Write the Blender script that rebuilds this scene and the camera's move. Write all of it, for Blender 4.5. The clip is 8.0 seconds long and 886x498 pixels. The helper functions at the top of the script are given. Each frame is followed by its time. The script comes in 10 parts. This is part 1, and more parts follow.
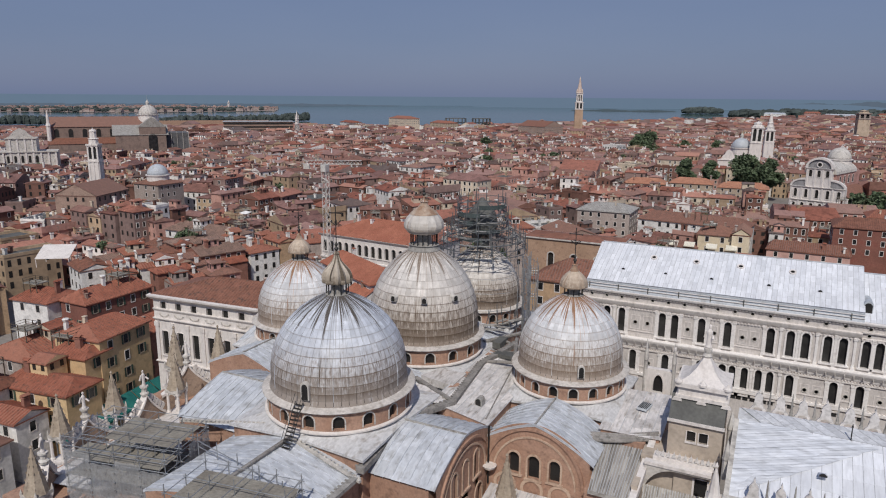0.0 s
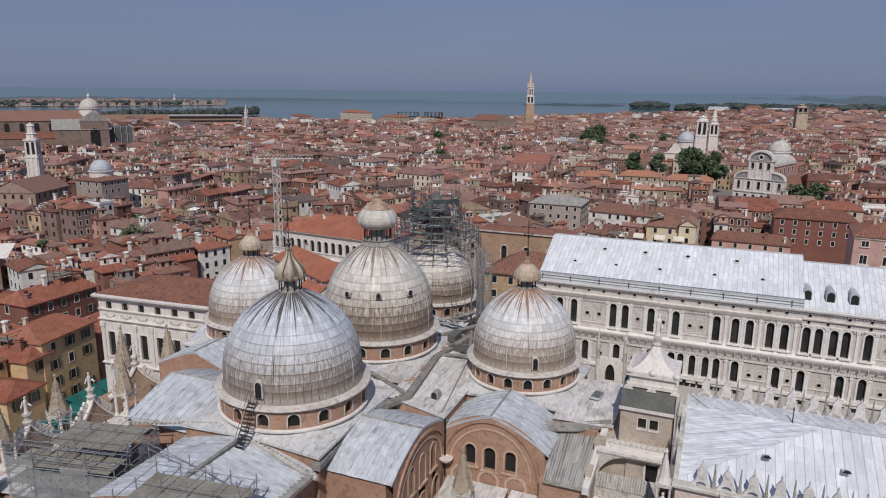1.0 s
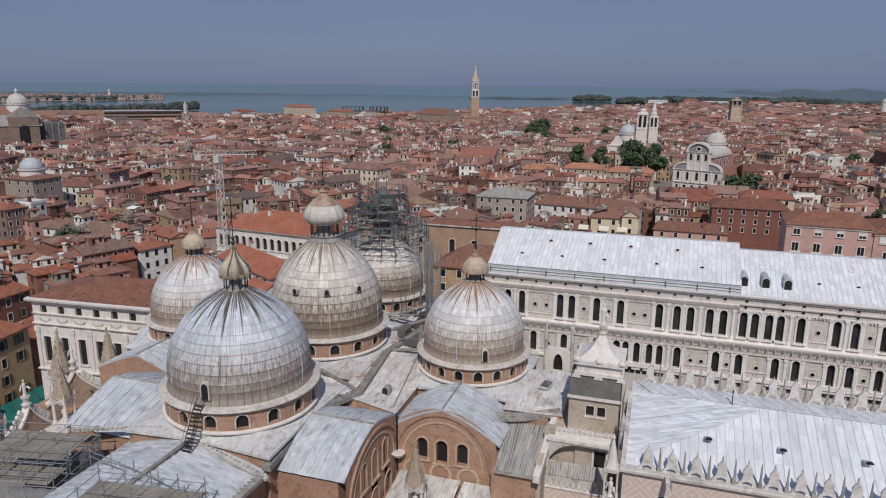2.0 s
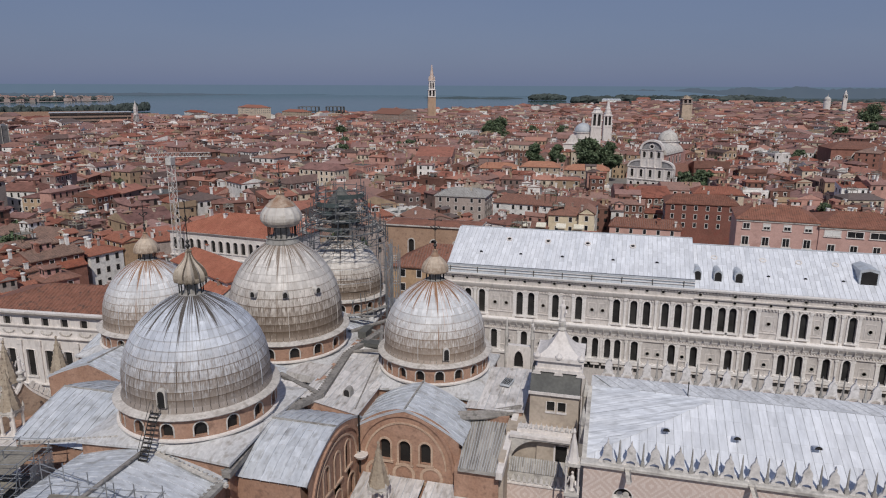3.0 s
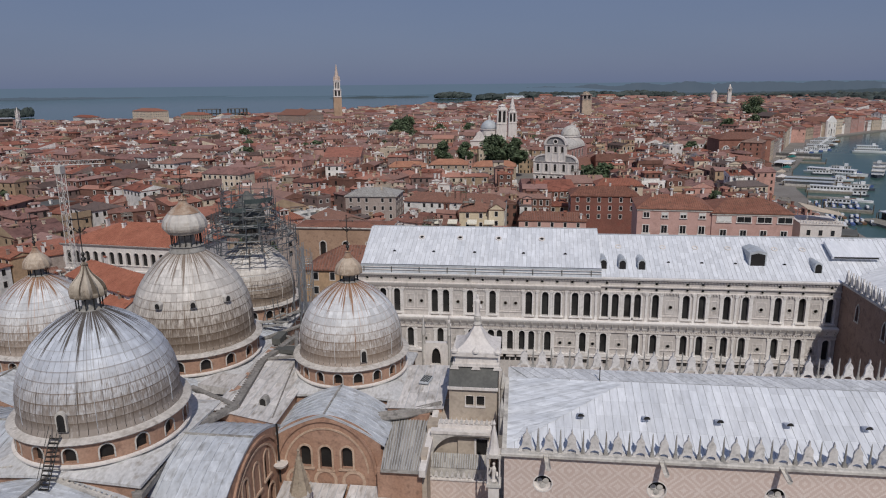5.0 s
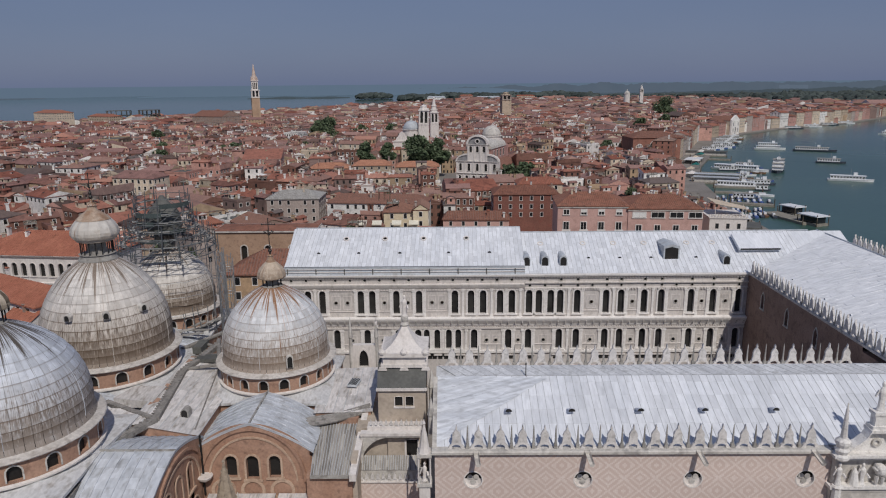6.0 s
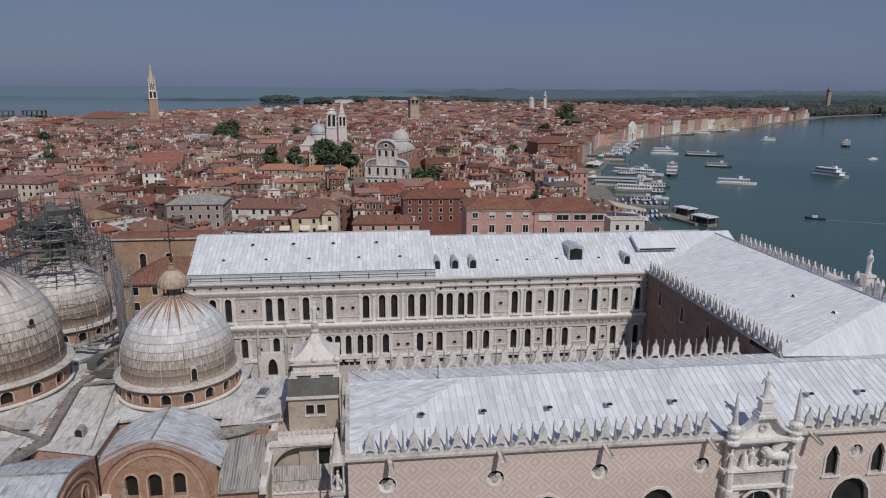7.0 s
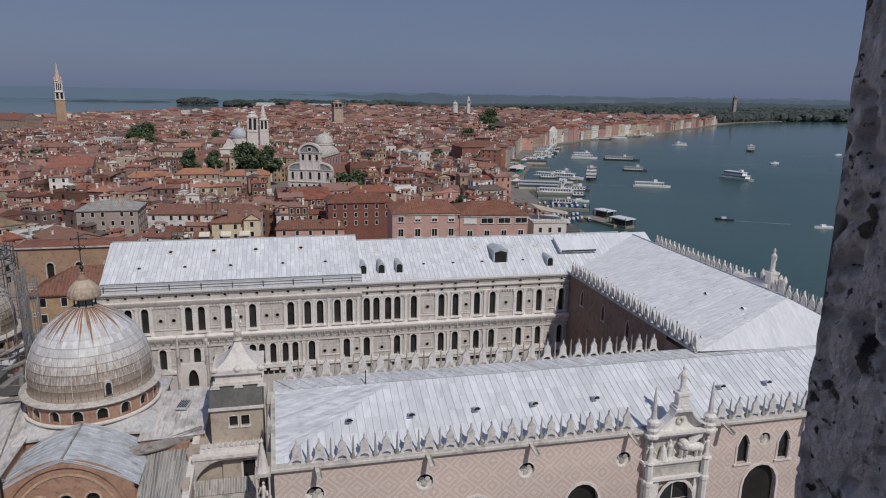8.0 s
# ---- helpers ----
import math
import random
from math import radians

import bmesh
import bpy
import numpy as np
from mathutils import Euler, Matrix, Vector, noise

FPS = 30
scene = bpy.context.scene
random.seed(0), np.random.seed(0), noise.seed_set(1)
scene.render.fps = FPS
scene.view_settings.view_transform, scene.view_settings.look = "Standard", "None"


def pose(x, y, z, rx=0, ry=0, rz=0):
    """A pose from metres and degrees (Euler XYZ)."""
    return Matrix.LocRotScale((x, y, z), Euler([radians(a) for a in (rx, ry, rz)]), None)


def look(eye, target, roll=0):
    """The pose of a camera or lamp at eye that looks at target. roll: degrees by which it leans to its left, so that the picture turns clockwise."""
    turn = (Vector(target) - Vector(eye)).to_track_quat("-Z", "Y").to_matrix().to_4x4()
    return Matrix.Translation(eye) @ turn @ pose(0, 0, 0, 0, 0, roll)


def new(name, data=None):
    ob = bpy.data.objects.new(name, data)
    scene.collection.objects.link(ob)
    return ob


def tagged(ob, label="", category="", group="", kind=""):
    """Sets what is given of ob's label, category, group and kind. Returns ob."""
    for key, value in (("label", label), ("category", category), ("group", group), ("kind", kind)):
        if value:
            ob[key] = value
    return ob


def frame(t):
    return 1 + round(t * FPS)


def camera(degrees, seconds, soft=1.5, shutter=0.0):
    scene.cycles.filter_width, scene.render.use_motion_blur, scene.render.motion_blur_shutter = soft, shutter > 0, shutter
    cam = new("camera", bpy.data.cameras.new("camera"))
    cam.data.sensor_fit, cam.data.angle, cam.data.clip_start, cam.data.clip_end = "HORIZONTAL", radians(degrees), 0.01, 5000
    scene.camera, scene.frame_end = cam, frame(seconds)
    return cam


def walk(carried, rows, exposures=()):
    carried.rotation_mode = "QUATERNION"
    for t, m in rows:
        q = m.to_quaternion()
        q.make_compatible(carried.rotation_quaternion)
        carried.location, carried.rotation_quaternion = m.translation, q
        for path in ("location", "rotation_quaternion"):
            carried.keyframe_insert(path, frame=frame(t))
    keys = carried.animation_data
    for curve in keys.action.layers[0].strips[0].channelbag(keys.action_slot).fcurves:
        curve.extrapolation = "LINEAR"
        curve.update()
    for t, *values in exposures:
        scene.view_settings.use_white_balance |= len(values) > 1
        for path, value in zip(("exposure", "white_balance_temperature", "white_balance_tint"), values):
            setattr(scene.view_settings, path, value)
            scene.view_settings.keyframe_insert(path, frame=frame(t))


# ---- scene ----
# ---------------------------------------------------------------- camera
cam = camera(65.8, 8.0, soft=1.1)
PATH = [
    (0.0, (-0.022, 0.045, 60.000), (-21.673, 43.785, 49.134), 0.43),
    (0.5, (-0.021, 0.046, 60.000), (-20.184, 44.448, 48.961), 0.50),
    (1.0, (-0.019, 0.046, 60.000), (-18.576, 45.091, 48.748), 0.55),
    (1.5, (-0.017, 0.047, 60.000), (-16.733, 45.749, 48.516), 0.48),
    (3.0, (-0.012, 0.048, 60.000), (-12.144, 47.139, 48.367), 0.24),
    (3.5, (-0.011, 0.049, 60.000), (-10.904, 47.455, 48.426), -0.04),
    (4.0, (-0.010, 0.049, 60.000), (-9.326, 47.801, 48.471), -0.13),
    (5.5, (-0.004, 0.050, 60.000), (-3.595, 48.511, 48.228), -0.72),
    (6.0, (-0.000, 0.050, 60.000), (-0.469, 48.652, 48.268), -0.53),
    (6.5, (0.003, 0.050, 60.000), (3.159, 48.582, 48.394), 0.06),
    (7.0, (0.006, 0.050, 60.000), (6.056, 48.343, 48.547), 0.34),
    (7.5, (0.009, 0.049, 60.000), (8.830, 47.952, 48.706), 0.58),
    (8.0, (0.012, 0.049, 60.000), (11.365, 47.459, 48.893), 0.98),
]
walk(cam, [(t, look(e, g, r)) for t, e, g, r in PATH], exposures=[(0.0, -0.10), (3.5, -0.26), (8.0, -0.38)])

# ---------------------------------------------------------------- world and sun
SUN = Vector((0.20, -0.64, 0.74)).normalized()
world = bpy.data.worlds.new("hazy_sky")
scene.world = world
world.use_nodes = True
wn = world.node_tree
wbg = wn.nodes["Background"]
sky = wn.nodes.new("ShaderNodeTexSky")
sky.sky_type, sky.sun_disc = "NISHITA", False
sky.sun_elevation = math.asin(SUN.z)
sky.sun_rotation = math.atan2(SUN.x, SUN.y)
sky.air_density, sky.dust_density, sky.ozone_density = 1.0, 1.0, 1.5
wmix = wn.nodes.new("ShaderNodeMix")
wmix.data_type = "RGBA"
wmix.inputs[0].default_value = 0.85
wcl = wn.nodes.new("ShaderNodeTexNoise")
wcl.inputs["Scale"].default_value, wcl.inputs["Detail"].default_value = 2.2, 5
wmap = wn.nodes.new("ShaderNodeMapping")
wmap.inputs["Scale"].default_value = (1.0, 1.0, 4.5)
wtc = wn.nodes.new("ShaderNodeTexCoord")
wn.links.new(wtc.outputs["Generated"], wmap.inputs["Vector"])
wn.links.new(wmap.outputs[0], wcl.inputs["Vector"])
wcol = wn.nodes.new("ShaderNodeMix")
wcol.data_type = "RGBA"
wcol.inputs[6].default_value, wcol.inputs[7].default_value = (1.25, 1.73, 3.25, 1), (1.72, 2.13, 3.62, 1)
wn.links.new(wcl.outputs[0], wcol.inputs[0])
wn.links.new(wcol.outputs[2], wmix.inputs[7])
wn.links.new(sky.outputs[0], wmix.inputs[6])
wn.links.new(wmix.outputs[2], wbg.inputs[0])
wbg.inputs[1].default_value = 0.1
sun = new("sun", bpy.data.lights.new("sun", "SUN"))
sun.data.energy, sun.data.angle, sun.data.color = 3.2, radians(0.6), (1.0, 0.95, 0.88)
sun.matrix_world = look(SUN * 100, (0, 0, 0))

# ---------------------------------------------------------------- materials
def mat(name, a, b, rough=0.8, big=0.15, small=3.0, metal=0.0, bump=0.3, c=None, rand=0.0, stretch=(1, 1, 1), island=0.0, spec=0.3, hue=None, local=False, grain=0.65):
    """Two-scale surface: a to b over stains of size 1/big, grain of size 1/small, c as blotches; rand: brightness by object, hue: a second colour by object."""
    m = bpy.data.materials.new(name)
    m.use_nodes = True
    nt = m.node_tree
    N, L = nt.nodes.new, nt.links.new
    bs = nt.nodes["Principled BSDF"]
    bs.inputs["Roughness"].default_value, bs.inputs["Metallic"].default_value = rough, metal
    bs.inputs["Specular IOR Level"].default_value = spec
    if local:
        src = N("ShaderNodeTexCoord").outputs["Object"]
    else:
        src = N("ShaderNodeNewGeometry").outputs["Position"]
    mp = N("ShaderNodeMapping")
    mp.inputs["Scale"].default_value = stretch
    L(src, mp.inputs["Vector"])

    def noise_tex(scale, detail=4):
        n = N("ShaderNodeTexNoise")
        n.inputs["Scale"].default_value, n.inputs["Detail"].default_value = scale, detail
        L(mp.outputs[0], n.inputs["Vector"])
        return n.outputs[0]

    def ramp(v, lo, hi):
        r = N("ShaderNodeMapRange")
        r.inputs[1].default_value, r.inputs[2].default_value = lo, hi
        L(v, r.inputs[0])
        return r.outputs[0]

    def mixc(f, x, y, mode="MIX"):
        k = N("ShaderNodeMix")
        k.data_type, k.blend_type = "RGBA", mode
        for s, i in ((f, 0), (x, 6), (y, 7)):
            if isinstance(s, (int, float)):
                k.inputs[i].default_value = s
            elif isinstance(s, tuple):
                k.inputs[i].default_value = (*s, 1) if len(s) == 3 else s
            else:
                L(s, k.inputs[i])
        return k.outputs[2]

    col = mixc(ramp(noise_tex(big), 0.35, 0.65), a, b)
    if c:
        col = mixc(ramp(noise_tex(big * 2.7, 6), 0.52, 0.7), col, c)
    fine = noise_tex(small, 6)
    if hue and not island:
        oi = N("ShaderNodeObjectInfo")
        col = mixc(ramp(oi.outputs["Random"], 0.1, 1.0), col, mixc(0.75, col, hue))
    g = N("ShaderNodeMapRange")
    g.inputs[1].default_value, g.inputs[2].default_value, g.inputs[3].default_value, g.inputs[4].default_value = 0.25, 0.75, 1 - 0.28 * grain, 1 + 0.25 * grain
    L(fine, g.inputs[0])
    value = g.outputs[0]
    if rand:
        oi = N("ShaderNodeObjectInfo")
        r = N("ShaderNodeMapRange")
        r.inputs[3].default_value, r.inputs[4].default_value = 1 - rand, 1 + rand
        L(oi.outputs["Random"], r.inputs[0])
        mu = N("ShaderNodeMath")
        mu.operation = "MULTIPLY"
        L(value, mu.inputs[0]), L(r.outputs[0], mu.inputs[1])
        value = mu.outputs[0]
    if island:
        ge = N("ShaderNodeNewGeometry")
        r = N("ShaderNodeMapRange")
        r.inputs[3].default_value, r.inputs[4].default_value = 1 - island, 1 + island
        L(ge.outputs["Random Per Island"], r.inputs[0])
        mu = N("ShaderNodeMath")
        mu.operation = "MULTIPLY"
        L(value, mu.inputs[0]), L(r.outputs[0], mu.inputs[1])
        value = mu.outputs[0]
        if hue:  # a second colour, piece by piece
            col = mixc(ramp(ge.outputs["Random Per Island"], 0.0, 1.0), col, mixc(0.8, col, hue))
    cb = N("ShaderNodeCombineColor")
    for i in range(3):
        L(value, cb.inputs[i])
    L(mixc(1.0, col, cb.outputs[0], "MULTIPLY"), bs.inputs["Base Color"])
    if bump:
        bp = N("ShaderNodeBump")
        bp.inputs["Strength"].default_value, bp.inputs["Distance"].default_value = bump, 0.05
        L(fine, bp.inputs["Height"]), L(bp.outputs[0], bs.inputs["Normal"])
    return m


M_LEAD = mat("lead_roof", (0.42, 0.45, 0.49), (0.50, 0.53, 0.56), 0.55, 0.25, 2.6, bump=0.15, c=(0.37, 0.38, 0.39), rand=0.05)
M_SKIRT = mat("lead_skirt", (0.51, 0.47, 0.43), (0.61, 0.57, 0.53), 0.7, 0.6, 3.0, c=(0.38, 0.34, 0.30))
M_LEADW = mat("lead_roof_bright", (0.66, 0.68, 0.72), (0.745, 0.76, 0.795), 0.5, 0.6, 3.5, bump=0.08, c=(0.63, 0.645, 0.675), rand=0.10, stretch=(1.0, 0.22, 0.22), grain=0.4)
M_DARK = mat("dark_opening", (0.018, 0.017, 0.017), (0.03, 0.028, 0.026), 0.5, 0.5, 4, bump=0)
M_BRICK = mat("brown_brick", (0.365, 0.217, 0.152), (0.43, 0.27, 0.196), 0.9, 0.45, 4, c=(0.27, 0.165, 0.12), grain=0.65)
M_STONE = mat("istrian_stone", (0.68, 0.635, 0.60), (0.74, 0.695, 0.66), 0.75, 0.5, 4.0, c=(0.58, 0.535, 0.50), stretch=(1, 1, 0.45), grain=0.35)
M_STONEW = mat("clean_white_stone", (0.78, 0.745, 0.715), (0.84, 0.81, 0.78), 0.75, 0.5, 4.0, c=(0.68, 0.64, 0.61), grain=0.3)
M_STONEF = mat("grey_field_stone", (0.56, 0.52, 0.49), (0.63, 0.59, 0.56), 0.8, 0.5, 4.0, c=(0.47, 0.435, 0.41), stretch=(1, 1, 0.45), grain=0.4)
M_STONED = mat("weathered_stone", (0.50, 0.47, 0.43), (0.60, 0.57, 0.53), 0.85, 0.35, 3, c=(0.33, 0.31, 0.29))
M_SPIRE = mat("spire_stone", (0.35, 0.285, 0.215), (0.43, 0.36, 0.28), 0.85, 0.6, 4, c=(0.25, 0.20, 0.155))
M_TILE = mat("terracotta_tiles", (0.30, 0.098, 0.06), (0.40, 0.145, 0.092), 0.9, 0.6, 3.4, c=(0.16, 0.075, 0.055), rand=0.22, hue=(0.24, 0.12, 0.085))
M_TILEB = mat("brown_tiles", (0.235, 0.10, 0.066), (0.32, 0.142, 0.096), 0.9, 0.6, 3.4, c=(0.125, 0.072, 0.056), rand=0.22, hue=(0.18, 0.12, 0.10))
M_TILEM = mat("weathered_tiles", (0.22, 0.145, 0.115), (0.29, 0.185, 0.145), 0.9, 0.5, 2.8, c=(0.14, 0.10, 0.085), rand=0.2)
M_FROOF = [mat("far_tiles_" + n_, tuple(v * 0.78 for v in c_), tuple(v * 1.2 for v in c_), 0.9, 0.22, 1.5, c=tuple(v * 0.5 for v in c_), island=0.38, bump=0, hue=h_)
           for n_, c_, h_ in (("red", (0.37, 0.135, 0.092), (0.30, 0.17, 0.13)), ("brown", (0.285, 0.13, 0.10), (0.22, 0.15, 0.125)), ("mauve", (0.30, 0.16, 0.14), (0.24, 0.15, 0.13)), ("dark", (0.15, 0.095, 0.08), (0.11, 0.095, 0.09)))]
M_FWALL = [mat("far_plaster_" + n_, tuple(v * 0.88 for v in c_), tuple(min(1, v * 1.08) for v in c_), 0.92, 0.1, 0.9, c=tuple(v * 0.75 for v in c_), island=0.16, bump=0)
           for n_, c_ in (("white", (0.80, 0.775, 0.74)), ("cream", (0.60, 0.51, 0.40)), ("pink", (0.50, 0.29, 0.24)), ("brick", (0.21, 0.11, 0.085)), ("mauve", (0.26, 0.18, 0.16)), ("ochre", (0.46, 0.34, 0.23)))]
M_WATER = mat("lagoon_water", (0.034, 0.083, 0.069), (0.047, 0.101, 0.083), 0.28, 0.008, 0.35, bump=0.2, spec=0.6)
wt = M_WATER.node_tree
lw = wt.nodes.new("ShaderNodeLayerWeight")
lw.inputs[0].default_value = 0.5
wr = wt.nodes.new("ShaderNodeMapRange")
for i_, v_ in enumerate((0.90, 0.985, 0.30, 0.09)):
    wr.inputs[i_ + 1].default_value = v_
wt.links.new(lw.outputs["Facing"], wr.inputs[0])
wt.links.new(wr.outputs[0], wt.nodes["Principled BSDF"].inputs["Roughness"])
M_GROUND = mat("paving", (0.20, 0.18, 0.16), (0.26, 0.24, 0.22), 0.9, 0.05, 1.0)
M_LEADD = mat("dull_lead", (0.30, 0.285, 0.265), (0.40, 0.385, 0.36), 0.75, 0.5, 4.0, bump=0.25, c=(0.22, 0.20, 0.18), rand=0.14)
M_WOOD = mat("scaffold_boards", (0.22, 0.20, 0.17), (0.30, 0.28, 0.24), 0.9, 0.5, 3)
M_STEEL = mat("scaffold_steel", (0.30, 0.31, 0.32), (0.40, 0.41, 0.42), 0.5, 0.5, 3, metal=0.6, bump=0)
M_LEAF = mat("foliage", (0.085, 0.122, 0.065), (0.135, 0.172, 0.10), 0.9, 0.3, 2.0, island=0.35, bump=0)
# greyed tree colour with distance haze mixed into it
M_FARG = mat("far_woods", (0.05, 0.064, 0.06), (0.07, 0.084, 0.078), 0.95, 0.02, 0.2, island=0.3, bump=0)
M_TRUNK = mat("bark", (0.10, 0.08, 0.06), (0.15, 0.12, 0.09), 0.95, 1, 5)
M_GLASS = mat("old_window_glass", (0.015, 0.016, 0.018), (0.035, 0.036, 0.038), 0.15, 0.6, 2.0, bump=0, spec=0.5)
M_TEAL = mat("teal_canvas", (0.015, 0.13, 0.12), (0.025, 0.17, 0.15), 0.8, 0.5, 3, bump=0)
M_CRANE = mat("crane_paint", (0.55, 0.53, 0.50), (0.65, 0.63, 0.60), 0.6, 0.5, 3, bump=0)
M_DGREY = mat("dark_grey_roof", (0.10, 0.10, 0.095), (0.14, 0.14, 0.13), 0.8, 0.3, 3)
WALLS = [((0.60, 0.50, 0.39), "cream"), ((0.48, 0.33, 0.21), "ochre"), ((0.29, 0.14, 0.105), "brick_red"), ((0.50, 0.29, 0.25), "pink"),
         ((0.76, 0.74, 0.71), "off_white"), ((0.33, 0.235, 0.19), "brown"), ((0.47, 0.38, 0.29), "sand"), ((0.40, 0.335, 0.30), "taupe")]
M_WALL = [mat("plaster_" + n, tuple(v * 0.92 for v in a), tuple(min(1, v * 1.06) for v in a), 0.92, 0.2, 2.0, c=tuple(v * 0.72 for v in a), rand=0.12) for a, n in WALLS]


# ---------------------------------------------------------------- mesh helper
class MB:
    """Collects faces for one mesh."""

    def __init__(self):
        self.v, self.f, self.k = [], [], []

    def add(self, vs, fs, k=0, m=None):
        n = len(self.v)
        self.v += [tuple(m @ Vector(p)) for p in vs] if m else [tuple(p) for p in vs]
        self.f += [tuple(n + i for i in q) for q in fs]
        self.k += [k] * len(fs)
        return self

    def box(self, x0, x1, y0, y1, z0, z1, k=0, m=None):
        return self.add([(x0, y0, z0), (x1, y0, z0), (x1, y1, z0), (x0, y1, z0), (x0, y0, z1), (x1, y0, z1), (x1, y1, z1), (x0, y1, z1)],
                        [(3, 2, 1, 0), (4, 5, 6, 7), (0, 1, 5, 4), (1, 2, 6, 5), (2, 3, 7, 6), (3, 0, 4, 7)], k, m)

    def lathe(self, prof, n=32, k=0, m=None, a0=0.0, a1=2 * math.pi):
        """prof: (radius, z) from bottom to top."""
        full = a1 - a0 > 6.28
        c = n if full else n + 1
        vs, fs = [], []
        for r, z in prof:
            for i in range(c):
                a = a0 + (a1 - a0) * i / n
                vs.append((r * math.cos(a), r * math.sin(a), z))
        for j in range(len(prof) - 1):
            for i in range(n):
                i2 = (i + 1) % c
                fs.append((j * c + i, j * c + i2, (j + 1) * c + i2, (j + 1) * c + i))
        if full:
            fs.append(tuple(range(c - 1, -1, -1)))
            fs.append(tuple((len(prof) - 1) * c + i for i in range(c)))
        return self.add(vs, fs, k, m)

    def prism(self, poly, y0, y1, k=0, m=None):
        """An (x, z) outline, counter-clockwise seen from -y, drawn out from y0 to y1."""
        n = len(poly)
        vs = [(x, y0, z) for x, z in poly] + [(x, y1, z) for x, z in poly]
        fs = [tuple(range(n)), tuple(range(2 * n - 1, n - 1, -1))] + [(i + n, (i + 1) % n + n, (i + 1) % n, i) for i in range(n)]
        return self.add(vs, fs, k, m)

    def tube(self, p, q, r, n=6, k=0):
        p, q = Vector(p), Vector(q)
        d = q - p
        m = Matrix.Translation(p) @ d.to_track_quat("Z", "Y").to_matrix().to_4x4()
        return self.lathe([(r, 0), (r, d.length)], n, k, m)

    def weld(self):
        """Join corners that coincide."""
        at, keep, to = {}, [], []
        for p in self.v:
            q = tuple(round(c, 4) for c in p)
            if q not in at:
                at[q] = len(keep)
                keep.append(p)
            to.append(at[q])
        self.v, self.f = keep, [tuple(to[i] for i in q) for q in self.f]
        return self

    def mesh(self, name, mats, smooth=False):
        me = bpy.data.meshes.new(name)
        me.from_pydata(self.v, [], self.f)
        for mt in mats if isinstance(mats, (list, tuple)) else [mats]:
            me.materials.append(mt)
        me.polygons.foreach_set("material_index", self.k)
        if smooth:
            me.polygons.foreach_set("use_smooth", [True] * len(self.f))
        me.update()
        return me

    def ob(self, name, mats, parent=None, label="", at=None, smooth=False):
        o = new(name, self.mesh(name, mats, smooth))
        if at is not None:
            o.matrix_basis = at
        if parent is not None:
            o.parent = parent
        return tagged(o, label)


def thing(name, label, category, at=None, group=""):
    o = new(name)
    o.empty_display_size = 0.5
    if at is not None:
        o.matrix_basis = at
    return tagged(o, label, category, group)


def link(name, me, parent, at=None, label=""):
    o = new(name, me)
    if at is not None:
        o.matrix_basis = at
    o.parent = parent
    return tagged(o, label)


def T(x, y, z, rz=0):
    return pose(x, y, z, 0, 0, rz)

# ---------------------------------------------------------------- ground and water
b = MB()
b.add([(-4600, -1500, 0), (4600, -1500, 0), (4600, 4700, 0), (-4600, 4700, 0)], [(0, 1, 2, 3)])
tagged(b.ob("water", M_WATER), "green-grey lagoon water with small ripples", "water", kind="structure")
COAST = [(-900, -400), (100, -400), (100, 60), (100, 150), (128, 250), (134, 320), (150, 400), (178, 486), (216, 567), (290, 738), (332, 790), (413, 872), (578, 995),
         (717, 1140), (1098, 1500), (1700, 1830), (1700, 2300), (100, 2300), (-220, 1700), (-330, 1400), (-440, 1120), (-600, 1080), (-620, 930), (-760, 900), (-900, 700), (-1000, 500), (-1000, -400)]
b = MB()
n = len(COAST)
b.add([(x, y, 1.2) for x, y in COAST] + [(x, y, -2) for x, y in COAST], [tuple(range(n))] + [(i, i + n, (i + 1) % n + n, (i + 1) % n) for i in range(n)])
tagged(b.ob("ground", M_GROUND), "paved ground of the old town with a stone quay edge", "ground", kind="structure")

# ---------------------------------------------------------------- openings
def flat(y):
    """A wall in the plane y that faces -y: s runs along x."""
    return lambda s, d, z: (s, y + d, z)


def side(x):
    """A wall in the plane x that faces +x: s runs along y."""
    return lambda s, d, z: (x - d, s, z)


def drum(r):
    return lambda s, d, z: ((r - d) * math.cos(s / r), (r - d) * math.sin(s / r), z)


def arch(op, n=8):
    """(s, z) along an arched opening, from the left foot over the top to the right foot. op: centre, width, sill, top, rise of the arch."""
    c, w, z0, z1, rise = op
    pts = [(c - w / 2, z0)]
    for i in range(n + 1):
        a = math.pi * (1 - i / n)
        k = math.sin(a)
        if rise > 0.75 * w:
            k = 1 - abs(math.cos(a)) ** 1.6
        pts.append((c + w / 2 * math.cos(a), z1 - rise + rise * k))
    return pts + [(c + w / 2, z0)]


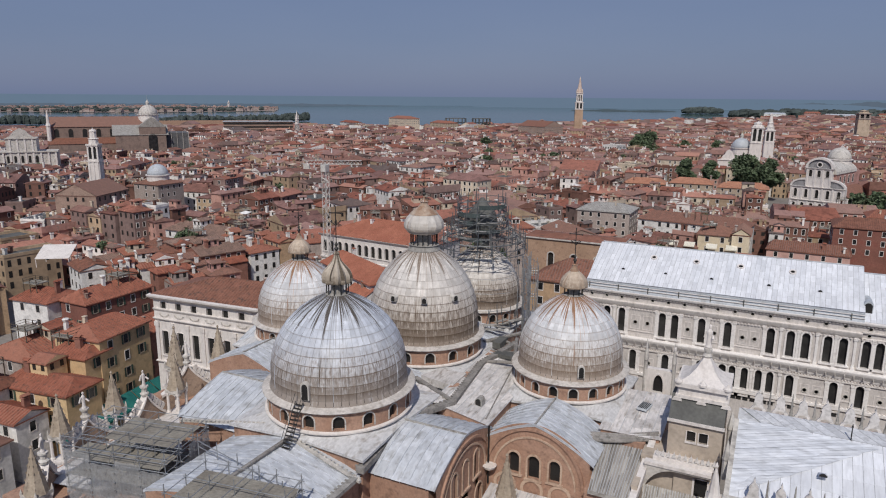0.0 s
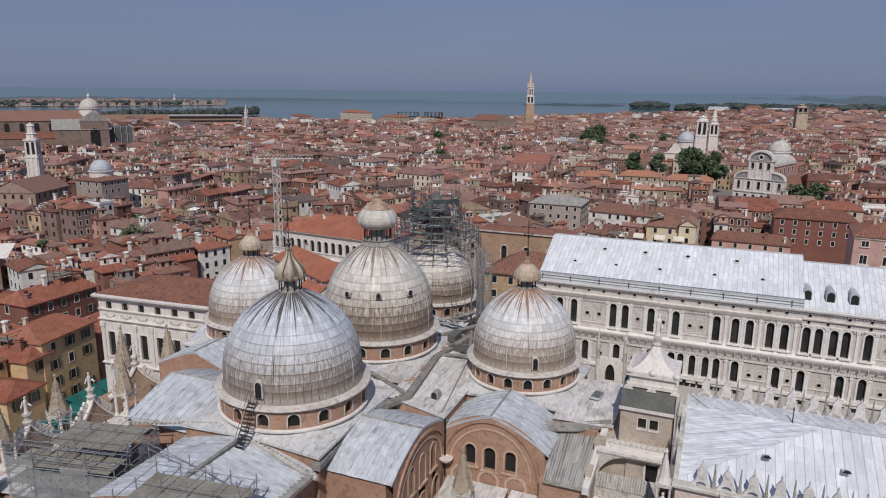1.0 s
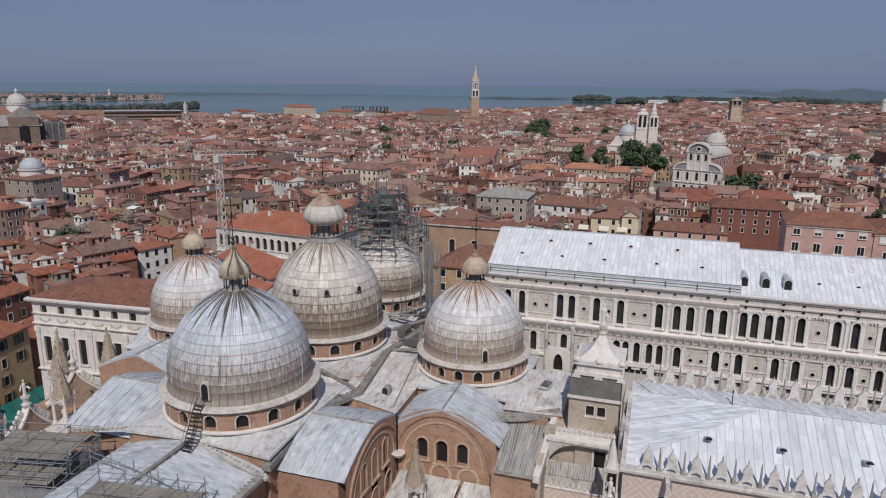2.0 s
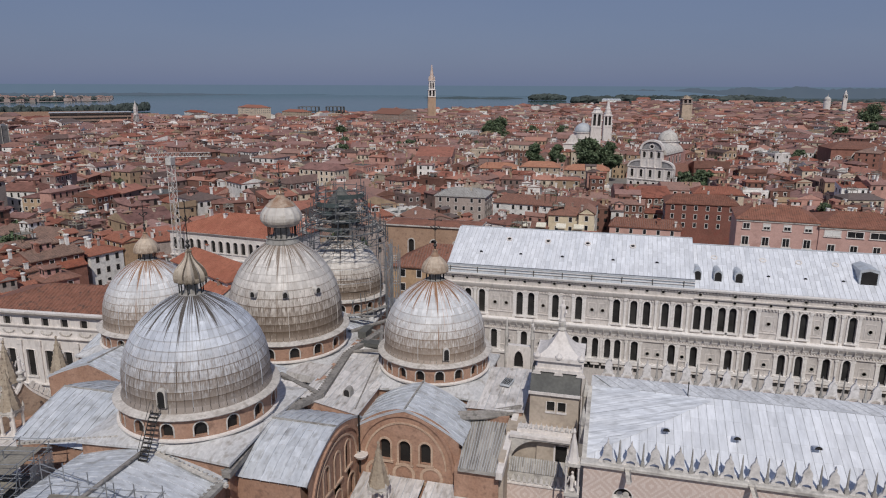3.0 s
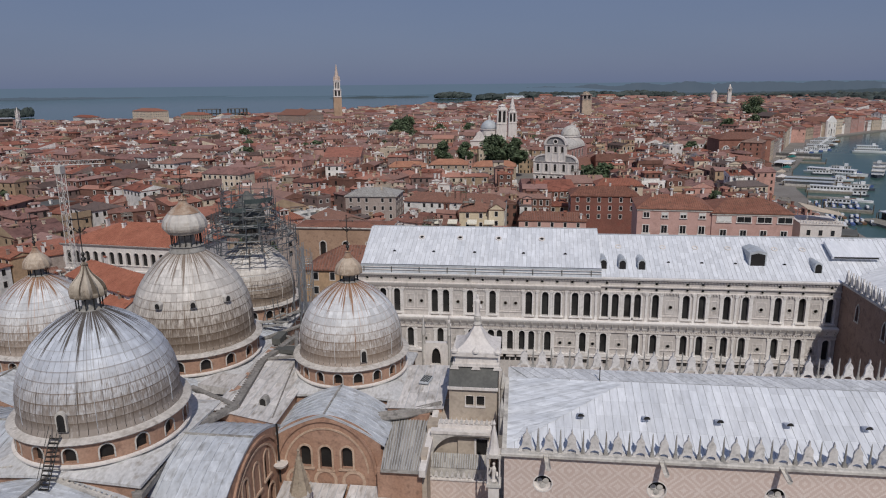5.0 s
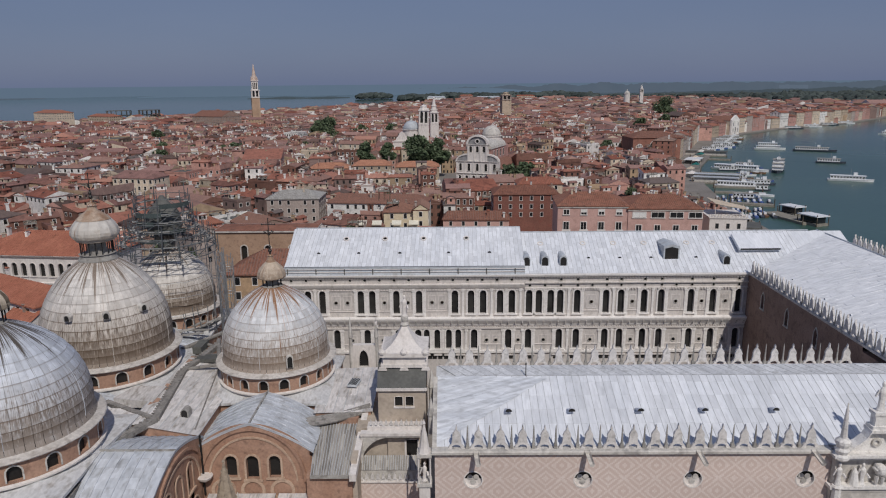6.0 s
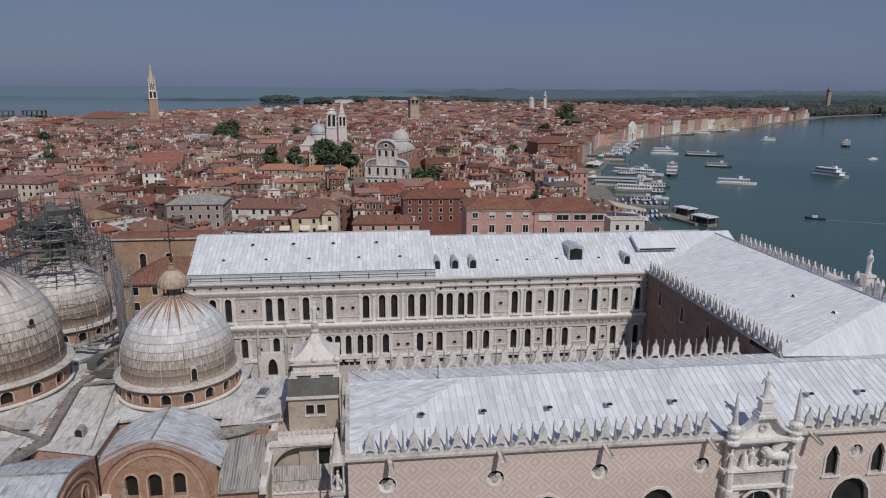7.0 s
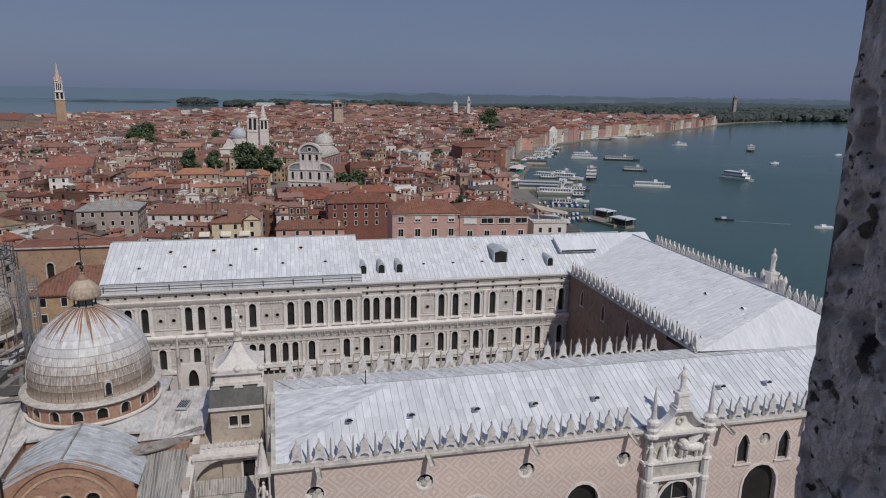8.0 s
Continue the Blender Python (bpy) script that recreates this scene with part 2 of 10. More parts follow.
def holed_wall(f, s0, s1, z0, z1, ops, depth=0.4, step=99.0, b=None):
    """A wall's outer face with arched openings and their reveals."""
    b = b or MB()

    def rect(a, c, lo, hi):
        if c - a < 1e-6 or hi - lo < 1e-6:
            return
        n = max(1, math.ceil((c - a) / step))
        for i in range(n):
            u, v = a + (c - a) * i / n, a + (c - a) * (i + 1) / n
            b.add([f(u, 0, lo), f(v, 0, lo), f(v, 0, hi), f(u, 0, hi)], [(0, 1, 2, 3)])

    at = s0
    for op in sorted(ops):
        c, w, zs, zt, rise = op
        rect(at, c - w / 2, z0, z1)
        rect(c - w / 2, c + w / 2, z0, zs)
        pts = arch(op)
        for (u, h), (v, g) in zip(pts[1:-2], pts[2:-1]):
            b.add([f(u, 0, h), f(v, 0, g), f(v, 0, z1), f(u, 0, z1)], [(0, 1, 2, 3)])
        ring = pts + [pts[0]]
        for (u, h), (v, g) in zip(ring, ring[1:]):
            b.add([f(u, 0, h), f(u, depth, h), f(v, depth, g), f(v, 0, g)], [(0, 1, 2, 3)])
        at = c + w / 2
    rect(at, s1, z0, z1)
    return b


def window_in(parent, f, op, depth=0.35, frame_w=0.18, proud=0.08, frame_mat=None, pane_mat=None, sill=True, mullion=False, name="window"):
    """An arched stone surround with a sill (window), and its dark pane."""
    b = MB()
    pts = arch(op)
    c, w, z0, z1, rise = op
    mid = (c, z1 - rise)
    out = []
    for s, z in pts:
        if z <= mid[1] + 1e-6:
            out.append((s + math.copysign(frame_w, s - c), z))
        else:
            d = math.hypot(s - c, z - mid[1])
            out.append((s + (s - c) / d * frame_w, z + (z - mid[1]) / d * frame_w))
    for i in range(len(pts) - 1):
        (u, h), (v, g), (u2, h2), (v2, g2) = pts[i], pts[i + 1], out[i], out[i + 1]
        b.add([f(u, -proud, h), f(v, -proud, g), f(v2, -proud, g2), f(u2, -proud, h2), f(u, 0.02, h), f(v, 0.02, g), f(v2, 0.02, g2), f(u2, 0.02, h2)],
              [(0, 1, 2, 3), (2, 6, 7, 3), (0, 4, 5, 1)])
    if sill:
        a, e = c - w / 2 - frame_w * 1.6, c + w / 2 + frame_w * 1.6
        q = -proud * 2.2
        b.add([f(a, q, z0 - 0.22), f(e, q, z0 - 0.22), f(e, q, z0), f(a, q, z0), f(a, 0.05, z0 - 0.22), f(e, 0.05, z0 - 0.22), f(e, 0.05, z0), f(a, 0.05, z0)],
              [(0, 1, 2, 3), (3, 2, 6, 7), (0, 4, 5, 1), (0, 3, 7, 4), (1, 5, 6, 2)])
    if mullion:
        for a, e in ((c - 0.05, c + 0.05),):
            b.add([f(a, depth - 0.1, z0), f(e, depth - 0.1, z0), f(e, depth - 0.1, z1 - 0.1), f(a, depth - 0.1, z1 - 0.1)], [(0, 1, 2, 3)])
        for z in (z0 + (z1 - z0) * 0.35, z0 + (z1 - z0) * 0.7):
            b.add([f(c - w / 2, depth - 0.1, z), f(c + w / 2, depth - 0.1, z), f(c + w / 2, depth - 0.1, z + 0.08), f(c - w / 2, depth - 0.1, z + 0.08)], [(0, 1, 2, 3)])
    win = b.weld().ob(name, frame_mat or M_STONE, parent)
    p = MB()
    p.add([f(s, depth - 0.02, z) for s, z in pts], [tuple(range(len(pts)))])
    p.ob("pane", pane_mat or M_GLASS, win)
    return win


def ring_disc(f, c, z, r0, r1, proud, n=16):
    """A round stone ring round (c, z)."""
    b = MB()
    for i in range(n):
        a, e = 2 * math.pi * i / n, 2 * math.pi * (i + 1) / n
        q = [(r1, a, -proud), (r1, e, -proud), (r0, e, -proud), (r0, a, -proud), (r1, a, 0.02), (r1, e, 0.02), (r0, e, 0.3), (r0, a, 0.3)]
        b.add([f(c + r * math.cos(t), d, z + r * math.sin(t)) for r, t, d in q], [(3, 2, 1, 0), (1, 5, 4, 0), (3, 7, 6, 2)])
    return b.weld()




def lozenge():
    """Pink and cream stone blocks laid in nested lozenges."""
    m = bpy.data.materials.new("lozenge_stone")
    m.use_nodes = True
    nt = m.node_tree
    N, L = nt.nodes.new, nt.links.new
    sp = N("ShaderNodeSeparateXYZ")
    L(N("ShaderNodeNewGeometry").outputs["Position"], sp.inputs[0])

    def mt(op, *ins):
        k = N("ShaderNodeMath")
        k.operation = op
        for i, s in enumerate(ins):
            if isinstance(s, (int, float)):
                k.inputs[i].default_value = s
            else:
                L(s, k.inputs[i])
        return k.outputs[0]

    x = mt("MULTIPLY", mt("FLOOR", mt("DIVIDE", sp.outputs[0], 0.16)), 0.16 / 3.2)
    z = mt("MULTIPLY", mt("FLOOR", mt("DIVIDE", sp.outputs[2], 0.14)), 0.14 / 2.94)
    d = mt("ADD", mt("ABSOLUTE", mt("SUBTRACT", mt("FRACT", x), 0.5)), mt("ABSOLUTE", mt("SUBTRACT", mt("FRACT", z), 0.5)))
    band = mt("FRACT", mt("MULTIPLY", d, 4.5))
    pick = mt("GREATER_THAN", band, 0.5)
    nz = N("ShaderNodeTexNoise")
    nz.inputs["Scale"].default_value = 3.0
    nb = N("ShaderNodeTexNoise")
    nb.inputs["Scale"].default_value = 0.25
    wn_ = N("ShaderNodeTexWhiteNoise")
    cb = N("ShaderNodeCombineXYZ")
    L(x, cb.inputs[0]), L(z, cb.inputs[1]), L(cb.outputs[0], wn_.inputs[0])

    def mix(f, a, c, mode="MIX"):
        k = N("ShaderNodeMix")
        k.data_type, k.blend_type = "RGBA", mode
        for i, s in ((0, f), (6, a), (7, c)):
            if isinstance(s, tuple):
                k.inputs[i].default_value = (*s, 1)
            elif isinstance(s, float):
                k.inputs[i].default_value = s
            else:
                L(s, k.inputs[i])
        return k.outputs[2]

    col = mix(pick, (0.72, 0.62, 0.57), (0.615, 0.49, 0.435))
    col = mix(mt("MULTIPLY", wn_.outputs[0], 0.5), col, (0.60, 0.475, 0.415))
    g = N("ShaderNodeMapRange")
    g.inputs[1].default_value, g.inputs[2].default_value, g.inputs[3].default_value, g.inputs[4].default_value = 0.3, 0.7, 0.80, 1.16
    L(mt("MULTIPLY", mt("ADD", nz.outputs[0], nb.outputs[0]), 0.5), g.inputs[0])
    cc = N("ShaderNodeCombineColor")
    for i in range(3):
        L(g.outputs[0], cc.inputs[i])
    bs = nt.nodes["Principled BSDF"]
    L(mix(1.0, col, cc.outputs[0], "MULTIPLY"), bs.inputs["Base Color"])
    bs.inputs["Roughness"].default_value = 0.85
    return m


M_LOZ = lozenge()


# seams darker than the sheets: their shadow lines are put into the colour
M_SEAM = mat("lead_seam_shade", (0.42, 0.43, 0.45), (0.50, 0.51, 0.53), 0.6, 0.6, 4.0, bump=0)


# ---------------------------------------------------------------- lead roofs with standing seams
def roof_slope(parent, p00, p10, p01, p11, cols, rows, mat_, sheets=True, seam_w=0.055, seam_h=0.055, seed=1, limit=0, seam_mat=None, stagger=1.0):
    """Lead sheets between eave p00-p10 and ridge p01-p11, with a raised seam between the columns. limit: how many sheets are parts of their own."""
    r = random.Random(seed)
    p00, p10, p01, p11 = (Vector(p) for p in (p00, p10, p01, p11))
    nrm = (p10 - p00).cross(p01 - p00).normalized()

    def at(u, v):
        return (p00.lerp(p10, u)).lerp(p01.lerp(p11, u), v)

    rest, made = MB(), 0
    for i in range(cols):
        off = (0.5 + (r.random() - 0.5) * stagger) / rows
        vs = [0.0] + [min(1.0, off + k / rows) for k in range(rows + 1) if 0.03 < off + k / rows < 0.97] + [1.0]
        for v0, v1 in zip(vs, vs[1:]):
            h = 0.02 + r.uniform(0, 0.025)
            a, c, d, e = at(i / cols, v0), at((i + 1) / cols, v0), at((i + 1) / cols, v1), at(i / cols, v1)
            q = [a + nrm * (h + 0.025), c + nrm * (h + 0.025), d + nrm * h, e + nrm * h, a, c]
            if made < limit:
                o = a.copy()
                b = MB()
                b.add([p - o for p in q], [(0, 1, 2, 3), (4, 5, 1, 0)])
                b.ob("lead_sheet", mat_, parent, at=Matrix.Translation(o))
                made += 1
            else:
                rest.add(q, [(0, 1, 2, 3), (4, 5, 1, 0)])
    if rest.f:
        tagged(rest.ob("lead_cladding", M_LEADI if mat_ is M_LEADW else M_LEADP if mat_ is M_LEADS else mat_, parent), kind="stuff")
    sb = MB()
    sb.box(-seam_w / 2, seam_w / 2, 0, 1, 0, seam_h)
    me = sb.mesh("seam", seam_mat or M_SEAM)
    for i in range(cols + 1):
        a, d = at(i / cols, 0), at(i / cols, 1)
        y = (d - a).normalized()
        x = y.cross(nrm).normalized()
        rot = Matrix((x, y, nrm)).transposed().to_4x4()
        link("seam", me, parent, Matrix.Translation(a + nrm * 0.02) @ rot @ Matrix.Diagonal((1, (d - a).length, 1, 1)))


M_LEADS = mat("lead_sheet_grey", (0.57, 0.54, 0.525), (0.665, 0.635, 0.615), 0.6, 0.7, 4.0, bump=0.25, c=(0.35, 0.315, 0.28), rand=0.15, stretch=(1, 0.3, 0.7))
M_LEADP = mat("lead_patches", (0.525, 0.52, 0.52), (0.615, 0.61, 0.61), 0.6, 0.6, 4.0, bump=0.25, c=(0.37, 0.345, 0.32), island=0.12, stretch=(1, 0.5, 0.8))
M_LEADI = mat("lead_sheets_bright", (0.66, 0.68, 0.72), (0.745, 0.76, 0.795), 0.5, 0.6, 3.5, bump=0.08, c=(0.63, 0.645, 0.675), island=0.10, stretch=(1.0, 0.22, 0.22), grain=0.4)


# roof lead darkened: shade of the away-facing ridge put into its colour
M_LEADG = mat("lead_ridge_shaded", (0.54, 0.55, 0.575), (0.63, 0.64, 0.66), 0.6, 0.5, 3.0, bump=0.15, c=(0.44, 0.445, 0.455), island=0.1)
M_LEADN = mat("lead_lightened", (0.77, 0.78, 0.80), (0.82, 0.825, 0.84), 0.55, 0.25, 2.0, bump=0.05, c=(0.74, 0.75, 0.77), stretch=(0.25, 1.0, 0.5))
M_MERLON = mat("merlon_stone", (0.60, 0.575, 0.555), (0.70, 0.67, 0.65), 0.85, 0.8, 4, c=(0.44, 0.42, 0.40), grain=0.5)


def merlon_plain():
    b = MB()
    half = [(0.42, 0), (0.86, 0), (0.80, 0.32), (0.60, 0.5), (0.52, 0.85), (0.44, 1.2), (0.49, 1.42), (0.38, 1.72), (0.2, 1.95), (0.07, 2.1), (0.11, 2.25), (0.0, 2.6)]
    half = [(x * (1.0 if z < 0.1 else 0.88), z) for x, z in half]
    b.prism(half + [(-x, z) for x, z in reversed(half[:-1])] + [(-0.42, 0.3), (-0.2, 0.42), (0, 0.46), (0.2, 0.42), (0.42, 0.3)], -0.13, 0.13)
    return b


ME_MERLON = merlon_plain().mesh("merlon", M_MERLON)
bb = MB()
bb.box(-0.17, 0.17, -0.17, 0.17, 0, 0.45)
bb.lathe([(0.15, 0.4), (0.11, 0.9), (0.085, 1.7), (0.06, 2.3), (0.01, 2.6)], 6)
ME_SPIKE = bb.mesh("spike", M_LEADD)


def crest(parent, p, q, pitch=2.235, size=1.0, first=0.0):
    """Pointed stone merlons and thin spikes in turn along the wall top from p to q."""
    p, q = Vector(p), Vector(q)
    d = q - p
    ang = math.degrees(math.atan2(d.y, d.x))
    n = int((d.length - first) / pitch)
    r = random.Random(int(p.x * 7 + p.y))
    for i in range(n + 1):
        c = p + d.normalized() * (first + i * pitch)
        link("merlon", ME_MERLON, parent, T(*c, ang + r.uniform(-2, 2)) @ Matrix.Scale(size * r.uniform(0.97, 1.03), 4))
        if i < n:
            c = p + d.normalized() * (first + (i + 0.5) * pitch)
            link("spike", ME_SPIKE, parent, T(*c, ang) @ Matrix.Scale(size, 4))


def skylight_mesh():
    b = MB()
    b.lathe([(0.55, -0.1), (0.55, 0.16), (0.34, 0.16), (0.34, -0.05)], 14, 0)
    b.lathe([(0.0, 0.03), (0.34, 0.03)], 14, 1)
    return b


ME_SKYRING = skylight_mesh().mesh("skylight", [M_STONE, M_DARK])


def hood_mesh():
    """A small hooded roof vent with a dark half-round mouth."""
    b = MB()
    n = 8
    pts = [(0.5 * math.cos(math.pi * i / n), 0.5 * math.sin(math.pi * i / n)) for i in range(n + 1)]
    vs = [(x, -0.5, z) for x, z in pts] + [(x * 0.8, 0.9, -0.15 + 0 * z) for x, z in pts]
    b.add(vs, [(i, i + 1, i + 1 + n + 1, i + n + 1) for i in range(n)])
    b.add([(x * 0.86, -0.46, z * 0.86) for x, z in pts], [tuple(range(n, -1, -1))], 1)
    return b


ME_HOOD = hood_mesh().mesh("roof_vent", [M_LEADW, M_DARK])

# ---------------------------------------------------------------- palace: front wing
M_PORT = mat("portal_stone", (0.72, 0.695, 0.665), (0.80, 0.775, 0.745), 0.8, 0.9, 6.0, c=(0.60, 0.57, 0.54), grain=0.45)
wing = thing("palace_wing", "pink and cream lozenge-patterned palace wing with lead roof", "palace", group="palace wings")
f = flat(62.7)
ops = [(x, 2.2, 19.55, 21.5, 0.98) for x in (2.27, 13.5, 24.7, 36.1)]
b = holed_wall(f, -1.65, 38.0, 19.3, 23.6, [(x, 1.9, 19.55, 21.5, 0.95) for x in (2.27, 13.5, 24.7, 36.1)], 0.45)
low = [(x, 4.0, 10.5, 18.05, 2.4) for x in (7.9, 19.1, 31.4)]
holed_wall(f, -1.65, 38.0, 7.0, 19.3, low, 0.6, b=b)
low2 = [(54.2, 4.6, 10.0, 17.8, 2.6), (66, 4.6, 10.0, 17.8, 2.6)]
holed_wall(f, 47.0, 80.0, 7.0, 17.9, low2, 0.6, b=b)
pair = [(51.5, 1.6, 18.25, 22.0, 1.5), (57.0, 1.6, 18.25, 22.0, 1.5), (63.5, 1.6, 18.25, 22.0, 1.5), (69, 1.6, 18.25, 22.0, 1.5)]
holed_wall(f, 47.0, 80.0, 17.9, 23.6, pair + [(54.2, 1.7, 20.2, 21.95, 0.85)], 0.45, b=b)
holed_wall(f, 38.0, 47.0, 17.4, 23.6, [], b=b)
holed_wall(f, 38.0, 47.0, 7.0, 17.4, [(42.8, 4.4, 8.0, 17.3, 2.6)], 0.6, b=b)
b.add([(-1.65, 62.7, 7), (-1.65, 63.2, 7), (-1.65, 63.2, 23.6), (-1.65, 62.7, 23.6)], [(0, 3, 2, 1)])
b.weld().ob("wall", M_LOZ, wing)
for x0_, x1_, y0_, y1_, z1_, n_ in ((-1.65, 80, 63.45, 80.0, 23.6, "inner_wall"), (-1.65, 51.5, 80.0, 80.6, 25.5, "court_wall"), (-1.65, 80, 62.7, 63.2, 7.0, "base_wall")):
    MB().box(x0_, x1_, y0_, y1_, 1, z1_).ob(n_, M_LOZ, wing)
for op in ((54.2, 1.7, 20.2, 21.95, 0.85), (2.27, 1.9, 19.55, 21.5, 0.95), (13.5, 1.9, 19.55, 21.5, 0.95), (24.7, 1.9, 19.55, 21.5, 0.95), (36.1, 1.9, 19.55, 21.5, 0.95)):
    c, w, z0, z1, r0 = op
    zc = (z0 + z1) / 2
    o = ring_disc(f, c, zc, w / 2 - 0.05, w / 2 + 0.06, 0.03, 20).ob("round_window", M_STONE, wing, "round white stone window frame")
    t = MB()
    t.add([f(c + 0.95 * math.cos(a * math.pi / 10), 0.38, zc + 0.95 * math.sin(a * math.pi / 10)) for a in range(20)], [tuple(range(20))])
    t.ob("pane", M_DARK, o)
    # pale half disc put in for the sunlit lower part of the reveal
    t = MB()
    t.add([f(c + 0.93 * math.cos(a), 0.3, zc + 0.93 * math.sin(a)) for a in [math.pi + math.pi * k / 10 for k in range(11)]], [tuple(range(11))])
    t.ob("sill", M_STONE, o, "pale half disc in place of the sunlit lower reveal")
    t = MB()
    for k in range(3):
        a = 2 * math.pi * k / 3 + 0.52
        t.lathe([(0.2, 0), (0.3, 0.03), (0.3, 0.08), (0.2, 0.1)], 10, 0, Matrix.Translation(f(c + 0.36 * math.cos(a), 0.28, zc + 0.36 * math.sin(a))) @ pose(0, 0, 0, 90, 0, 0))
    t.ob("tracery", M_STONED, o, "weathered stone tracery")
    for s_ in (-1, 1):
        t = MB()
        q_ = [f(c + s_ * w / 2, 0.0, z0), f(c, 0.0, z0)] + [f(c + s_ * (w / 2 - 0.02) * math.sin(math.pi / 2 * k / 8), 0.0, zc - (zc - z0) * math.cos(math.pi / 2 * k / 8)) for k in range(9)] + [f(c + s_ * w / 2, 0.0, zc)]
        t.add(q_, [tuple(range(len(q_)))])
        t.ob("spandrel", M_LOZ, o)
for op in low + low2:
    window_in(wing, f, op, 0.6, 0.3, 0.12, mullion=False, pane_mat=M_DARK)
for op in pair:
    window_in(wing, f, op, 0.45, 0.24, 0.1)
    b = MB()
    b.lathe([(0.12, 0), (0.09, 0.2), (0.09, 2.0), (0.16, 2.2), (0.16, 2.35)], 8, 0, T(op[0] + 0.72, 62.72, 18.25))
    b.ob("colonnette", M_STONE, wing)
b = MB()
b.prism([(62.25, 23.6), (62.25, 23.85), (62.0 + 0.4, 23.95), (63.5, 23.95), (63.5, 23.6)], -38.3, 1.95, 0, pose(0, 0, 0, 0, 0, 90))
b.prism([(62.25, 23.6), (62.25, 23.85), (62.4, 23.95), (63.5, 23.95), (63.5, 23.6)], -80, -46.9, 0, pose(0, 0, 0, 0, 0, 90))
b.ob("cornice", M_STONED, wing, "weathered stone cornice")
crest(wing, (0.57, 63.0, 23.95), (38.2, 63.0, 23.95))
crest(wing, (48.2, 63.0, 23.95), (80, 63.0, 23.95))
# roof body, sheets and seams
RZ = 27.45
b = MB()
b.prism([(63.3, 23.6), (72.7, RZ), (75.0, 27.78), (80.0, 25.4), (80.0, 23.6)], -79.5, 1.6, 0, pose(0, 0, 0, 0, 0, 90))
b.k[3] = b.k[4] = 1
b.ob("roof", [M_LEADI, M_LEADG], wing, "grey lead roof ridge")
roof_slope(wing, (-1.5, 63.35, 23.9), (66.5, 63.35, 23.9), (-1.5, 72.7, RZ + 0.03), (66.5, 72.7, RZ + 0.03), 80, 5, M_LEADW, seed=3, limit=300, stagger=0.05)
roof_slope(wing, (0.6, 72.75, RZ + 0.04), (66.5, 72.75, RZ + 0.04), (-1.4, 74.95, 27.82), (64.5, 74.95, 27.82), 56, 1, M_LEADG, seed=4)
b = MB()
b.box(-1.9, -1.45, 63.2, 73, 0, 0.3, 0, Matrix.Translation((0, 63.3, 23.75)) @ Matrix.Rotation(math.atan2(RZ - 23.6, 9.4), 4, "X") @ Matrix.Translation((0, -63.3, 0)))
b.ob("verge", M_STONED, wing)
slope = math.degrees(math.atan2(RZ - 23.6, 9.4))
# streaked lead laid slantwise over the slope's end, a hip's shade in its colour
M_HIPTINT = mat("streaked_hip_tint", (0.62, 0.645, 0.69), (0.71, 0.73, 0.765), 0.55, 0.8, 3.0, bump=0.15, c=(0.50, 0.515, 0.545), island=0.13, stretch=(0.3, 1.0, 0.6), grain=0.5)
b = MB()
zr = lambda y: 23.9 + (y - 63.35) * (RZ + 0.03 - 23.9) / 9.35 + 0.13
ro_ = random.Random(8)
cut = lambda y: min((y - 63.4) / 0.36, (72.65 - y) / 0.33) * (1 - 0.12 * math.sin(y * 5.3) ** 2)
for i in range(30):
    y0_, y1_ = 63.5 + 9.1 * i / 30, 63.5 + 9.1 * (i + 1) / 30
    s0, s1 = max(0.05, cut(y0_)), max(0.05, cut(y1_))
    for k in range(3):
        u0, u1 = k / 3, (k + 1) / 3
        up = ro_.uniform(0, 0.02)
        b.add([(-1.45 + s0 * u0, y0_ + 0.33 * s0 * u0, zr(y0_ + 0.33 * s0 * u0) + up + 0.015), (-1.45 + s0 * u1, y0_ + 0.33 * s0 * u1, zr(y0_ + 0.33 * s0 * u1) + up + 0.015),
               (-1.45 + s1 * u1, y1_ + 0.33 * s1 * u1, zr(y1_ + 0.33 * s1 * u1) + up), (-1.45 + s1 * u0, y1_ + 0.33 * s1 * u0, zr(y1_ + 0.33 * s1 * u0) + up)], [(0, 1, 2, 3)])
tagged(b.ob("old_lead_cladding", M_HIPTINT, wing, "streaked lead, bluer to stand in for a shaded hip"), kind="stuff")
for x in (6.2, 12.9, 20.2, 27.0, 34.5, 51.0, 57.4):
    link("roof_vent", ME_HOOD, wing, pose(x, 67.2, 26.0, 0, 0, 0) @ Matrix.Scale(0.8, 4), "small hooded lead roof vent")
b = MB()
b.lathe([(0.06, 0), (0.05, 1.5), (0.09, 1.55), (0.02, 1.9)], 8)
b.ob("finial", M_DARK, wing, at=T(8.6, 72.6, 27.4))
b = MB()
b.add([(-0.09, 0, 0), (0.09, 0, 0), (0.09, -1.7, -0.25), (-0.09, -1.7, -0.25), (-0.14, 0, 0.16), (0.14, 0, 0.16), (0.14, -1.7, -0.12), (-0.14, -1.7, -0.12)],
      [(0, 1, 2, 3), (0, 4, 5, 1), (1, 5, 6, 2), (4, 0, 3, 7), (2, 6, 7, 3)])
me = b.mesh("spout", M_STONED)
for x in (2.5, 13.7, 24.9, 36.4, 48.1, 59.5):
    link("spout", me, wing, T(x, 62.4, 23.7, 6) @ Matrix.Diagonal((1.9, 1.05, 1.9, 1)), "projecting stone rain spout")
crest(wing, (0.2, 80.3, 25.5), (50.6, 80.3, 25.5), size=1.06)

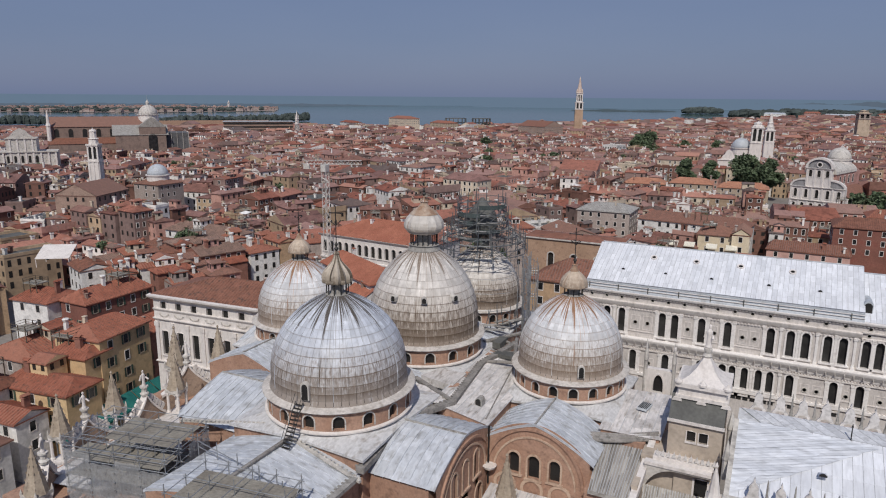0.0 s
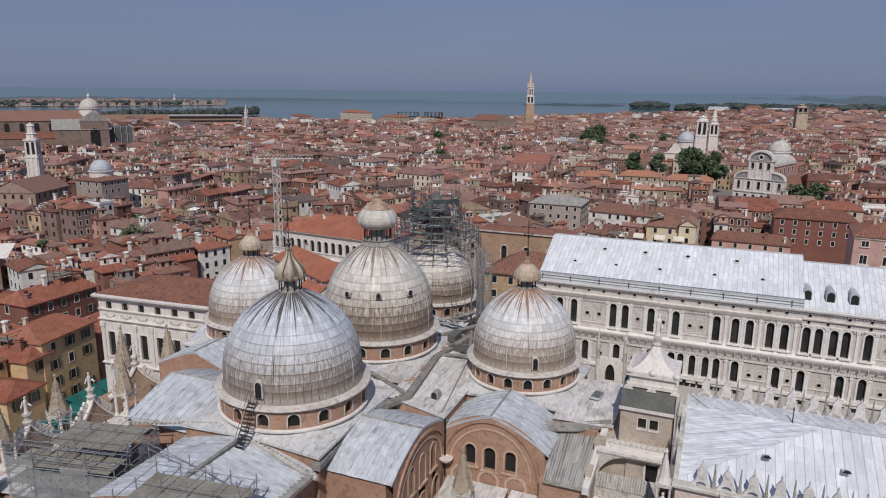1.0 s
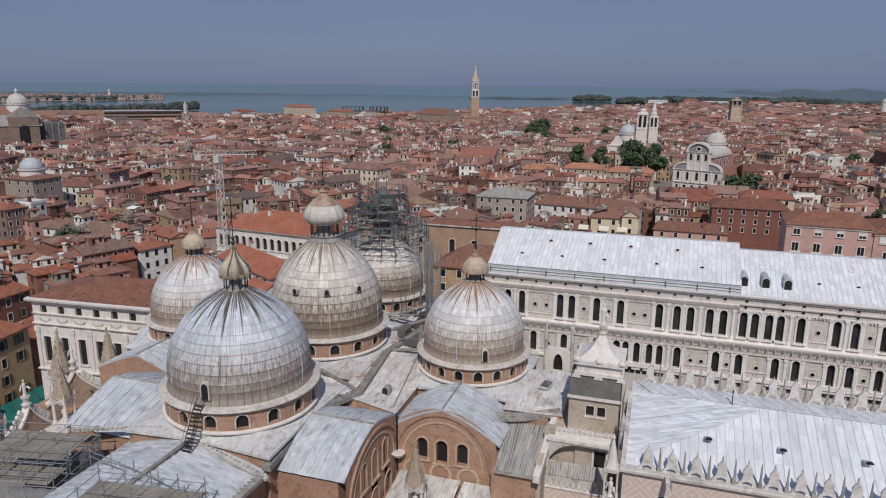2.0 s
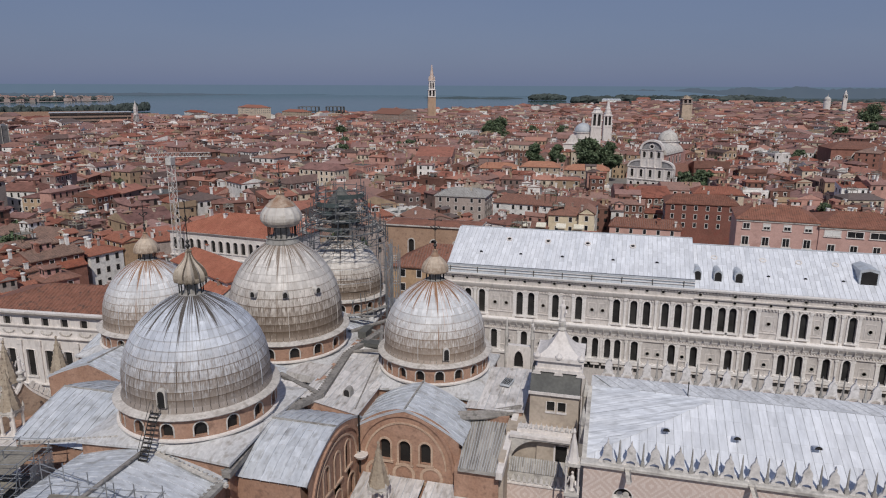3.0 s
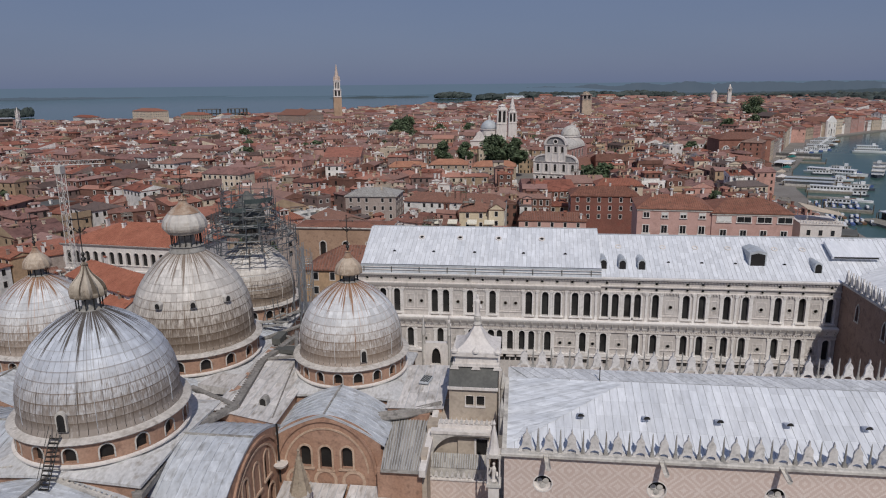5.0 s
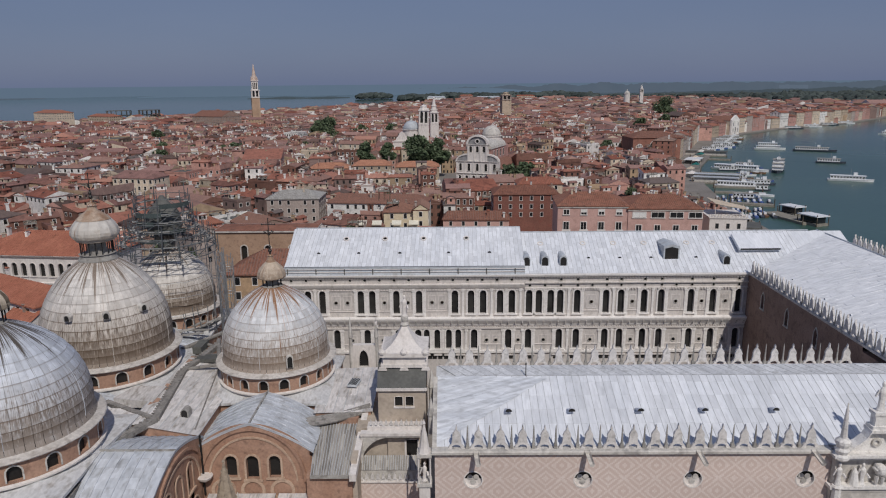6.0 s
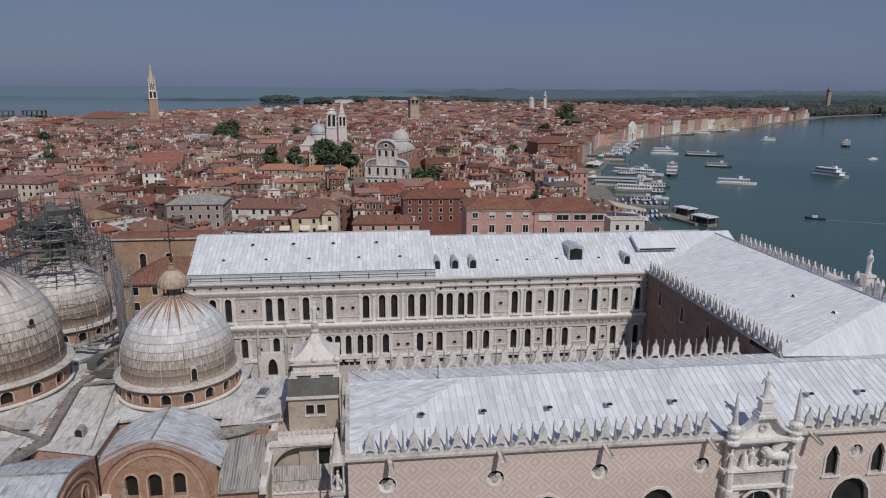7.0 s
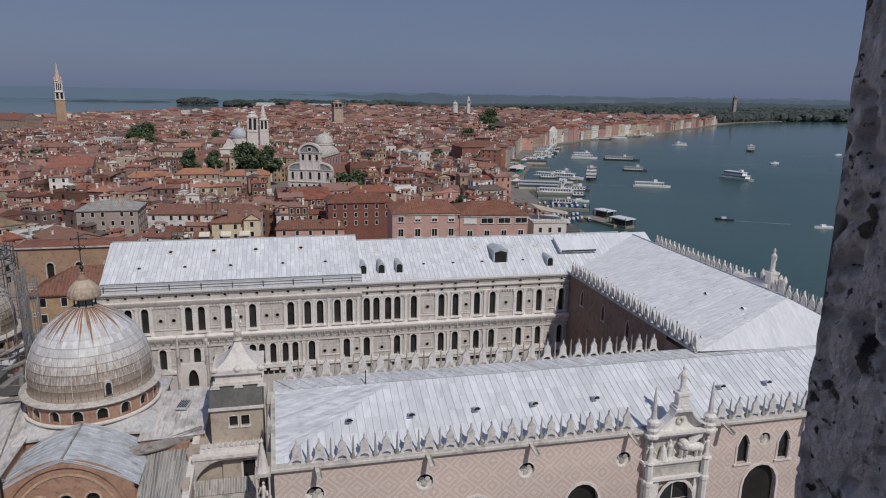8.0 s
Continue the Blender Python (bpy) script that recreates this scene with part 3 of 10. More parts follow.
# balcony front with winged lion relief and statue
por = thing("balcony_portal", "carved white stone portal with relief panel and curved gable", "portal")
for n_, *q_ in (
    ("ledge", 38.2, 46.7, 61.75, 62.75, 19.85, 20.2),
    ("frieze", 38.4, 46.5, 62.1, 62.75, 19.3, 19.85),
    ("cornice", 38.1, 46.8, 61.45, 62.75, 23.5, 23.75),
    ("bed_mould", 38.3, 46.6, 61.7, 62.75, 23.2, 23.5),
    ("relief_panel", 38.6, 46.3, 62.62, 62.74, 20.2, 23.2),
    ("frieze", 38.5, 46.4, 62.2, 62.72, 18.1, 19.3),
    ("string_course", 38.3, 46.6, 61.8, 62.72, 17.75, 18.1),
    ("side_pier", 38.5, 40.5, 62.2, 62.72, 7, 17.75),
    ("side_pier", 45.0, 46.4, 62.2, 62.72, 7, 17.75),
):
    # panel and friezes: darker weathered stone that also carries the recess shade
    MB().box(*q_).ob(n_, M_STONED if n_ in ("relief_panel", "frieze") else M_PORT, por)
b = MB()
g = [(38.9, 23.75), (46.0, 23.75), (46.0, 24.15), (45.3, 24.3), (44.5, 24.7), (43.8, 25.35), (43.4, 26.1), (41.5, 26.1), (41.1, 25.35), (40.4, 24.7), (39.6, 24.3), (38.9, 24.15)]
b.prism(g, 62.35, 62.6)
b.prism([(x, z + 0.02) for x, z in g[2:]] + [(x, z + 0.28) for x, z in reversed(g[2:])], 61.6, 62.75)
b.ob("gable", M_PORT, por, "curved white stone gable")
ring_disc(flat(62.33), 42.45, 24.85, 0.26, 0.46, 0.2).ob("medallion", M_STONED, por)
b = MB()
for z0, z1, w in ((26.1, 26.45, 1.0), (26.45, 26.75, 0.85), (26.75, 27.9, 0.62), (27.9, 28.25, 0.8)):
    b.box(42.45 - w, 42.45 + w, 62.35 - w * 0.7, 62.35 + w * 0.7, z0, z1)
b.ob("pedestal", M_PORT, por)
for x in (38.9, 45.95):
    b = MB()
    b.lathe([(0.42, 7), (0.42, 17.3), (0.58, 17.5), (0.58, 17.9), (0.44, 18.1), (0.44, 20.0), (0.62, 20.2), (0.5, 20.4)], 8)
    b.lathe([(0.5, 23.2), (0.75, 23.4), (0.75, 23.7), (0.55, 23.9), (0.7, 24.3), (0.55, 24.6), (0.72, 25.0), (0.72, 25.3), (0.4, 25.6)], 10)
    b.ob("column", M_PORT, por, at=T(x, 61.85, 0))
    b = MB()
    b.lathe([(0.46, 20.4), (0.46, 23.2)], 8)
    b.ob("niche_pier", M_STONED, por, at=T(x, 62.4, 0))
    b = MB()
    b.lathe([(0.36, 25.55), (0.3, 26.2), (0.14, 28.6), (0.06, 29.1), (0.1, 29.2), (0.0, 29.4)], 8)
    b.ob("pinnacle", M_MERLON, por, at=T(x, 61.85, 0))
b = MB()
ball = [(math.sin(math.pi * k / 8), -math.cos(math.pi * k / 8)) for k in range(9)]
for cx_, cz_, rx_, ry_, rz_ in ((1.7, 1.15, 1.15, 0.36, 0.5), (0.62, 1.5, 0.55, 0.4, 0.62), (0.38, 1.75, 0.36, 0.4, 0.36), (2.6, 1.0, 0.5, 0.34, 0.5), (0.1, 1.6, 0.2, 0.3, 0.18)):
    b.lathe(ball, 10, 0, Matrix.Translation((cx_, -0.3, cz_)) @ Matrix.Diagonal((rx_, ry_, rz_, 1)))
b.prism([(0.9, 1.5), (1.6, 1.55), (2.6, 2.2), (2.9, 2.75), (2.1, 2.6), (1.2, 2.1)], -0.45, -0.2)
for x, h in ((0.35, 0.9), (0.95, 0.75), (2.2, 0.7), (2.8, 0.75)):
    b.lathe([(0.2, -0.3), (0.13, 0.0), (0.15, 0.3), (0.2, h)], 7, 0, T(x, -0.3, 0))
b.tube((3.0, -0.2, 1.2), (3.35, -0.2, 1.9), 0.07, 5)
b.ob("relief", M_PORT, por, "carved animal relief in white stone", T(42.5, 62.5, 20.3) @ Matrix.Diagonal((1.02, 1.5, 1.08, 1)))


def figure(b, m, h=2.6, seed=0):
    """A plain draped standing shape."""
    r = random.Random(seed)
    prof = [(0.34, 0), (0.36, 0.1), (0.27, 0.35), (0.24, 0.9), (0.27, 1.3), (0.31, 1.62), (0.30, 1.82), (0.17, 2.0), (0.10, 2.1), (0.15, 2.22), (0.16, 2.38), (0.11, 2.5), (0.0, 2.58)]
    b.lathe([(q * (1 + r.uniform(-0.08, 0.08)) * h / 2.6, z * h / 2.6) for q, z in prof], 10, 0, m @ Matrix.Diagonal((1.0, 0.8, 1, 1)))
    s = h / 2.6
    b.box(-0.09, 0.09, -0.5, 0, 0, 0.16, 0, m @ pose(0.3 * s, -0.1 * s, 1.3 * s, 30, 20, 20))
    b.box(-0.07, 0.07, -0.08, 0.08, -0.75, 0, 0, m @ pose(-0.34 * s, 0, 1.8 * s, 10, 14, 0))


b = MB()
figure(b, T(41.45, 62.1, 20.2), 2.5, 2)
b.lathe([(0.55, 20.2), (0.42, 20.9), (0.3, 21.6), (0.1, 22.0)], 9, 0, T(40.7, 62.2, 0))
b.ob("carving", M_PORT, por)
for x in (38.9, 45.95):
    b = MB()
    figure(b, T(x, 61.8, 20.4), 2.5, int(x))
    b.ob("carving", M_PORT, por)
window_in(por, flat(62.2), (42.8, 4.4, 8.0, 17.3, 2.6), 0.9, 0.35, 0.1, mullion=True)
b = MB()
figure(b, Matrix.Identity(4), 3.15, 5)
tagged(b.ob("statue", M_PORT, at=T(42.45, 62.35, 28.25)), "weathered stone standing statue on the portal gable", "statue")

# ---------------------------------------------------------------- palace: court wing with two storeys of arched windows
cw = thing("palace_wing", "white stone courtyard wing with arched windows and cornices", "palace", group="palace wings")
f = flat(114.0)
UP = [-24.7, -22.2, -15.5, -13.5, -9.3, -5.35, 0.9, 3.7, 5.8, 8.75, 10.8, 13.8, 15.5, 17.55, 19.2, 22.15, 27.15, 29.75, 33.75, 36.7, 41.85, 45.65, 50.05]
LO = [-19.9, -14.55, -9.05, -5.6, -4.1, -2.25, -0.2, 1.45, 4.25, 10.25, 13.75, 19.15, 22.15, 27.15, 29.75, 33.75, 36.65, 41.9, 45.7, 50.05]
M_PANEO = mat("dusty_pane", (0.022, 0.021, 0.021), (0.05, 0.049, 0.048), 0.4, 0.4, 1.5, bump=0)
upops = [(x, 1.12, 20.85, 25.1, 0.56) for x in UP]
loops = [(x, 1.12 if not -5 < x < 2 else 1.0, 14.3, 17.95, 0.56) for x in LO]
b = holed_wall(f, -30, 52, 20.2, 25.6, upops, 0.5)
holed_wall(f, -30, 52, 13.4, 18.9, loops, 0.5, b=b)
holed_wall(f, -30, 52, 1, 13.4, [], b=b)
holed_wall(f, -30, 52, 18.9, 20.2, [], b=b)
fr = [(-27.5 + 2.55 * i, 0.62, 26.62, 27.24, 0.31) for i in range(16)]
fr2 = [(x, 0.62, 26.6, 27.22, 0.31) for x in (14, 19.3, 22.2, 27.2, 29.7, 33.8, 36.7, 41.9, 45.6, 50)]
holed_wall(f, -30, 52, 25.6, 27.9, fr + fr2, 0.35, b=b)
b.add([(-30, 114, 1), (-30, 114, 27.9), (-30, 114.6, 27.9), (-30, 114.6, 1)], [(3, 2, 1, 0)])
b.weld().ob("wall", M_STONEF, cw)
MB().box(-30, 52, 114.51, 134, 1, 27.9).ob("inner_wall", M_STONEF, cw)
for op in upops + loops:
    window_in(cw, f, op, 0.5, 0.26, 0.16, M_STONEW, M_PANEO)
for op in fr + fr2:
    c, w, z0, z1, r0 = op
    o = ring_disc(f, c, (z0 + z1) / 2, 0.26, 0.42, 0.05, 10).ob("round_window", M_STONED, cw)
    t = MB()
    t.add([f(c + 0.36 * math.cos(a * math.pi / 5), 0.33, (z0 + z1) / 2 + 0.36 * math.sin(a * math.pi / 5)) for a in range(10)], [tuple(range(10))])
    t.ob("pane", M_DARK, o)


def moulding(parent, prof, x0, x1, y, mat_, name="cornice", label=""):
    """prof: (out, z) of a moulding on a wall at y, from x0 to x1."""
    b = MB()
    b.prism([(y + 0.05, prof[0][1])] + [(y - o, z) for o, z in prof] + [(y + 0.05, prof[-1][1])], -x1, -x0, 0, pose(0, 0, 0, 0, 0, 90))
    b.f = [tuple(reversed(q)) for q in b.f]
    return b.ob(name, mat_, parent, label)


moulding(cw, [(0.15, 18.55), (0.3, 18.8), (0.35, 19.0), (0.85, 19.75), (0.95, 20.05), (0.95, 20.2), (0.2, 20.3)], -30, 52, 114, M_STONEW)
moulding(cw, [(0.1, 18.0), (0.25, 18.1), (0.25, 18.3), (0.1, 18.35)], -30, 52, 114, M_STONE, "string_course")
moulding(cw, [(0.1, 13.4), (0.35, 13.6), (0.35, 14.0), (0.1, 14.1)], -30, 52, 114, M_STONEW, "string_course")
moulding(cw, [(0.15, 25.45), (0.3, 25.7), (0.45, 26.05), (0.5, 26.25), (0.1, 26.32)], -30, 13, 114, M_STONE)
moulding(cw, [(0.12, 25.3), (0.2, 25.4), (0.2, 25.5), (0.1, 25.55)], 13, 52, 114, M_STONE, "string_course")
moulding(cw, [(0.12, 26.2), (0.3, 26.3), (0.34, 26.5), (0.1, 26.52)], 13, 52, 114, M_STONE, "string_course")
moulding(cw, [(0.1, 27.45), (0.5, 27.6), (0.6, 27.85), (0.6, 28.0), (0.0, 28.05)], -30, 52, 114, M_STONEW)
moulding(cw, [(0.5, 28.0), (0.4, 28.2), (0.0, 28.9), (0.0, 29.3)], -30, 13, 114, M_LEAD, "gutter", "grey lead gutter")
fr3 = [13.9, 16.5, 19.3, 22.2, 24.7, 27.2, 29.7, 33.8, 36.7, 39.2, 41.9, 45.6, 50]
for x in fr3:
    t = MB()
    t.lathe([(0.32, 0), (0.32, 0.1), (0.22, 0.1), (0.22, 0.02)], 10, 0, Matrix.Translation((x, 114, 25.92)) @ pose(0, 0, 0, 90, 0, 0))
    t.lathe([(0.0, 0.03), (0.22, 0.03)], 10, 1, Matrix.Translation((x, 114, 25.92)) @ pose(0, 0, 0, 90, 0, 0))
    t.ob("roundel", [M_STONED, M_DARK], cw)
# pilasters, panels and small hoods
bp = MB()
bp.box(-0.24, 0.24, -0.22, 0.05, 0.0, 0.5)
bp.box(-0.18, 0.18, -0.18, 0.05, 0.5, 4.2)
bp.box(-0.28, 0.28, -0.26, 0.05, 4.2, 4.65)
me_p = bp.mesh("pilaster", M_STONEW)
for xs, z0, hs in ((UP, 20.3, 1.1), (LO, 14.1, 0.83)):
    for a, c in zip(xs, xs[1:]):
        gap = c - a
        if gap < 1.7:
            spots = [(a + c) / 2] if gap > 1.55 else []
        elif gap < 3.3:
            spots = [(a + c) / 2]
        else:
            spots = [a + 0.98, c - 0.98]
        for x in spots:
            link("pilaster", me_p, cw, T(x, 114, z0) @ Matrix.Diagonal((1, 1, hs, 1)))
        if gap > 3.3:
            mid, w = (a + c) / 2, gap / 2 - 1.35
            zc, hh = (z0 + 2.6, 1.25) if xs is UP else (z0 + 1.8, 0.95)
            n = 2 if w > 1.5 else 1
            for k in range(n):
                cx = mid + (k - (n - 1) / 2) * w
                ww = min(w / n * 0.8, 0.85)
                t = MB()
                for q in ((cx - ww, cx + ww, zc + hh - 0.12, zc + hh), (cx - ww, cx + ww, zc - hh, zc - hh + 0.12), (cx - ww, cx - ww + 0.12, zc - hh + 0.12, zc + hh - 0.12), (cx + ww - 0.12, cx + ww, zc - hh + 0.12, zc + hh - 0.12)):
                    t.box(q[0], q[1], 113.95, 114.03, q[2], q[3])
                t.ob("panel", M_STONE, cw)
                t = MB()
                t.lathe([(0.42, -0.02), (0.42, 0.1), (0.3, 0.1), (0.28, 0.04)], 12, 0, Matrix.Translation((cx, 114, zc)) @ pose(0, 0, 0, 90, 0, 0))
                t.lathe([(0.0, 0.05), (0.29, 0.05)], 12, 1, Matrix.Translation((cx, 114, zc)) @ pose(0, 0, 0, 90, 0, 0))
                t.ob("roundel", [M_STONED, M_STONED if xs is LO else M_BRICK], cw)
            t = MB()
            t.box(a + 0.8, c - 0.8, 113.88, 114.03, z0 + 0.95, z0 + 1.12)
            t.ob("ledge", M_STONE, cw)
for x in LO:
    t = MB()
    pts = arch((x, 1.9, 18.1, 18.75, 0.62), 6)[1:-1]
    for (u, h), (v, g) in zip(pts, pts[1:]):
        t.add([(u, 113.75, h), (v, 113.75, g), (v, 113.75, g + 0.14), (u, 113.75, h + 0.14), (u, 114, h), (v, 114, g), (v, 114, g + 0.14), (u, 114, h + 0.14)], [(0, 1, 2, 3), (3, 2, 6, 7), (0, 4, 5, 1)])
    t.weld().ob("hood", M_STONE, cw)
# dentils under the cornices, small paired openings below the lower windows, pipe and rail along the gutter
for z_, s_, h_ in ((18.36, 0.42, 0.2), (25.15, 0.5, 0.2), (27.25, 0.5, 0.22), (14.02, 0.6, 0.2)):
    t = MB()
    for k in range(int(82 / s_)):
        t.box(-30 + s_ * k, -30 + s_ * (k + 0.5), 113.72, 114.02, z_, z_ + h_)
    tagged(t.ob("dentil_band", M_STONE, cw), kind="stuff")
for z_ in (19.05, 19.45):
    t = MB()
    for k in range(66):
        t.box(-29.6 + 1.24 * k, -29.6 + 1.24 * k + (0.18 if z_ < 19.2 else 0.14), 113.05 if z_ > 19.2 else 113.45, 114.0, z_, z_ + 0.17)
    tagged(t.ob("bracket_band", M_STONED, cw), kind="stuff")
for x in LO:
    for dx in (-0.5, 0.5):
        t = MB()
        t.box(x + dx - 0.38, x + dx + 0.38, 113.93, 114.03, 12.4, 12.95)
        t.ob("low_opening", M_PANEO, cw)
    t = MB()
    t.box(x - 1.2, x + 1.2, 113.7, 114.03, 13.1, 13.35)
    t.ob("sill", M_STONE, cw)
for z_, y_ in ((28.55, 113.62), (29.0, 113.75)):
    t = MB()
    t.tube((-29, y_, z_), (13, y_, z_), 0.07, 6)
    t.ob("gutter_pipe", M_STONE, cw, "pale pipe along the gutter")
for k in range(9):
    t = MB()
    t.box(-28 + 4.9 * k, -27.85 + 4.9 * k, 113.55, 113.85, 28.1, 29.1)
    t.ob("pipe_bracket", M_DGREY, cw)
# roof of the court wing
b = MB()
b.prism([(114.4, 27.9), (114.4, 29.3), (124, 34.08), (134, 29.3), (134, 27.9)], -13, 28.6, 0, pose(0, 0, 0, 0, 0, 90))
b.prism([(113.9, 27.8), (113.9, 28.0), (124, 33.05), (134, 28.0), (134, 27.8)], -72, -13, 0, pose(0, 0, 0, 0, 0, 90))
b.ob("roof", M_LEADW, cw)
roof_slope(cw, (-28.6, 114.3, 29.36), (13, 114.3, 29.36), (-28.0, 124, 34.15), (13, 124, 34.15), 56, 7, M_LEADW, seed=5)
roof_slope(cw, (13, 113.8, 28.05), (62, 113.8, 28.05), (13, 124, 33.12), (62, 124, 33.12), 64, 7, M_LEADW, seed=6)
b = MB()
b.tube((-28.3, 124, 34.2), (13, 124, 34.2), 0.12, 8)
b.tube((13, 124, 33.2), (66, 124, 33.2), 0.12, 8)
b.ob("ridge_roll", M_LEAD, cw)
for i, (x, n) in enumerate([(v, 0) for v in (-18.65, -11.65, -4.67, 3.05)] + [(v, 1) for v in (16.45, 24.1, 29.6, 35.1, 42.8, 47.4)]):
    link("skylight", ME_SKYRING, cw, pose(x, 121, 32.75 if n == 0 else 31.62, 26.4, 0, 0), "round roof light with white rim")
for x, z in [(v, 31.05) for v in (-23.1, -16.0, -8.75, -0.15, 7.05)] + [(v, 29.9) for v in (24.5, 30.0, 35.5, 43.4)]:
    link("roof_vent", ME_HOOD, cw, pose(x, 117.5, z, 10, 0, 0) @ Matrix.Scale(0.62, 4))


def dormer(parent, x, y, z, w, h, flat_top=False):
    """A lead dormer with an arched or gabled dark mouth."""
    top = [(w / 2 * math.cos(math.pi * i / 8), h - w / 2 + w / 2 * math.sin(math.pi * i / 8)) for i in range(9)] if not flat_top else [(w / 2, h - 0.35), (0, h), (-w / 2, h - 0.35)]
    pts = [(-w / 2, -0.5), (w / 2, -0.5)] + top
    b = MB()
    b.prism(pts, 0, 5.5)
    b.f = [q for q in b.f]
    o = b.ob("dormer", M_LEAD, parent, "lead-covered roof dormer", T(x, y, z))
    s = 0.82
    b = MB()
    b.add([(px * s, -0.02, max(pz * s + 0.1, 0.1)) for px, pz in pts], [tuple(range(len(pts)))])
    b.ob("opening", M_DARK, o)


for x in (13.45, 16.65, 19.85):
    dormer(cw, x, 115.6, 28.6, 1.3, 2.2)
dormer(cw, 48.2, 115.6, 28.6, 1.25, 2.2)
dormer(cw, 39.0, 117.0, 29.3, 2.8, 3.0, True)
b = MB()
b.box(-3.8, 3.8, 0, 4.4, 0, 0.5)
b.box(-3.5, 3.5, -0.01, 0.05, 0.08, 0.42, 1)
o = b.ob("skylight", [M_LEADW, M_DARK], cw, "long raised lead roof light", pose(54.9, 118, 30.9, 24, 0, 0))

# ---------------------------------------------------------------- palace: water-side wing
sw = thing("palace_wing", "palace wing with broad pale lead roof and crested walls", "palace", group="palace wings")
g = side(51.5)
gm = lambda s, d, z: (51.5 + d, s, z)
wins = [(y, 0.9, 23.4, 26.1, 0.9) for y in (108.0, 99.8, 91.4, 84.0)]
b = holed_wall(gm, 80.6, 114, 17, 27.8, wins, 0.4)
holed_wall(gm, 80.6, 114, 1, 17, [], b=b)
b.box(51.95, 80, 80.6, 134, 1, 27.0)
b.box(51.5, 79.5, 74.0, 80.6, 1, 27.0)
# darker copy of the brown brick: the courtyard shade is in its colour
b.ob("wall", mat("shaded_brick", (0.25, 0.17, 0.135), (0.31, 0.215, 0.175), 0.9, 0.4, 4, c=(0.19, 0.13, 0.105)), sw, "brown brick courtyard wall with its shade put into the colour")
for op in wins:
    window_in(sw, gm, op, 0.4, 0.18, 0.06, M_STONED)
b = MB()
b.box(51.2, 51.9, 74, 114, 27.8, 28.1)
b.ob("cornice", M_STONED, sw)
crest(sw, (51.5, 112.5, 28.1), (51.5, 74.0, 28.1), pitch=1.75, size=0.92)
b = MB()
R0 = 69.0
b.add([(51.9, 73.4, 28.0), (79.6, 73.4, 27.0), (79.6, 134, 27.0), (51.9, 134, 28.0), (R0, 79.0, 32.6), (R0, 126.5, 32.6)], [(3, 0, 4, 5), (1, 2, 5, 4), (0, 1, 4), (2, 3, 5), (0, 3, 2, 1)])
# slope off the sun is paler, hip duller: their light evened in colour
b.k[2] = 1
b.ob("roof", [M_LEADN, M_LEADI], sw)
roof_slope(sw, (51.9, 133, 28.05), (51.9, 74.2, 28.05), (R0, 126.5, 32.65), (R0, 79.0, 32.65), 60, 5, M_LEADN, seam_h=0.04, seed=8, seam_mat=M_LEADN)
b = MB()
b.tube((R0, 79.0, 32.7), (R0, 126.5, 32.7), 0.16, 8)
b.ob("ridge_roll", M_LEAD, sw)
crest(sw, (79.8, 132, 27.6), (79.8, 63.6, 27.6), pitch=1.7, size=1.12)
b = MB()
b.box(79.5, 80.2, 63.2, 134, 1, 27.6)
b.ob("cornice", M_STONED, sw)
for y, x in ((106, 55.2), (96, 55.0), (89, 54.8), (82.5, 54.5), (76.5, 54.3)):
    link("roof_vent", ME_HOOD, sw, pose(x, y, 28.0 + (x - 51.9) * 0.28, 0, 0, -90) @ pose(0, 0, 0, 12, 0, 0) @ Matrix.Scale(0.5, 4))
for y, x in ((88, 62.5), (80, 63)):
    link("roof_vent", ME_HOOD, sw, pose(x, y, 28.0 + (x - 51.9) * 0.28, 0, 0, -90) @ pose(0, 0, 0, 12, 0, 0) @ Matrix.Scale(0.7, 4))

b = MB()
b.prism([(-1.1 * math.cos(math.pi * i / 8), 1.1 * math.sin(math.pi * i / 8)) for i in range(9)], 0, 8.5, 0, pose(79.6, 95.5, 28.6, 0, 0, 0))
b.ob("gable", M_STONE, sw, "rounded stone gable back")
b = MB()
b.box(-0.7, 0.7, -0.7, 0.7, 27, 31.2)
b.box(-0.85, 0.85, -0.85, 0.85, 31.2, 31.6)
b.ob("pedestal", M_STONE, sw, at=T(80.0, 95.8, 0))
b = MB()
figure(b, Matrix.Identity(4), 4.1, 9)
tagged(b.ob("statue", M_STONE, at=T(80.0, 95.8, 31.6, 90)), "white stone statue on the water-side parapet", "statue")
for dy in (-3.2, -2.2, 2.2):
    b = MB()
    b.lathe([(0.3, 27), (0.28, 30.4), (0.4, 30.5), (0.4, 30.8), (0.1, 31.6)], 8)
    b.ob("pinnacle", M_STONE, sw, at=T(80.0, 95.8 + dy, 0))

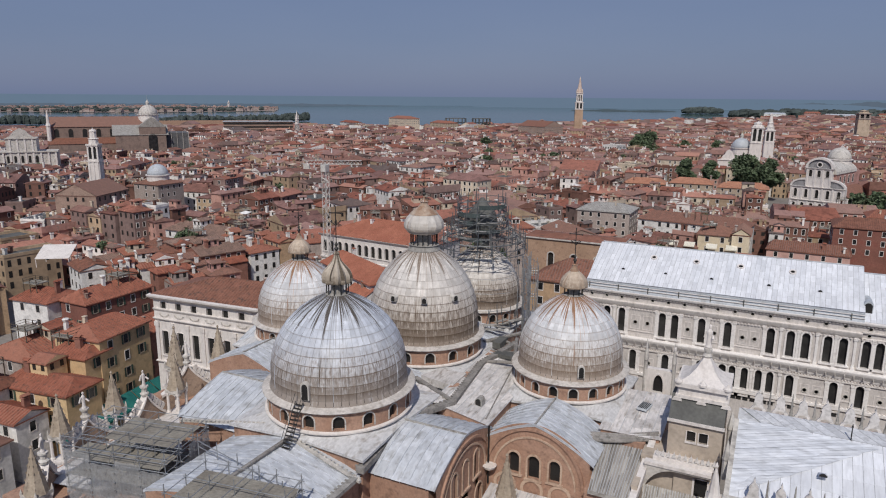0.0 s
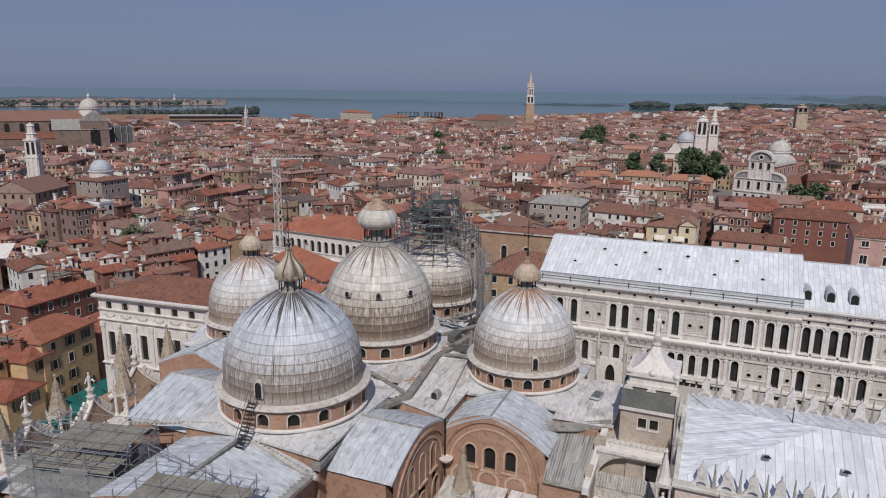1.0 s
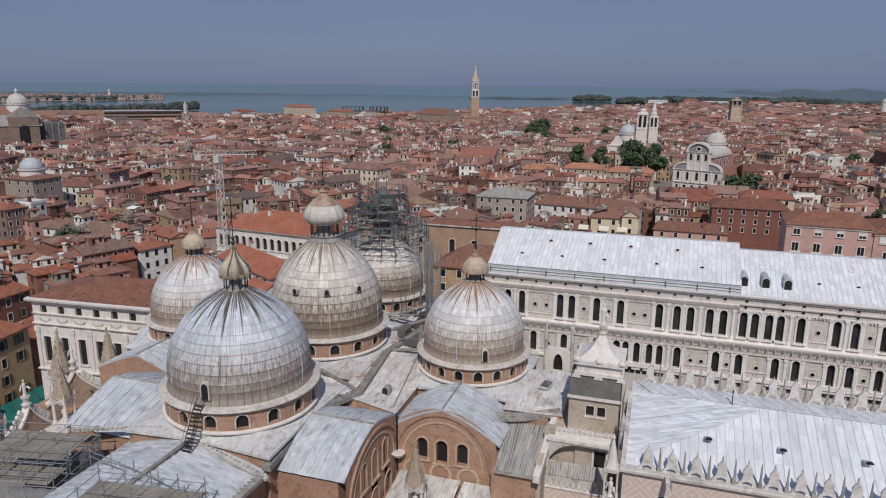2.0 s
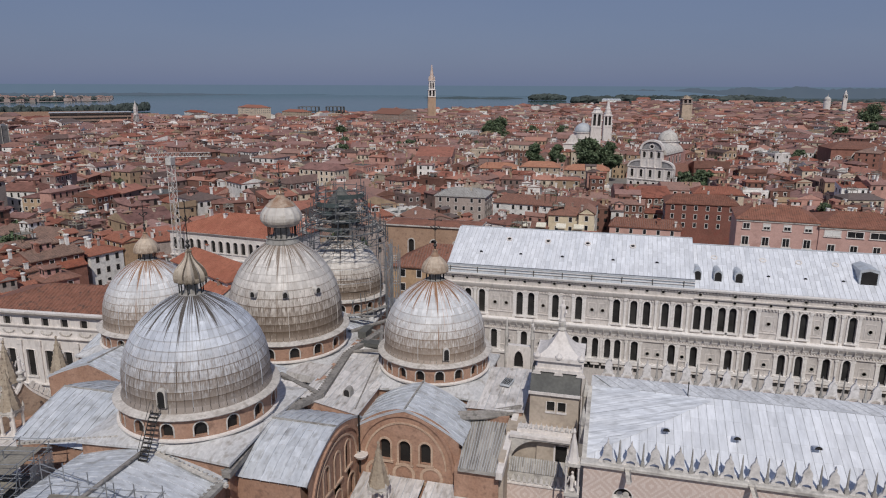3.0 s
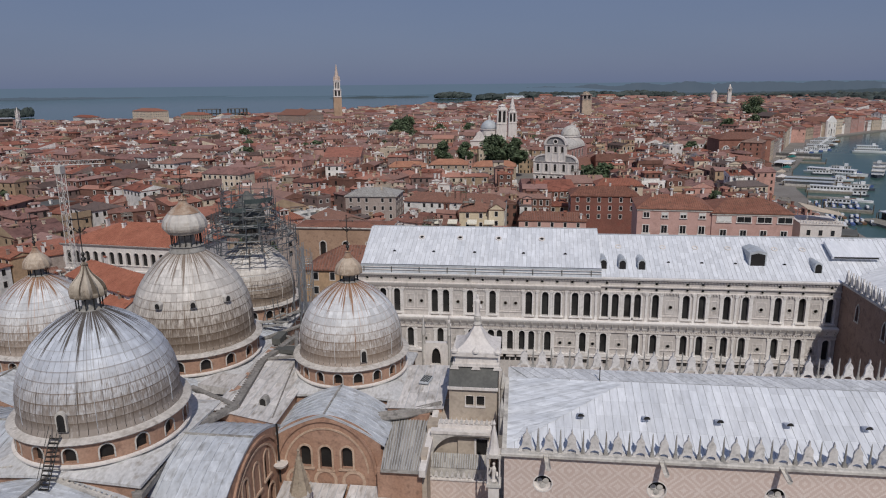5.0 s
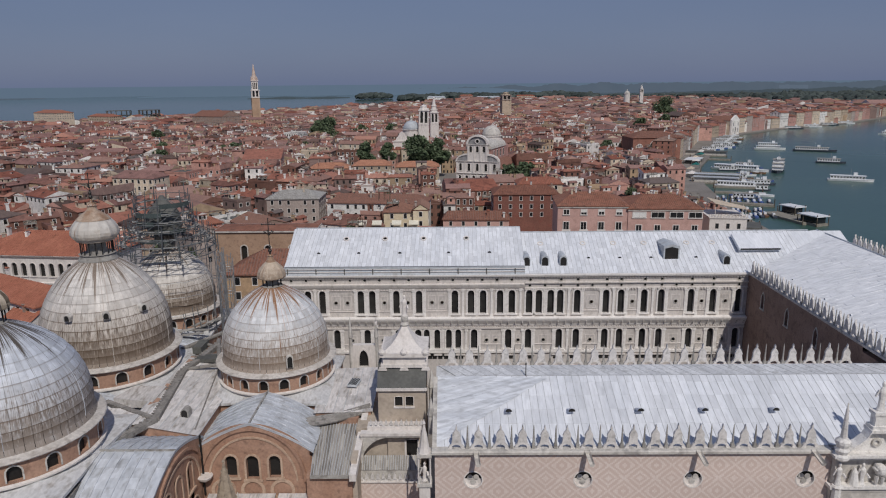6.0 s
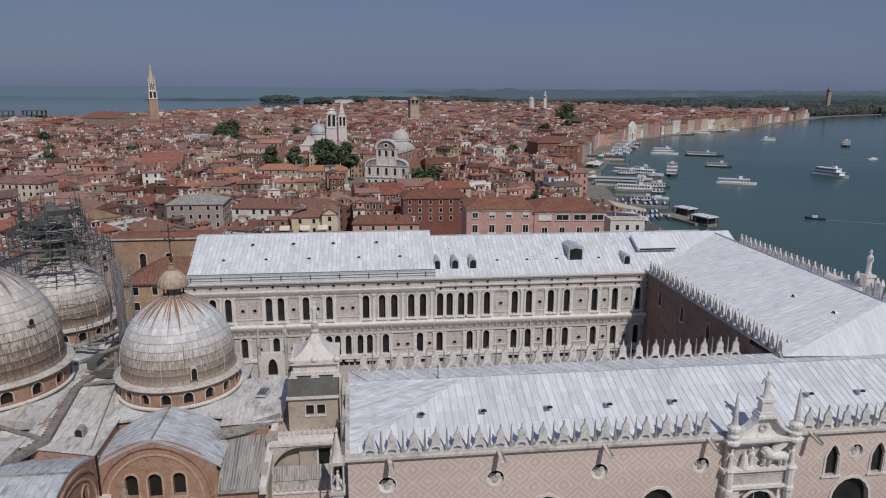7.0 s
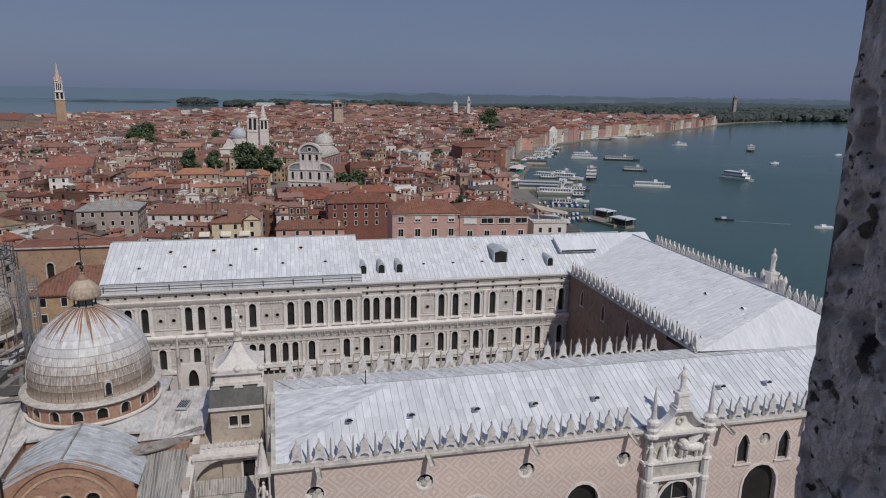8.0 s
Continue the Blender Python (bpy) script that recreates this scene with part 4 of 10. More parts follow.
# ---------------------------------------------------------------- basilica: domes
def dome_lead(name, a, b_, stain, top, bot, streak, tan, coarse=1.0):
    """Old lead with stains that run down from the lantern and over the lowest sheets. top, bot: how strong these are; coarse: fewer runs for small cupolas."""
    m = mat(name, a, b_, 0.62, 0.25, 2.0, bump=0.12, rand=0.17, island=0.08, grain=0.4)
    nt = m.node_tree
    N, L = nt.nodes.new, nt.links.new
    bs = nt.nodes["Principled BSDF"]
    base = bs.inputs["Base Color"].links[0].from_socket
    sp = N("ShaderNodeSeparateXYZ")
    uv = N("ShaderNodeAttribute")
    uv.attribute_name = "run"
    L(uv.outputs["Vector"], sp.inputs[0])

    def mt(op, *ins):
        k = N("ShaderNodeMath")
        k.operation = op
        for i, s in enumerate(ins):
            if isinstance(s, (int, float)):
                k.inputs[i].default_value = s
            else:
                L(s, k.inputs[i])
        return k.outputs[0]

    def rng_(v, a0, a1, c0, c1):
        k = N("ShaderNodeMapRange")
        for i, q in enumerate((a0, a1, c0, c1)):
            k.inputs[i + 1].default_value = q
        L(v, k.inputs[0])
        return k.outputs[0]

    def tex(sx, sy, scale):
        c = N("ShaderNodeCombineXYZ")
        L(mt("MULTIPLY", sp.outputs[0], sx * coarse), c.inputs[0])
        L(mt("MULTIPLY", sp.outputs[1], sy), c.inputs[1])
        n = N("ShaderNodeTexNoise")
        n.inputs["Scale"].default_value, n.inputs["Detail"].default_value = scale, 4
        L(c.outputs[0], n.inputs["Vector"])
        return n.outputs[0]

    def mix(f, x, y):
        k = N("ShaderNodeMix")
        k.data_type = "RGBA"
        L(f, k.inputs[0])
        L(x, k.inputs[6])
        k.inputs[7].default_value = (*y, 1)
        return k.outputs[2]

    # thin runs below the lantern, a few long ones, and a dense dark fringe with a tan wash over the lowest sheets
    run1 = rng_(mt("ADD", tex(115.0, 0.9, 1.0), rng_(sp.outputs[1], 0.45, 1.0, -0.16, 0.13)), 0.51, 0.56, 0.0, top)
    run4 = rng_(mt("ADD", tex(220.0, 0.7, 1.0), rng_(sp.outputs[1], 0.3, 1.0, -0.12, 0.04)), 0.54, 0.62, 0.0, top * 0.5)
    low = rng_(sp.outputs[1], 0.0, 0.54, 0.2, -0.19)
    run2 = rng_(mt("ADD", tex(330.0, 9.0, 1.0), low), 0.47, 0.60, 0.0, bot)
    run5 = rng_(mt("ADD", tex(150.0, 16.0, 1.0), low), 0.50, 0.62, 0.0, bot * 0.6)
    run2 = mt("MULTIPLY", run2, rng_(sp.outputs[2], 0.05, 0.9, 0.35, 1.0))
    lap = mt("MULTIPLY", rng_(sp.outputs[2], 0.82, 0.95, 0.0, 0.95), rng_(sp.outputs[1], 0.2, 0.7, 1.0, 0.05))
    wash = rng_(mt("ADD", mt("MULTIPLY", tex(60.0, 14.0, 1.0), 0.35), rng_(sp.outputs[1], 0.05, 0.62, 0.45, -0.02)), 0.24, 0.6, 0.0, bot * 0.75)
    run3 = rng_(tex(26.0, 9.0, 1.0), 0.42, 0.7, 0.0, 0.6)
    col = mix(run3, base, tuple(v * 0.8 for v in a))
    col = mix(wash, col, tan)
    col = mix(run4, col, tuple(v * 1.9 for v in stain))
    col = mix(run1, col, stain)
    col = mix(run5, col, tuple(v * 1.5 for v in streak))
    col = mix(run2, col, streak)
    col = mix(lap, col, tuple(v * 1.3 for v in streak))
    L(col, bs.inputs["Base Color"])
    return m


M_D1 = dome_lead("dome_lead_blue", (0.53, 0.56, 0.62), (0.63, 0.655, 0.70), (0.085, 0.07, 0.058), 0.97, 0.82, (0.16, 0.12, 0.09), (0.45, 0.385, 0.32))
M_D2 = dome_lead("dome_lead_tan", (0.595, 0.56, 0.525), (0.69, 0.655, 0.615), (0.19, 0.135, 0.095), 0.85, 0.92, (0.12, 0.085, 0.06), (0.37, 0.295, 0.225))
M_D3 = dome_lead("dome_lead_rust", (0.63, 0.635, 0.65), (0.72, 0.72, 0.725), (0.29, 0.15, 0.075), 0.97, 0.82, (0.19, 0.135, 0.095), (0.47, 0.39, 0.31))
M_CUP = dome_lead("cupola_lead", (0.60, 0.565, 0.525), (0.68, 0.645, 0.60), (0.26, 0.14, 0.08), 0.95, 0.7, (0.24, 0.19, 0.15), (0.46, 0.40, 0.33), 0.2)
M_CUPR = dome_lead("cupola_lead_rusty", (0.50, 0.40, 0.31), (0.58, 0.49, 0.39), (0.25, 0.12, 0.06), 0.95, 0.8, (0.20, 0.14, 0.10), (0.38, 0.30, 0.23), 0.2)
M_RUSTCAP = mat("rusty_cap", (0.30, 0.19, 0.125), (0.50, 0.41, 0.33), 0.7, 0.8, 5.0)
M_CUPS = mat("cupola_stripe", (0.10, 0.08, 0.06), (0.15, 0.12, 0.09), 0.7, 1.0, 4.0)
M_CUPD = dome_lead("cupola_lead_dark", (0.42, 0.36, 0.29), (0.50, 0.44, 0.37), (0.13, 0.10, 0.075), 0.9, 0.85, (0.12, 0.095, 0.07), (0.26, 0.215, 0.165), 0.3)
PROF = [(1.0, 0.0), (1.005, 0.12), (1.0, 0.24), (0.97, 0.40), (0.92, 0.53), (0.85, 0.66), (0.76, 0.78), (0.655, 0.885), (0.53, 0.985), (0.39, 1.07), (0.25, 1.135), (0.165, 1.17)]


def prof_at(v, stretch):
    """Radius and height, in units of the dome's radius, at v from 0 (foot) to 1 (lantern)."""
    x = v * (len(PROF) - 1)
    i = min(int(x), len(PROF) - 2)
    t = x - i
    (r0, z0), (r1, z1) = PROF[i], PROF[i + 1]
    return r0 + (r1 - r0) * t, (z0 + (z1 - z0) * t) * stretch


def run_attr(me, data):
    at = me.attributes.new("run", "FLOAT_VECTOR", "POINT")
    at.data.foreach_set("vector", [c for p in data for c in p])


def dome(x, y, R, zb, zd, zf, stretch, lead, cols, rows, nwin, label, limit=300, lantern="ribbed", ztop=48.0):
    """zb: foot of the drum; zd: top of the drum; zf: foot of the lead shell."""
    d = thing("dome", label, "dome", T(x, y, 0), "church domes")
    RD = R * 1.075
    ops = [((i + 0.5) * 2 * math.pi * RD / nwin, R * 0.16, zb + 0.25, zb + (zd - zb) * 0.80, R * 0.08) for i in range(nwin)]
    fd = drum(RD)
    b = holed_wall(fd, 0, 2 * math.pi * RD, zb, zd, ops, 0.5, step=0.5)
    b.ob("drum", M_BRICK, d, "brown brick drum with small arched windows")
    for op in ops:
        window_in(d, fd, op, 0.45, 0.14, 0.05, M_STONED, M_DARK, sill=False)
    b = MB()
    b.lathe([(RD + 0.02, zb - 0.25), (RD + 0.28, zb - 0.2), (RD + 0.3, zb - 0.02), (RD + 0.02, zb + 0.08)], 64)
    b.ob("foot_ring", M_STONE, d, "white stone ring at the drum's foot")
    b = MB()
    b.lathe([(RD - 0.1, zd - 0.12), (RD + 0.42, zd - 0.02), (RD + 0.52, zd + 0.1), (RD + 0.46, zd + 0.2), (R * 1.03, zd + 0.42)], 64)
    b.ob("skirt", M_SKIRT, d, "pale sloping lead skirt", smooth=False)
    # shell of lead sheets
    core = MB()
    core.lathe([(R * prof_at(k / 24, stretch)[0] - 0.06, zf + R * prof_at(k / 24, stretch)[1]) for k in range(25)], 48)
    o = core.ob("shell", lead, d, smooth=True)
    run_attr(o.data, [(math.atan2(p[1], p[0]) / 6.283, min(1.0, (p[2] - zf) / (R * PROF[-1][1] * stretch)), 0.95) for p in core.v])
    low = MB()
    ldat = []
    for i in range(cols):
        a0, a1 = 2 * math.pi * (i + 0.03) / cols, 2 * math.pi * (i + 0.97) / cols
        for a in (a0, a1):
            low.v += [(R * 1.035 * math.cos(a), R * 1.035 * math.sin(a), zd + 0.38), ((R * 1.005 + 0.02) * math.cos(a), (R * 1.005 + 0.02) * math.sin(a), zf + 0.02)]
            ldat += [(a / 6.283, 0.02, 0), (a / 6.283, 0.04, 0)]
        n_ = len(low.v) - 4
        low.f.append((n_, n_ + 2, n_ + 3, n_ + 1))
        low.k.append(0)
    o = tagged(low.ob("lead_apron", lead, d), kind="stuff")
    run_attr(o.data, ldat)
    core = MB()
    core.lathe([(R * 1.0, zd + 0.2), (R * 0.97, zf + 0.1)], 48)
    core.ob("foot_core", M_DARK, d)
    rest, rdat = MB(), []
    made = 0
    rr = random.Random(int(x * 3 + y))
    cam_a = math.atan2(-y, -x)
    order = sorted(range(cols), key=lambda i: abs((2 * math.pi * (i + 0.5) / cols - cam_a + math.pi) % (2 * math.pi) - math.pi))
    for i in order:
        for j in range(rows):
            if j >= rows - 3 and i % 2:
                continue
            span = 2 if j >= rows - 3 else 1
            a0, a1 = 2 * math.pi * (i + 0.022) / cols, 2 * math.pi * (i + span - 0.022) / cols
            v0, v1 = j / rows, (j + 1) / rows
            lift = 0.045 + rr.uniform(0, 0.02)
            vs, dat = [], []
            for v, up in ((v0, lift), ((v0 + v1) / 2, lift * 0.6), (v1, 0.012)):
                r, z = prof_at(v, stretch)
                for k in range(3):
                    a = a0 + (a1 - a0) * k / 2
                    e = 0.004 if 0 < k < 2 else 0.0
                    rad = (R * r + up) / math.cos((a1 - a0) / 4) ** (1 if k == 1 else 0)
                    vs.append((rad * math.cos(a), rad * math.sin(a), zf + R * z))
                    dat.append((a / 6.283, v, (v - v0) / (v1 - v0)))
            fs = [(0, 1, 4, 3), (1, 2, 5, 4), (3, 4, 7, 6), (4, 5, 8, 7)]
            r, z = prof_at(v0, stretch)
            for k in (0, 2):
                a = a0 + (a1 - a0) * k / 2
                vs.append(((R * r - 0.03) * math.cos(a), (R * r - 0.03) * math.sin(a), zf + R * z))
                dat.append((a / 6.283, v0, 0))
            fs.append((9, 10, 2, 1, 0))
            if made < limit:
                b = MB()
                b.add(vs, fs)
                o = b.ob("lead_sheet", lead, d)
                run_attr(o.data, dat)
                made += 1
            else:
                rest.add(vs, fs)
                rdat += dat
    o = tagged(rest.ob("lead_cladding", lead, d), kind="stuff")
    run_attr(o.data, rdat)
    # ribs
    for i in range(0, cols, 10):
        a = 2 * math.pi * i / cols
        b = MB()
        pts = [(R * prof_at(k / 20, stretch)[0] + 0.05, zf + R * prof_at(k / 20, stretch)[1]) for k in range(21)]
        c, s = math.cos(a), math.sin(a)
        w = 0.02
        for (r0, z0), (r1, z1) in zip(pts, pts[1:]):
            q = [(r0, -w, z0), (r0, w, z0), (r1, w, z1), (r1, -w, z1), (r0 + 0.05, -w, z0), (r0 + 0.05, w, z0), (r1 + 0.05, w, z1), (r1 + 0.05, -w, z1)]
            b.add([(p[0] * c - p[1] * s, p[0] * s + p[1] * c, p[2]) for p in q], [(4, 5, 6, 7), (0, 4, 7, 3), (5, 1, 2, 6)])
        o = b.ob("rib", lead, d)
        run_attr(o.data, [(a / 6.283, 0.5, 0)] * len(b.v))
    # lantern
    zt = zf + R * PROF[-1][1] * stretch
    lr = R * {"onion": 0.27, "mini": 0.195, "ribbed": 0.175}[lantern]
    lh = {"onion": 1.55, "mini": 1.0, "ribbed": 1.2}[lantern]
    b = MB()
    if lantern == "onion":
        zt += 0.3
    b.lathe([(R * 0.2 if lantern != "onion" else R * 0.3, zt - 0.6 if lantern != "onion" else zt - 0.75), (lr * 0.95, zt - 0.05), (lr * 1.05, zt), (lr * 0.8, zt + 0.1), (lr * 0.55, zt + 0.12), (lr * 0.5, zt + lh)], 20)
    b.ob("lantern_base", M_LEADD, d)
    nc = 16 if lantern == "onion" else 10
    cm = MB()
    cm.lathe([(0.09, 0), (0.07, 0.15), (0.07, lh - 0.15), (0.12, lh)], 6)
    me = cm.mesh("lantern_column", M_DARK)
    for i in range(nc):
        a = 2 * math.pi * i / nc
        link("lantern_column", me, d, T(lr * 0.9 * math.cos(a), lr * 0.9 * math.sin(a), zt))
    z1 = zt + lh
    if lantern != "ribbed":
        # a pear-shaped bulb that draws in to a neck
        pr = [(1.05, 0), (1.38, 0.04), (1.42, 0.14), (1.4, 0.38), (1.29, 0.7), (1.1, 1.0), (0.86, 1.26), (0.64, 1.46), (0.47, 1.62), (0.35, 1.76), (0.27, 1.9), (0.22, 2.02), (0.2, 2.1), (0.18, 2.16), (0.27, 2.22), (0.09, 2.34), (0.05, 2.5)] if lantern == "mini" else [(0.98, 0), (1.12, 0.06), (1.14, 0.16), (1.29, 0.26), (1.36, 0.42), (1.36, 0.6), (1.29, 0.84), (1.15, 1.07), (0.95, 1.3), (0.73, 1.51), (0.53, 1.68), (0.34, 1.79), (0.24, 1.92), (0.19, 2.05), (0.27, 2.12), (0.09, 2.26), (0.05, 2.5)]
    else:
        pr = [(1.05, 0), (1.25, 0.08), (1.3, 0.2), (1.32, 0.42), (1.27, 0.72), (1.12, 1.02), (0.9, 1.3), (0.66, 1.56), (0.45, 1.82), (0.31, 2.1), (0.22, 2.4), (0.28, 2.5), (0.1, 2.7)]
    n = 14
    b = MB()
    vs = []
    for q, h in pr:
        for i in range(n * 2):
            k = 1.0 if i % 2 == 0 else (0.82 if lantern == "ribbed" else 0.955)
            a = math.pi * i / n
            vs.append((lr * q * k * math.cos(a), lr * q * k * math.sin(a), z1 + lr * h))
    m_ = n * 2
    fs = [(j * m_ + i, j * m_ + (i + 1) % m_, (j + 1) * m_ + (i + 1) % m_, (j + 1) * m_ + i) for j in range(len(pr) - 1) for i in range(m_)]
    b.add(vs, fs + [tuple(range(m_ - 1, -1, -1))])
    if lantern == "ribbed":
        b.k = [1 if q < len(fs) and (q % m_) % 4 == 1 and 2 < q // m_ < 10 else 0 for q in range(len(b.f))]
    o = b.ob("cupola", [M_CUPD, M_CUPS] if lantern == "ribbed" else M_CUP if lantern == "onion" else M_CUPR, d, "ribbed tan lead cupola with rusty streaks")
    run_attr(o.data, [(i / m_ + 0.13, j / (len(pr) - 1), 0) for j in range(len(pr)) for i in range(m_)])
    zc = z1 + lr * pr[-1][1]
    if lantern != "ribbed":
        b = MB()
        b.lathe([(lr * (q + 0.03), z1 + lr * h) for q, h in pr[8:15]], 14)
        b.ob("cap", M_RUSTCAP, d, "rust-stained cap of the cupola")
    b = MB()
    b.lathe([(0.14, zc - 0.3), (0.10, zc), (0.26, zc + 0.25), (0.1, zc + 0.5), (0.2, zc + 0.75), (0.05, zc + 1.0), (0.05, ztop)], 8)
    b.tube((-0.8, 0, ztop - 0.7), (0.8, 0, ztop - 0.7), 0.05)
    for dx in (-0.8, 0, 0.8):
        b.lathe([(0.02, -0.12), (0.1, 0), (0.02, 0.12)], 6, 0, T(dx, 0, ztop - (0.7 if dx else 0)))
    for k in range(6):
        a = math.pi * k / 3
        b.tube((0, 0, ztop - 2.1), (0.55 * math.cos(a), 0.55 * math.sin(a), ztop - 1.6), 0.03, 5)
        b.lathe([(0.02, -0.1), (0.1, 0), (0.02, 0.1)], 6, 0, T(0.55 * math.cos(a), 0.55 * math.sin(a), ztop - 1.6))
    b.ob("cross", M_DARK, d, "dark metal cross on the cupola")
    return d


def lucarne(d, a, r, z, w=0.8, h=1.0):
    """A small hooded opening in the dome's shell."""
    m = Matrix.Rotation(a, 4, "Z") @ pose(r, 0, z, 0, 0, 90)
    b = MB()
    pts = [(-w / 2, 0), (w / 2, 0)] + [(w / 2 * math.cos(math.pi * i / 8), h - w / 2 + w / 2 * math.sin(math.pi * i / 8)) for i in range(9)]
    b.prism(pts, -0.35, 0.9, 0, m)
    o = b.ob("hatch", M_STONED, d, "small hooded hatch in the lead")
    b = MB()
    b.add([m @ Vector((x * 0.74, -0.37, max(zz * 0.88, 0.03))) for x, zz in pts], [tuple(range(len(pts)))])
    b.ob("opening", M_DARK, o)


D1 = dome(-42.63, 60.0, 7.5, 26.2, 28.35, 29.3, 1.08, M_D1, 60, 13, 16, "silver-grey lead dome on a brick drum with ribbed lantern", 300, ztop=48.4)
D2 = dome(-43.0, 81.0, 7.5, 25.8, 27.9, 28.7, 1.29, M_D2, 60, 14, 16, "tan weathered lead dome with large onion lantern", 300, "onion", ztop=50.0)
D3 = dome(-22.0, 81.37, 6.45, 24.6, 26.6, 27.4, 1.13, M_D3, 54, 12, 18, "rust-streaked grey lead dome on a brick drum", 300, "mini", ztop=44.3)
D4 = dome(-64.0, 80.63, 6.45, 24.6, 26.6, 27.4, 1.13, M_D3, 54, 12, 18, "grey lead dome with rusty streaks below its lantern", 150, "mini", ztop=44.0)
dome(-43.4, 102.0, 6.45, 24.6, 26.6, 27.4, 1.13, M_D2, 54, 12, 18, "tan lead dome wrapped in steel scaffolding", 120, ztop=42.0)
lucarne(D1, math.radians(-82), 7.5, 29.45, 0.95, 2.0)
lucarne(D3, math.radians(-63), 6.45, 27.5, 0.8, 1.6)
lucarne(D4, math.radians(-62), 6.45, 27.5, 0.8, 1.5)
for a in (-95, -62, -28):
    lucarne(D2, math.radians(a), 7.05, 34.0, 0.75, 0.8)
b = MB()
for s in (-0.45, 0.45):
    b.tube((s, 0, 0), (s, 2.6, 4.0), 0.05, 5)
    b.tube((s, 0, 0.9), (s, 2.6, 4.9), 0.03, 5)
for k in range(12):
    b.box(-0.45, 0.45, 2.6 * k / 12, 2.6 * k / 12 + 0.22, 4.0 * k / 12, 4.0 * k / 12 + 0.05)
tagged(b.ob("ladder", M_DARK, at=T(-42.0, 49.4, 25.3, 2)), "dark steel stair up to the dome hatch", "ladder")

# ---------------------------------------------------------------- basilica: roofs and walls
bas = thing("basilica", "brick and stone church with lead vault roofs", "church")


M_VAULTX = mat("vault_lead", (0.48, 0.505, 0.545), (0.57, 0.59, 0.625), 0.6, 0.6, 3.0, bump=0.2, c=(0.36, 0.365, 0.375), island=0.09, stretch=(0.4, 1.0, 0.7), grain=0.6)
M_VAULTY = mat("vault_lead_cross", (0.48, 0.505, 0.545), (0.57, 0.59, 0.625), 0.6, 0.6, 3.0, bump=0.2, c=(0.36, 0.365, 0.375), island=0.09, stretch=(1.0, 0.4, 0.7), grain=0.6)


def barrel(axis, c, half, a0, a1, crown, edge, zb, inset=0.0, plane=0.0):
    """A low vaulted lead roof on brick walls, drawn along axis from a0 to a1."""
    n = 12
    pts = []
    for i in range(n + 1):
        u = -1 + 2 * i / n
        up = (1 - plane) * max(0.0, math.cos(u * math.pi / 2)) ** 0.8 + plane * (1 - abs(u) ** 1.12)
        pts.append((u * half, edge + (crown - edge) * up))
    b = MB()
    poly = [(-half, zb), (half, zb)] + [(u, z - 0.25) for u, z in reversed(pts)]
    m = pose(c, 0, 0, 0, 0, 0) if axis == "y" else pose(0, c, 0, 0, 0, 90) @ Matrix.Diagonal((1, -1, 1, 1))
    b.prism(poly, a0 + inset * math.copysign(1, a1 - a0), a1, 0, m)
    b.ob("vault_wall", M_BRICK, bas)
    L_ = abs(a1 - a0)
    k = max(2, int(L_ / 0.9))
    ov = 0.35
    r = random.Random(int(c + a0))
    b = MB()
    for j in range(k):
        y0, y1 = a0 + (a1 - a0) * j / k, a0 + (a1 - a0) * (j + 1) / k
        for i in range(n):
            (u0, z0), (u1, z1) = pts[i], pts[i + 1]
            if i == 0:
                u0, z0 = u0 - ov, z0 - ov * 0.6
            if i == n - 1:
                u1, z1 = u1 + ov, z1 - ov * 0.6
            h = 0.05 * (j % 2) * 0.4 + r.uniform(0, 0.02)
            q = [(u0, y0, z0 + h), (u1, y0, z1 + h), (u1, y1, z1 + h), (u0, y1, z0 + h)]
            b.add(q, [(0, 1, 2, 3)], 0, m)
            b.add([(u0, y0, z0 + h), (u1, y0, z1 + h), (u1, y0, z1 - 0.22), (u0, y0, z0 - 0.22)], [(0, 1, 2, 3)], 0, m)
        for y in (y0,):
            for i in range(n):
                (u0, z0), (u1, z1) = pts[i], pts[i + 1]
                b.add([(u0, y - 0.04, z0 + 0.1), (u1, y - 0.04, z1 + 0.1), (u1, y + 0.04, z1 + 0.1), (u0, y + 0.04, z0 + 0.1), (u0, y - 0.04, z0), (u1, y - 0.04, z1), (u1, y + 0.04, z1), (u0, y + 0.04, z0)], [(0, 1, 2, 3), (4, 5, 1, 0), (3, 2, 6, 7)], 0, m)
    bt = MB()
    bt.add([(-0.09, a0, crown + 0.02), (0.09, a0, crown + 0.02), (0.09, a1, crown + 0.02), (-0.09, a1, crown + 0.02), (-0.09, a0, crown + 0.17), (0.09, a0, crown + 0.17), (0.09, a1, crown + 0.17), (-0.09, a1, crown + 0.17)], [(4, 5, 6, 7), (0, 1, 5, 4), (1, 2, 6, 5), (2, 3, 7, 6), (3, 0, 4, 7)], 0, m)
    bt.ob("ridge_batten", M_LEADD, bas)
    o = b.ob("vault_roof", M_VAULTX if axis == "y" else M_VAULTY, bas, "blue-grey lead vault roof")
    return m, pts


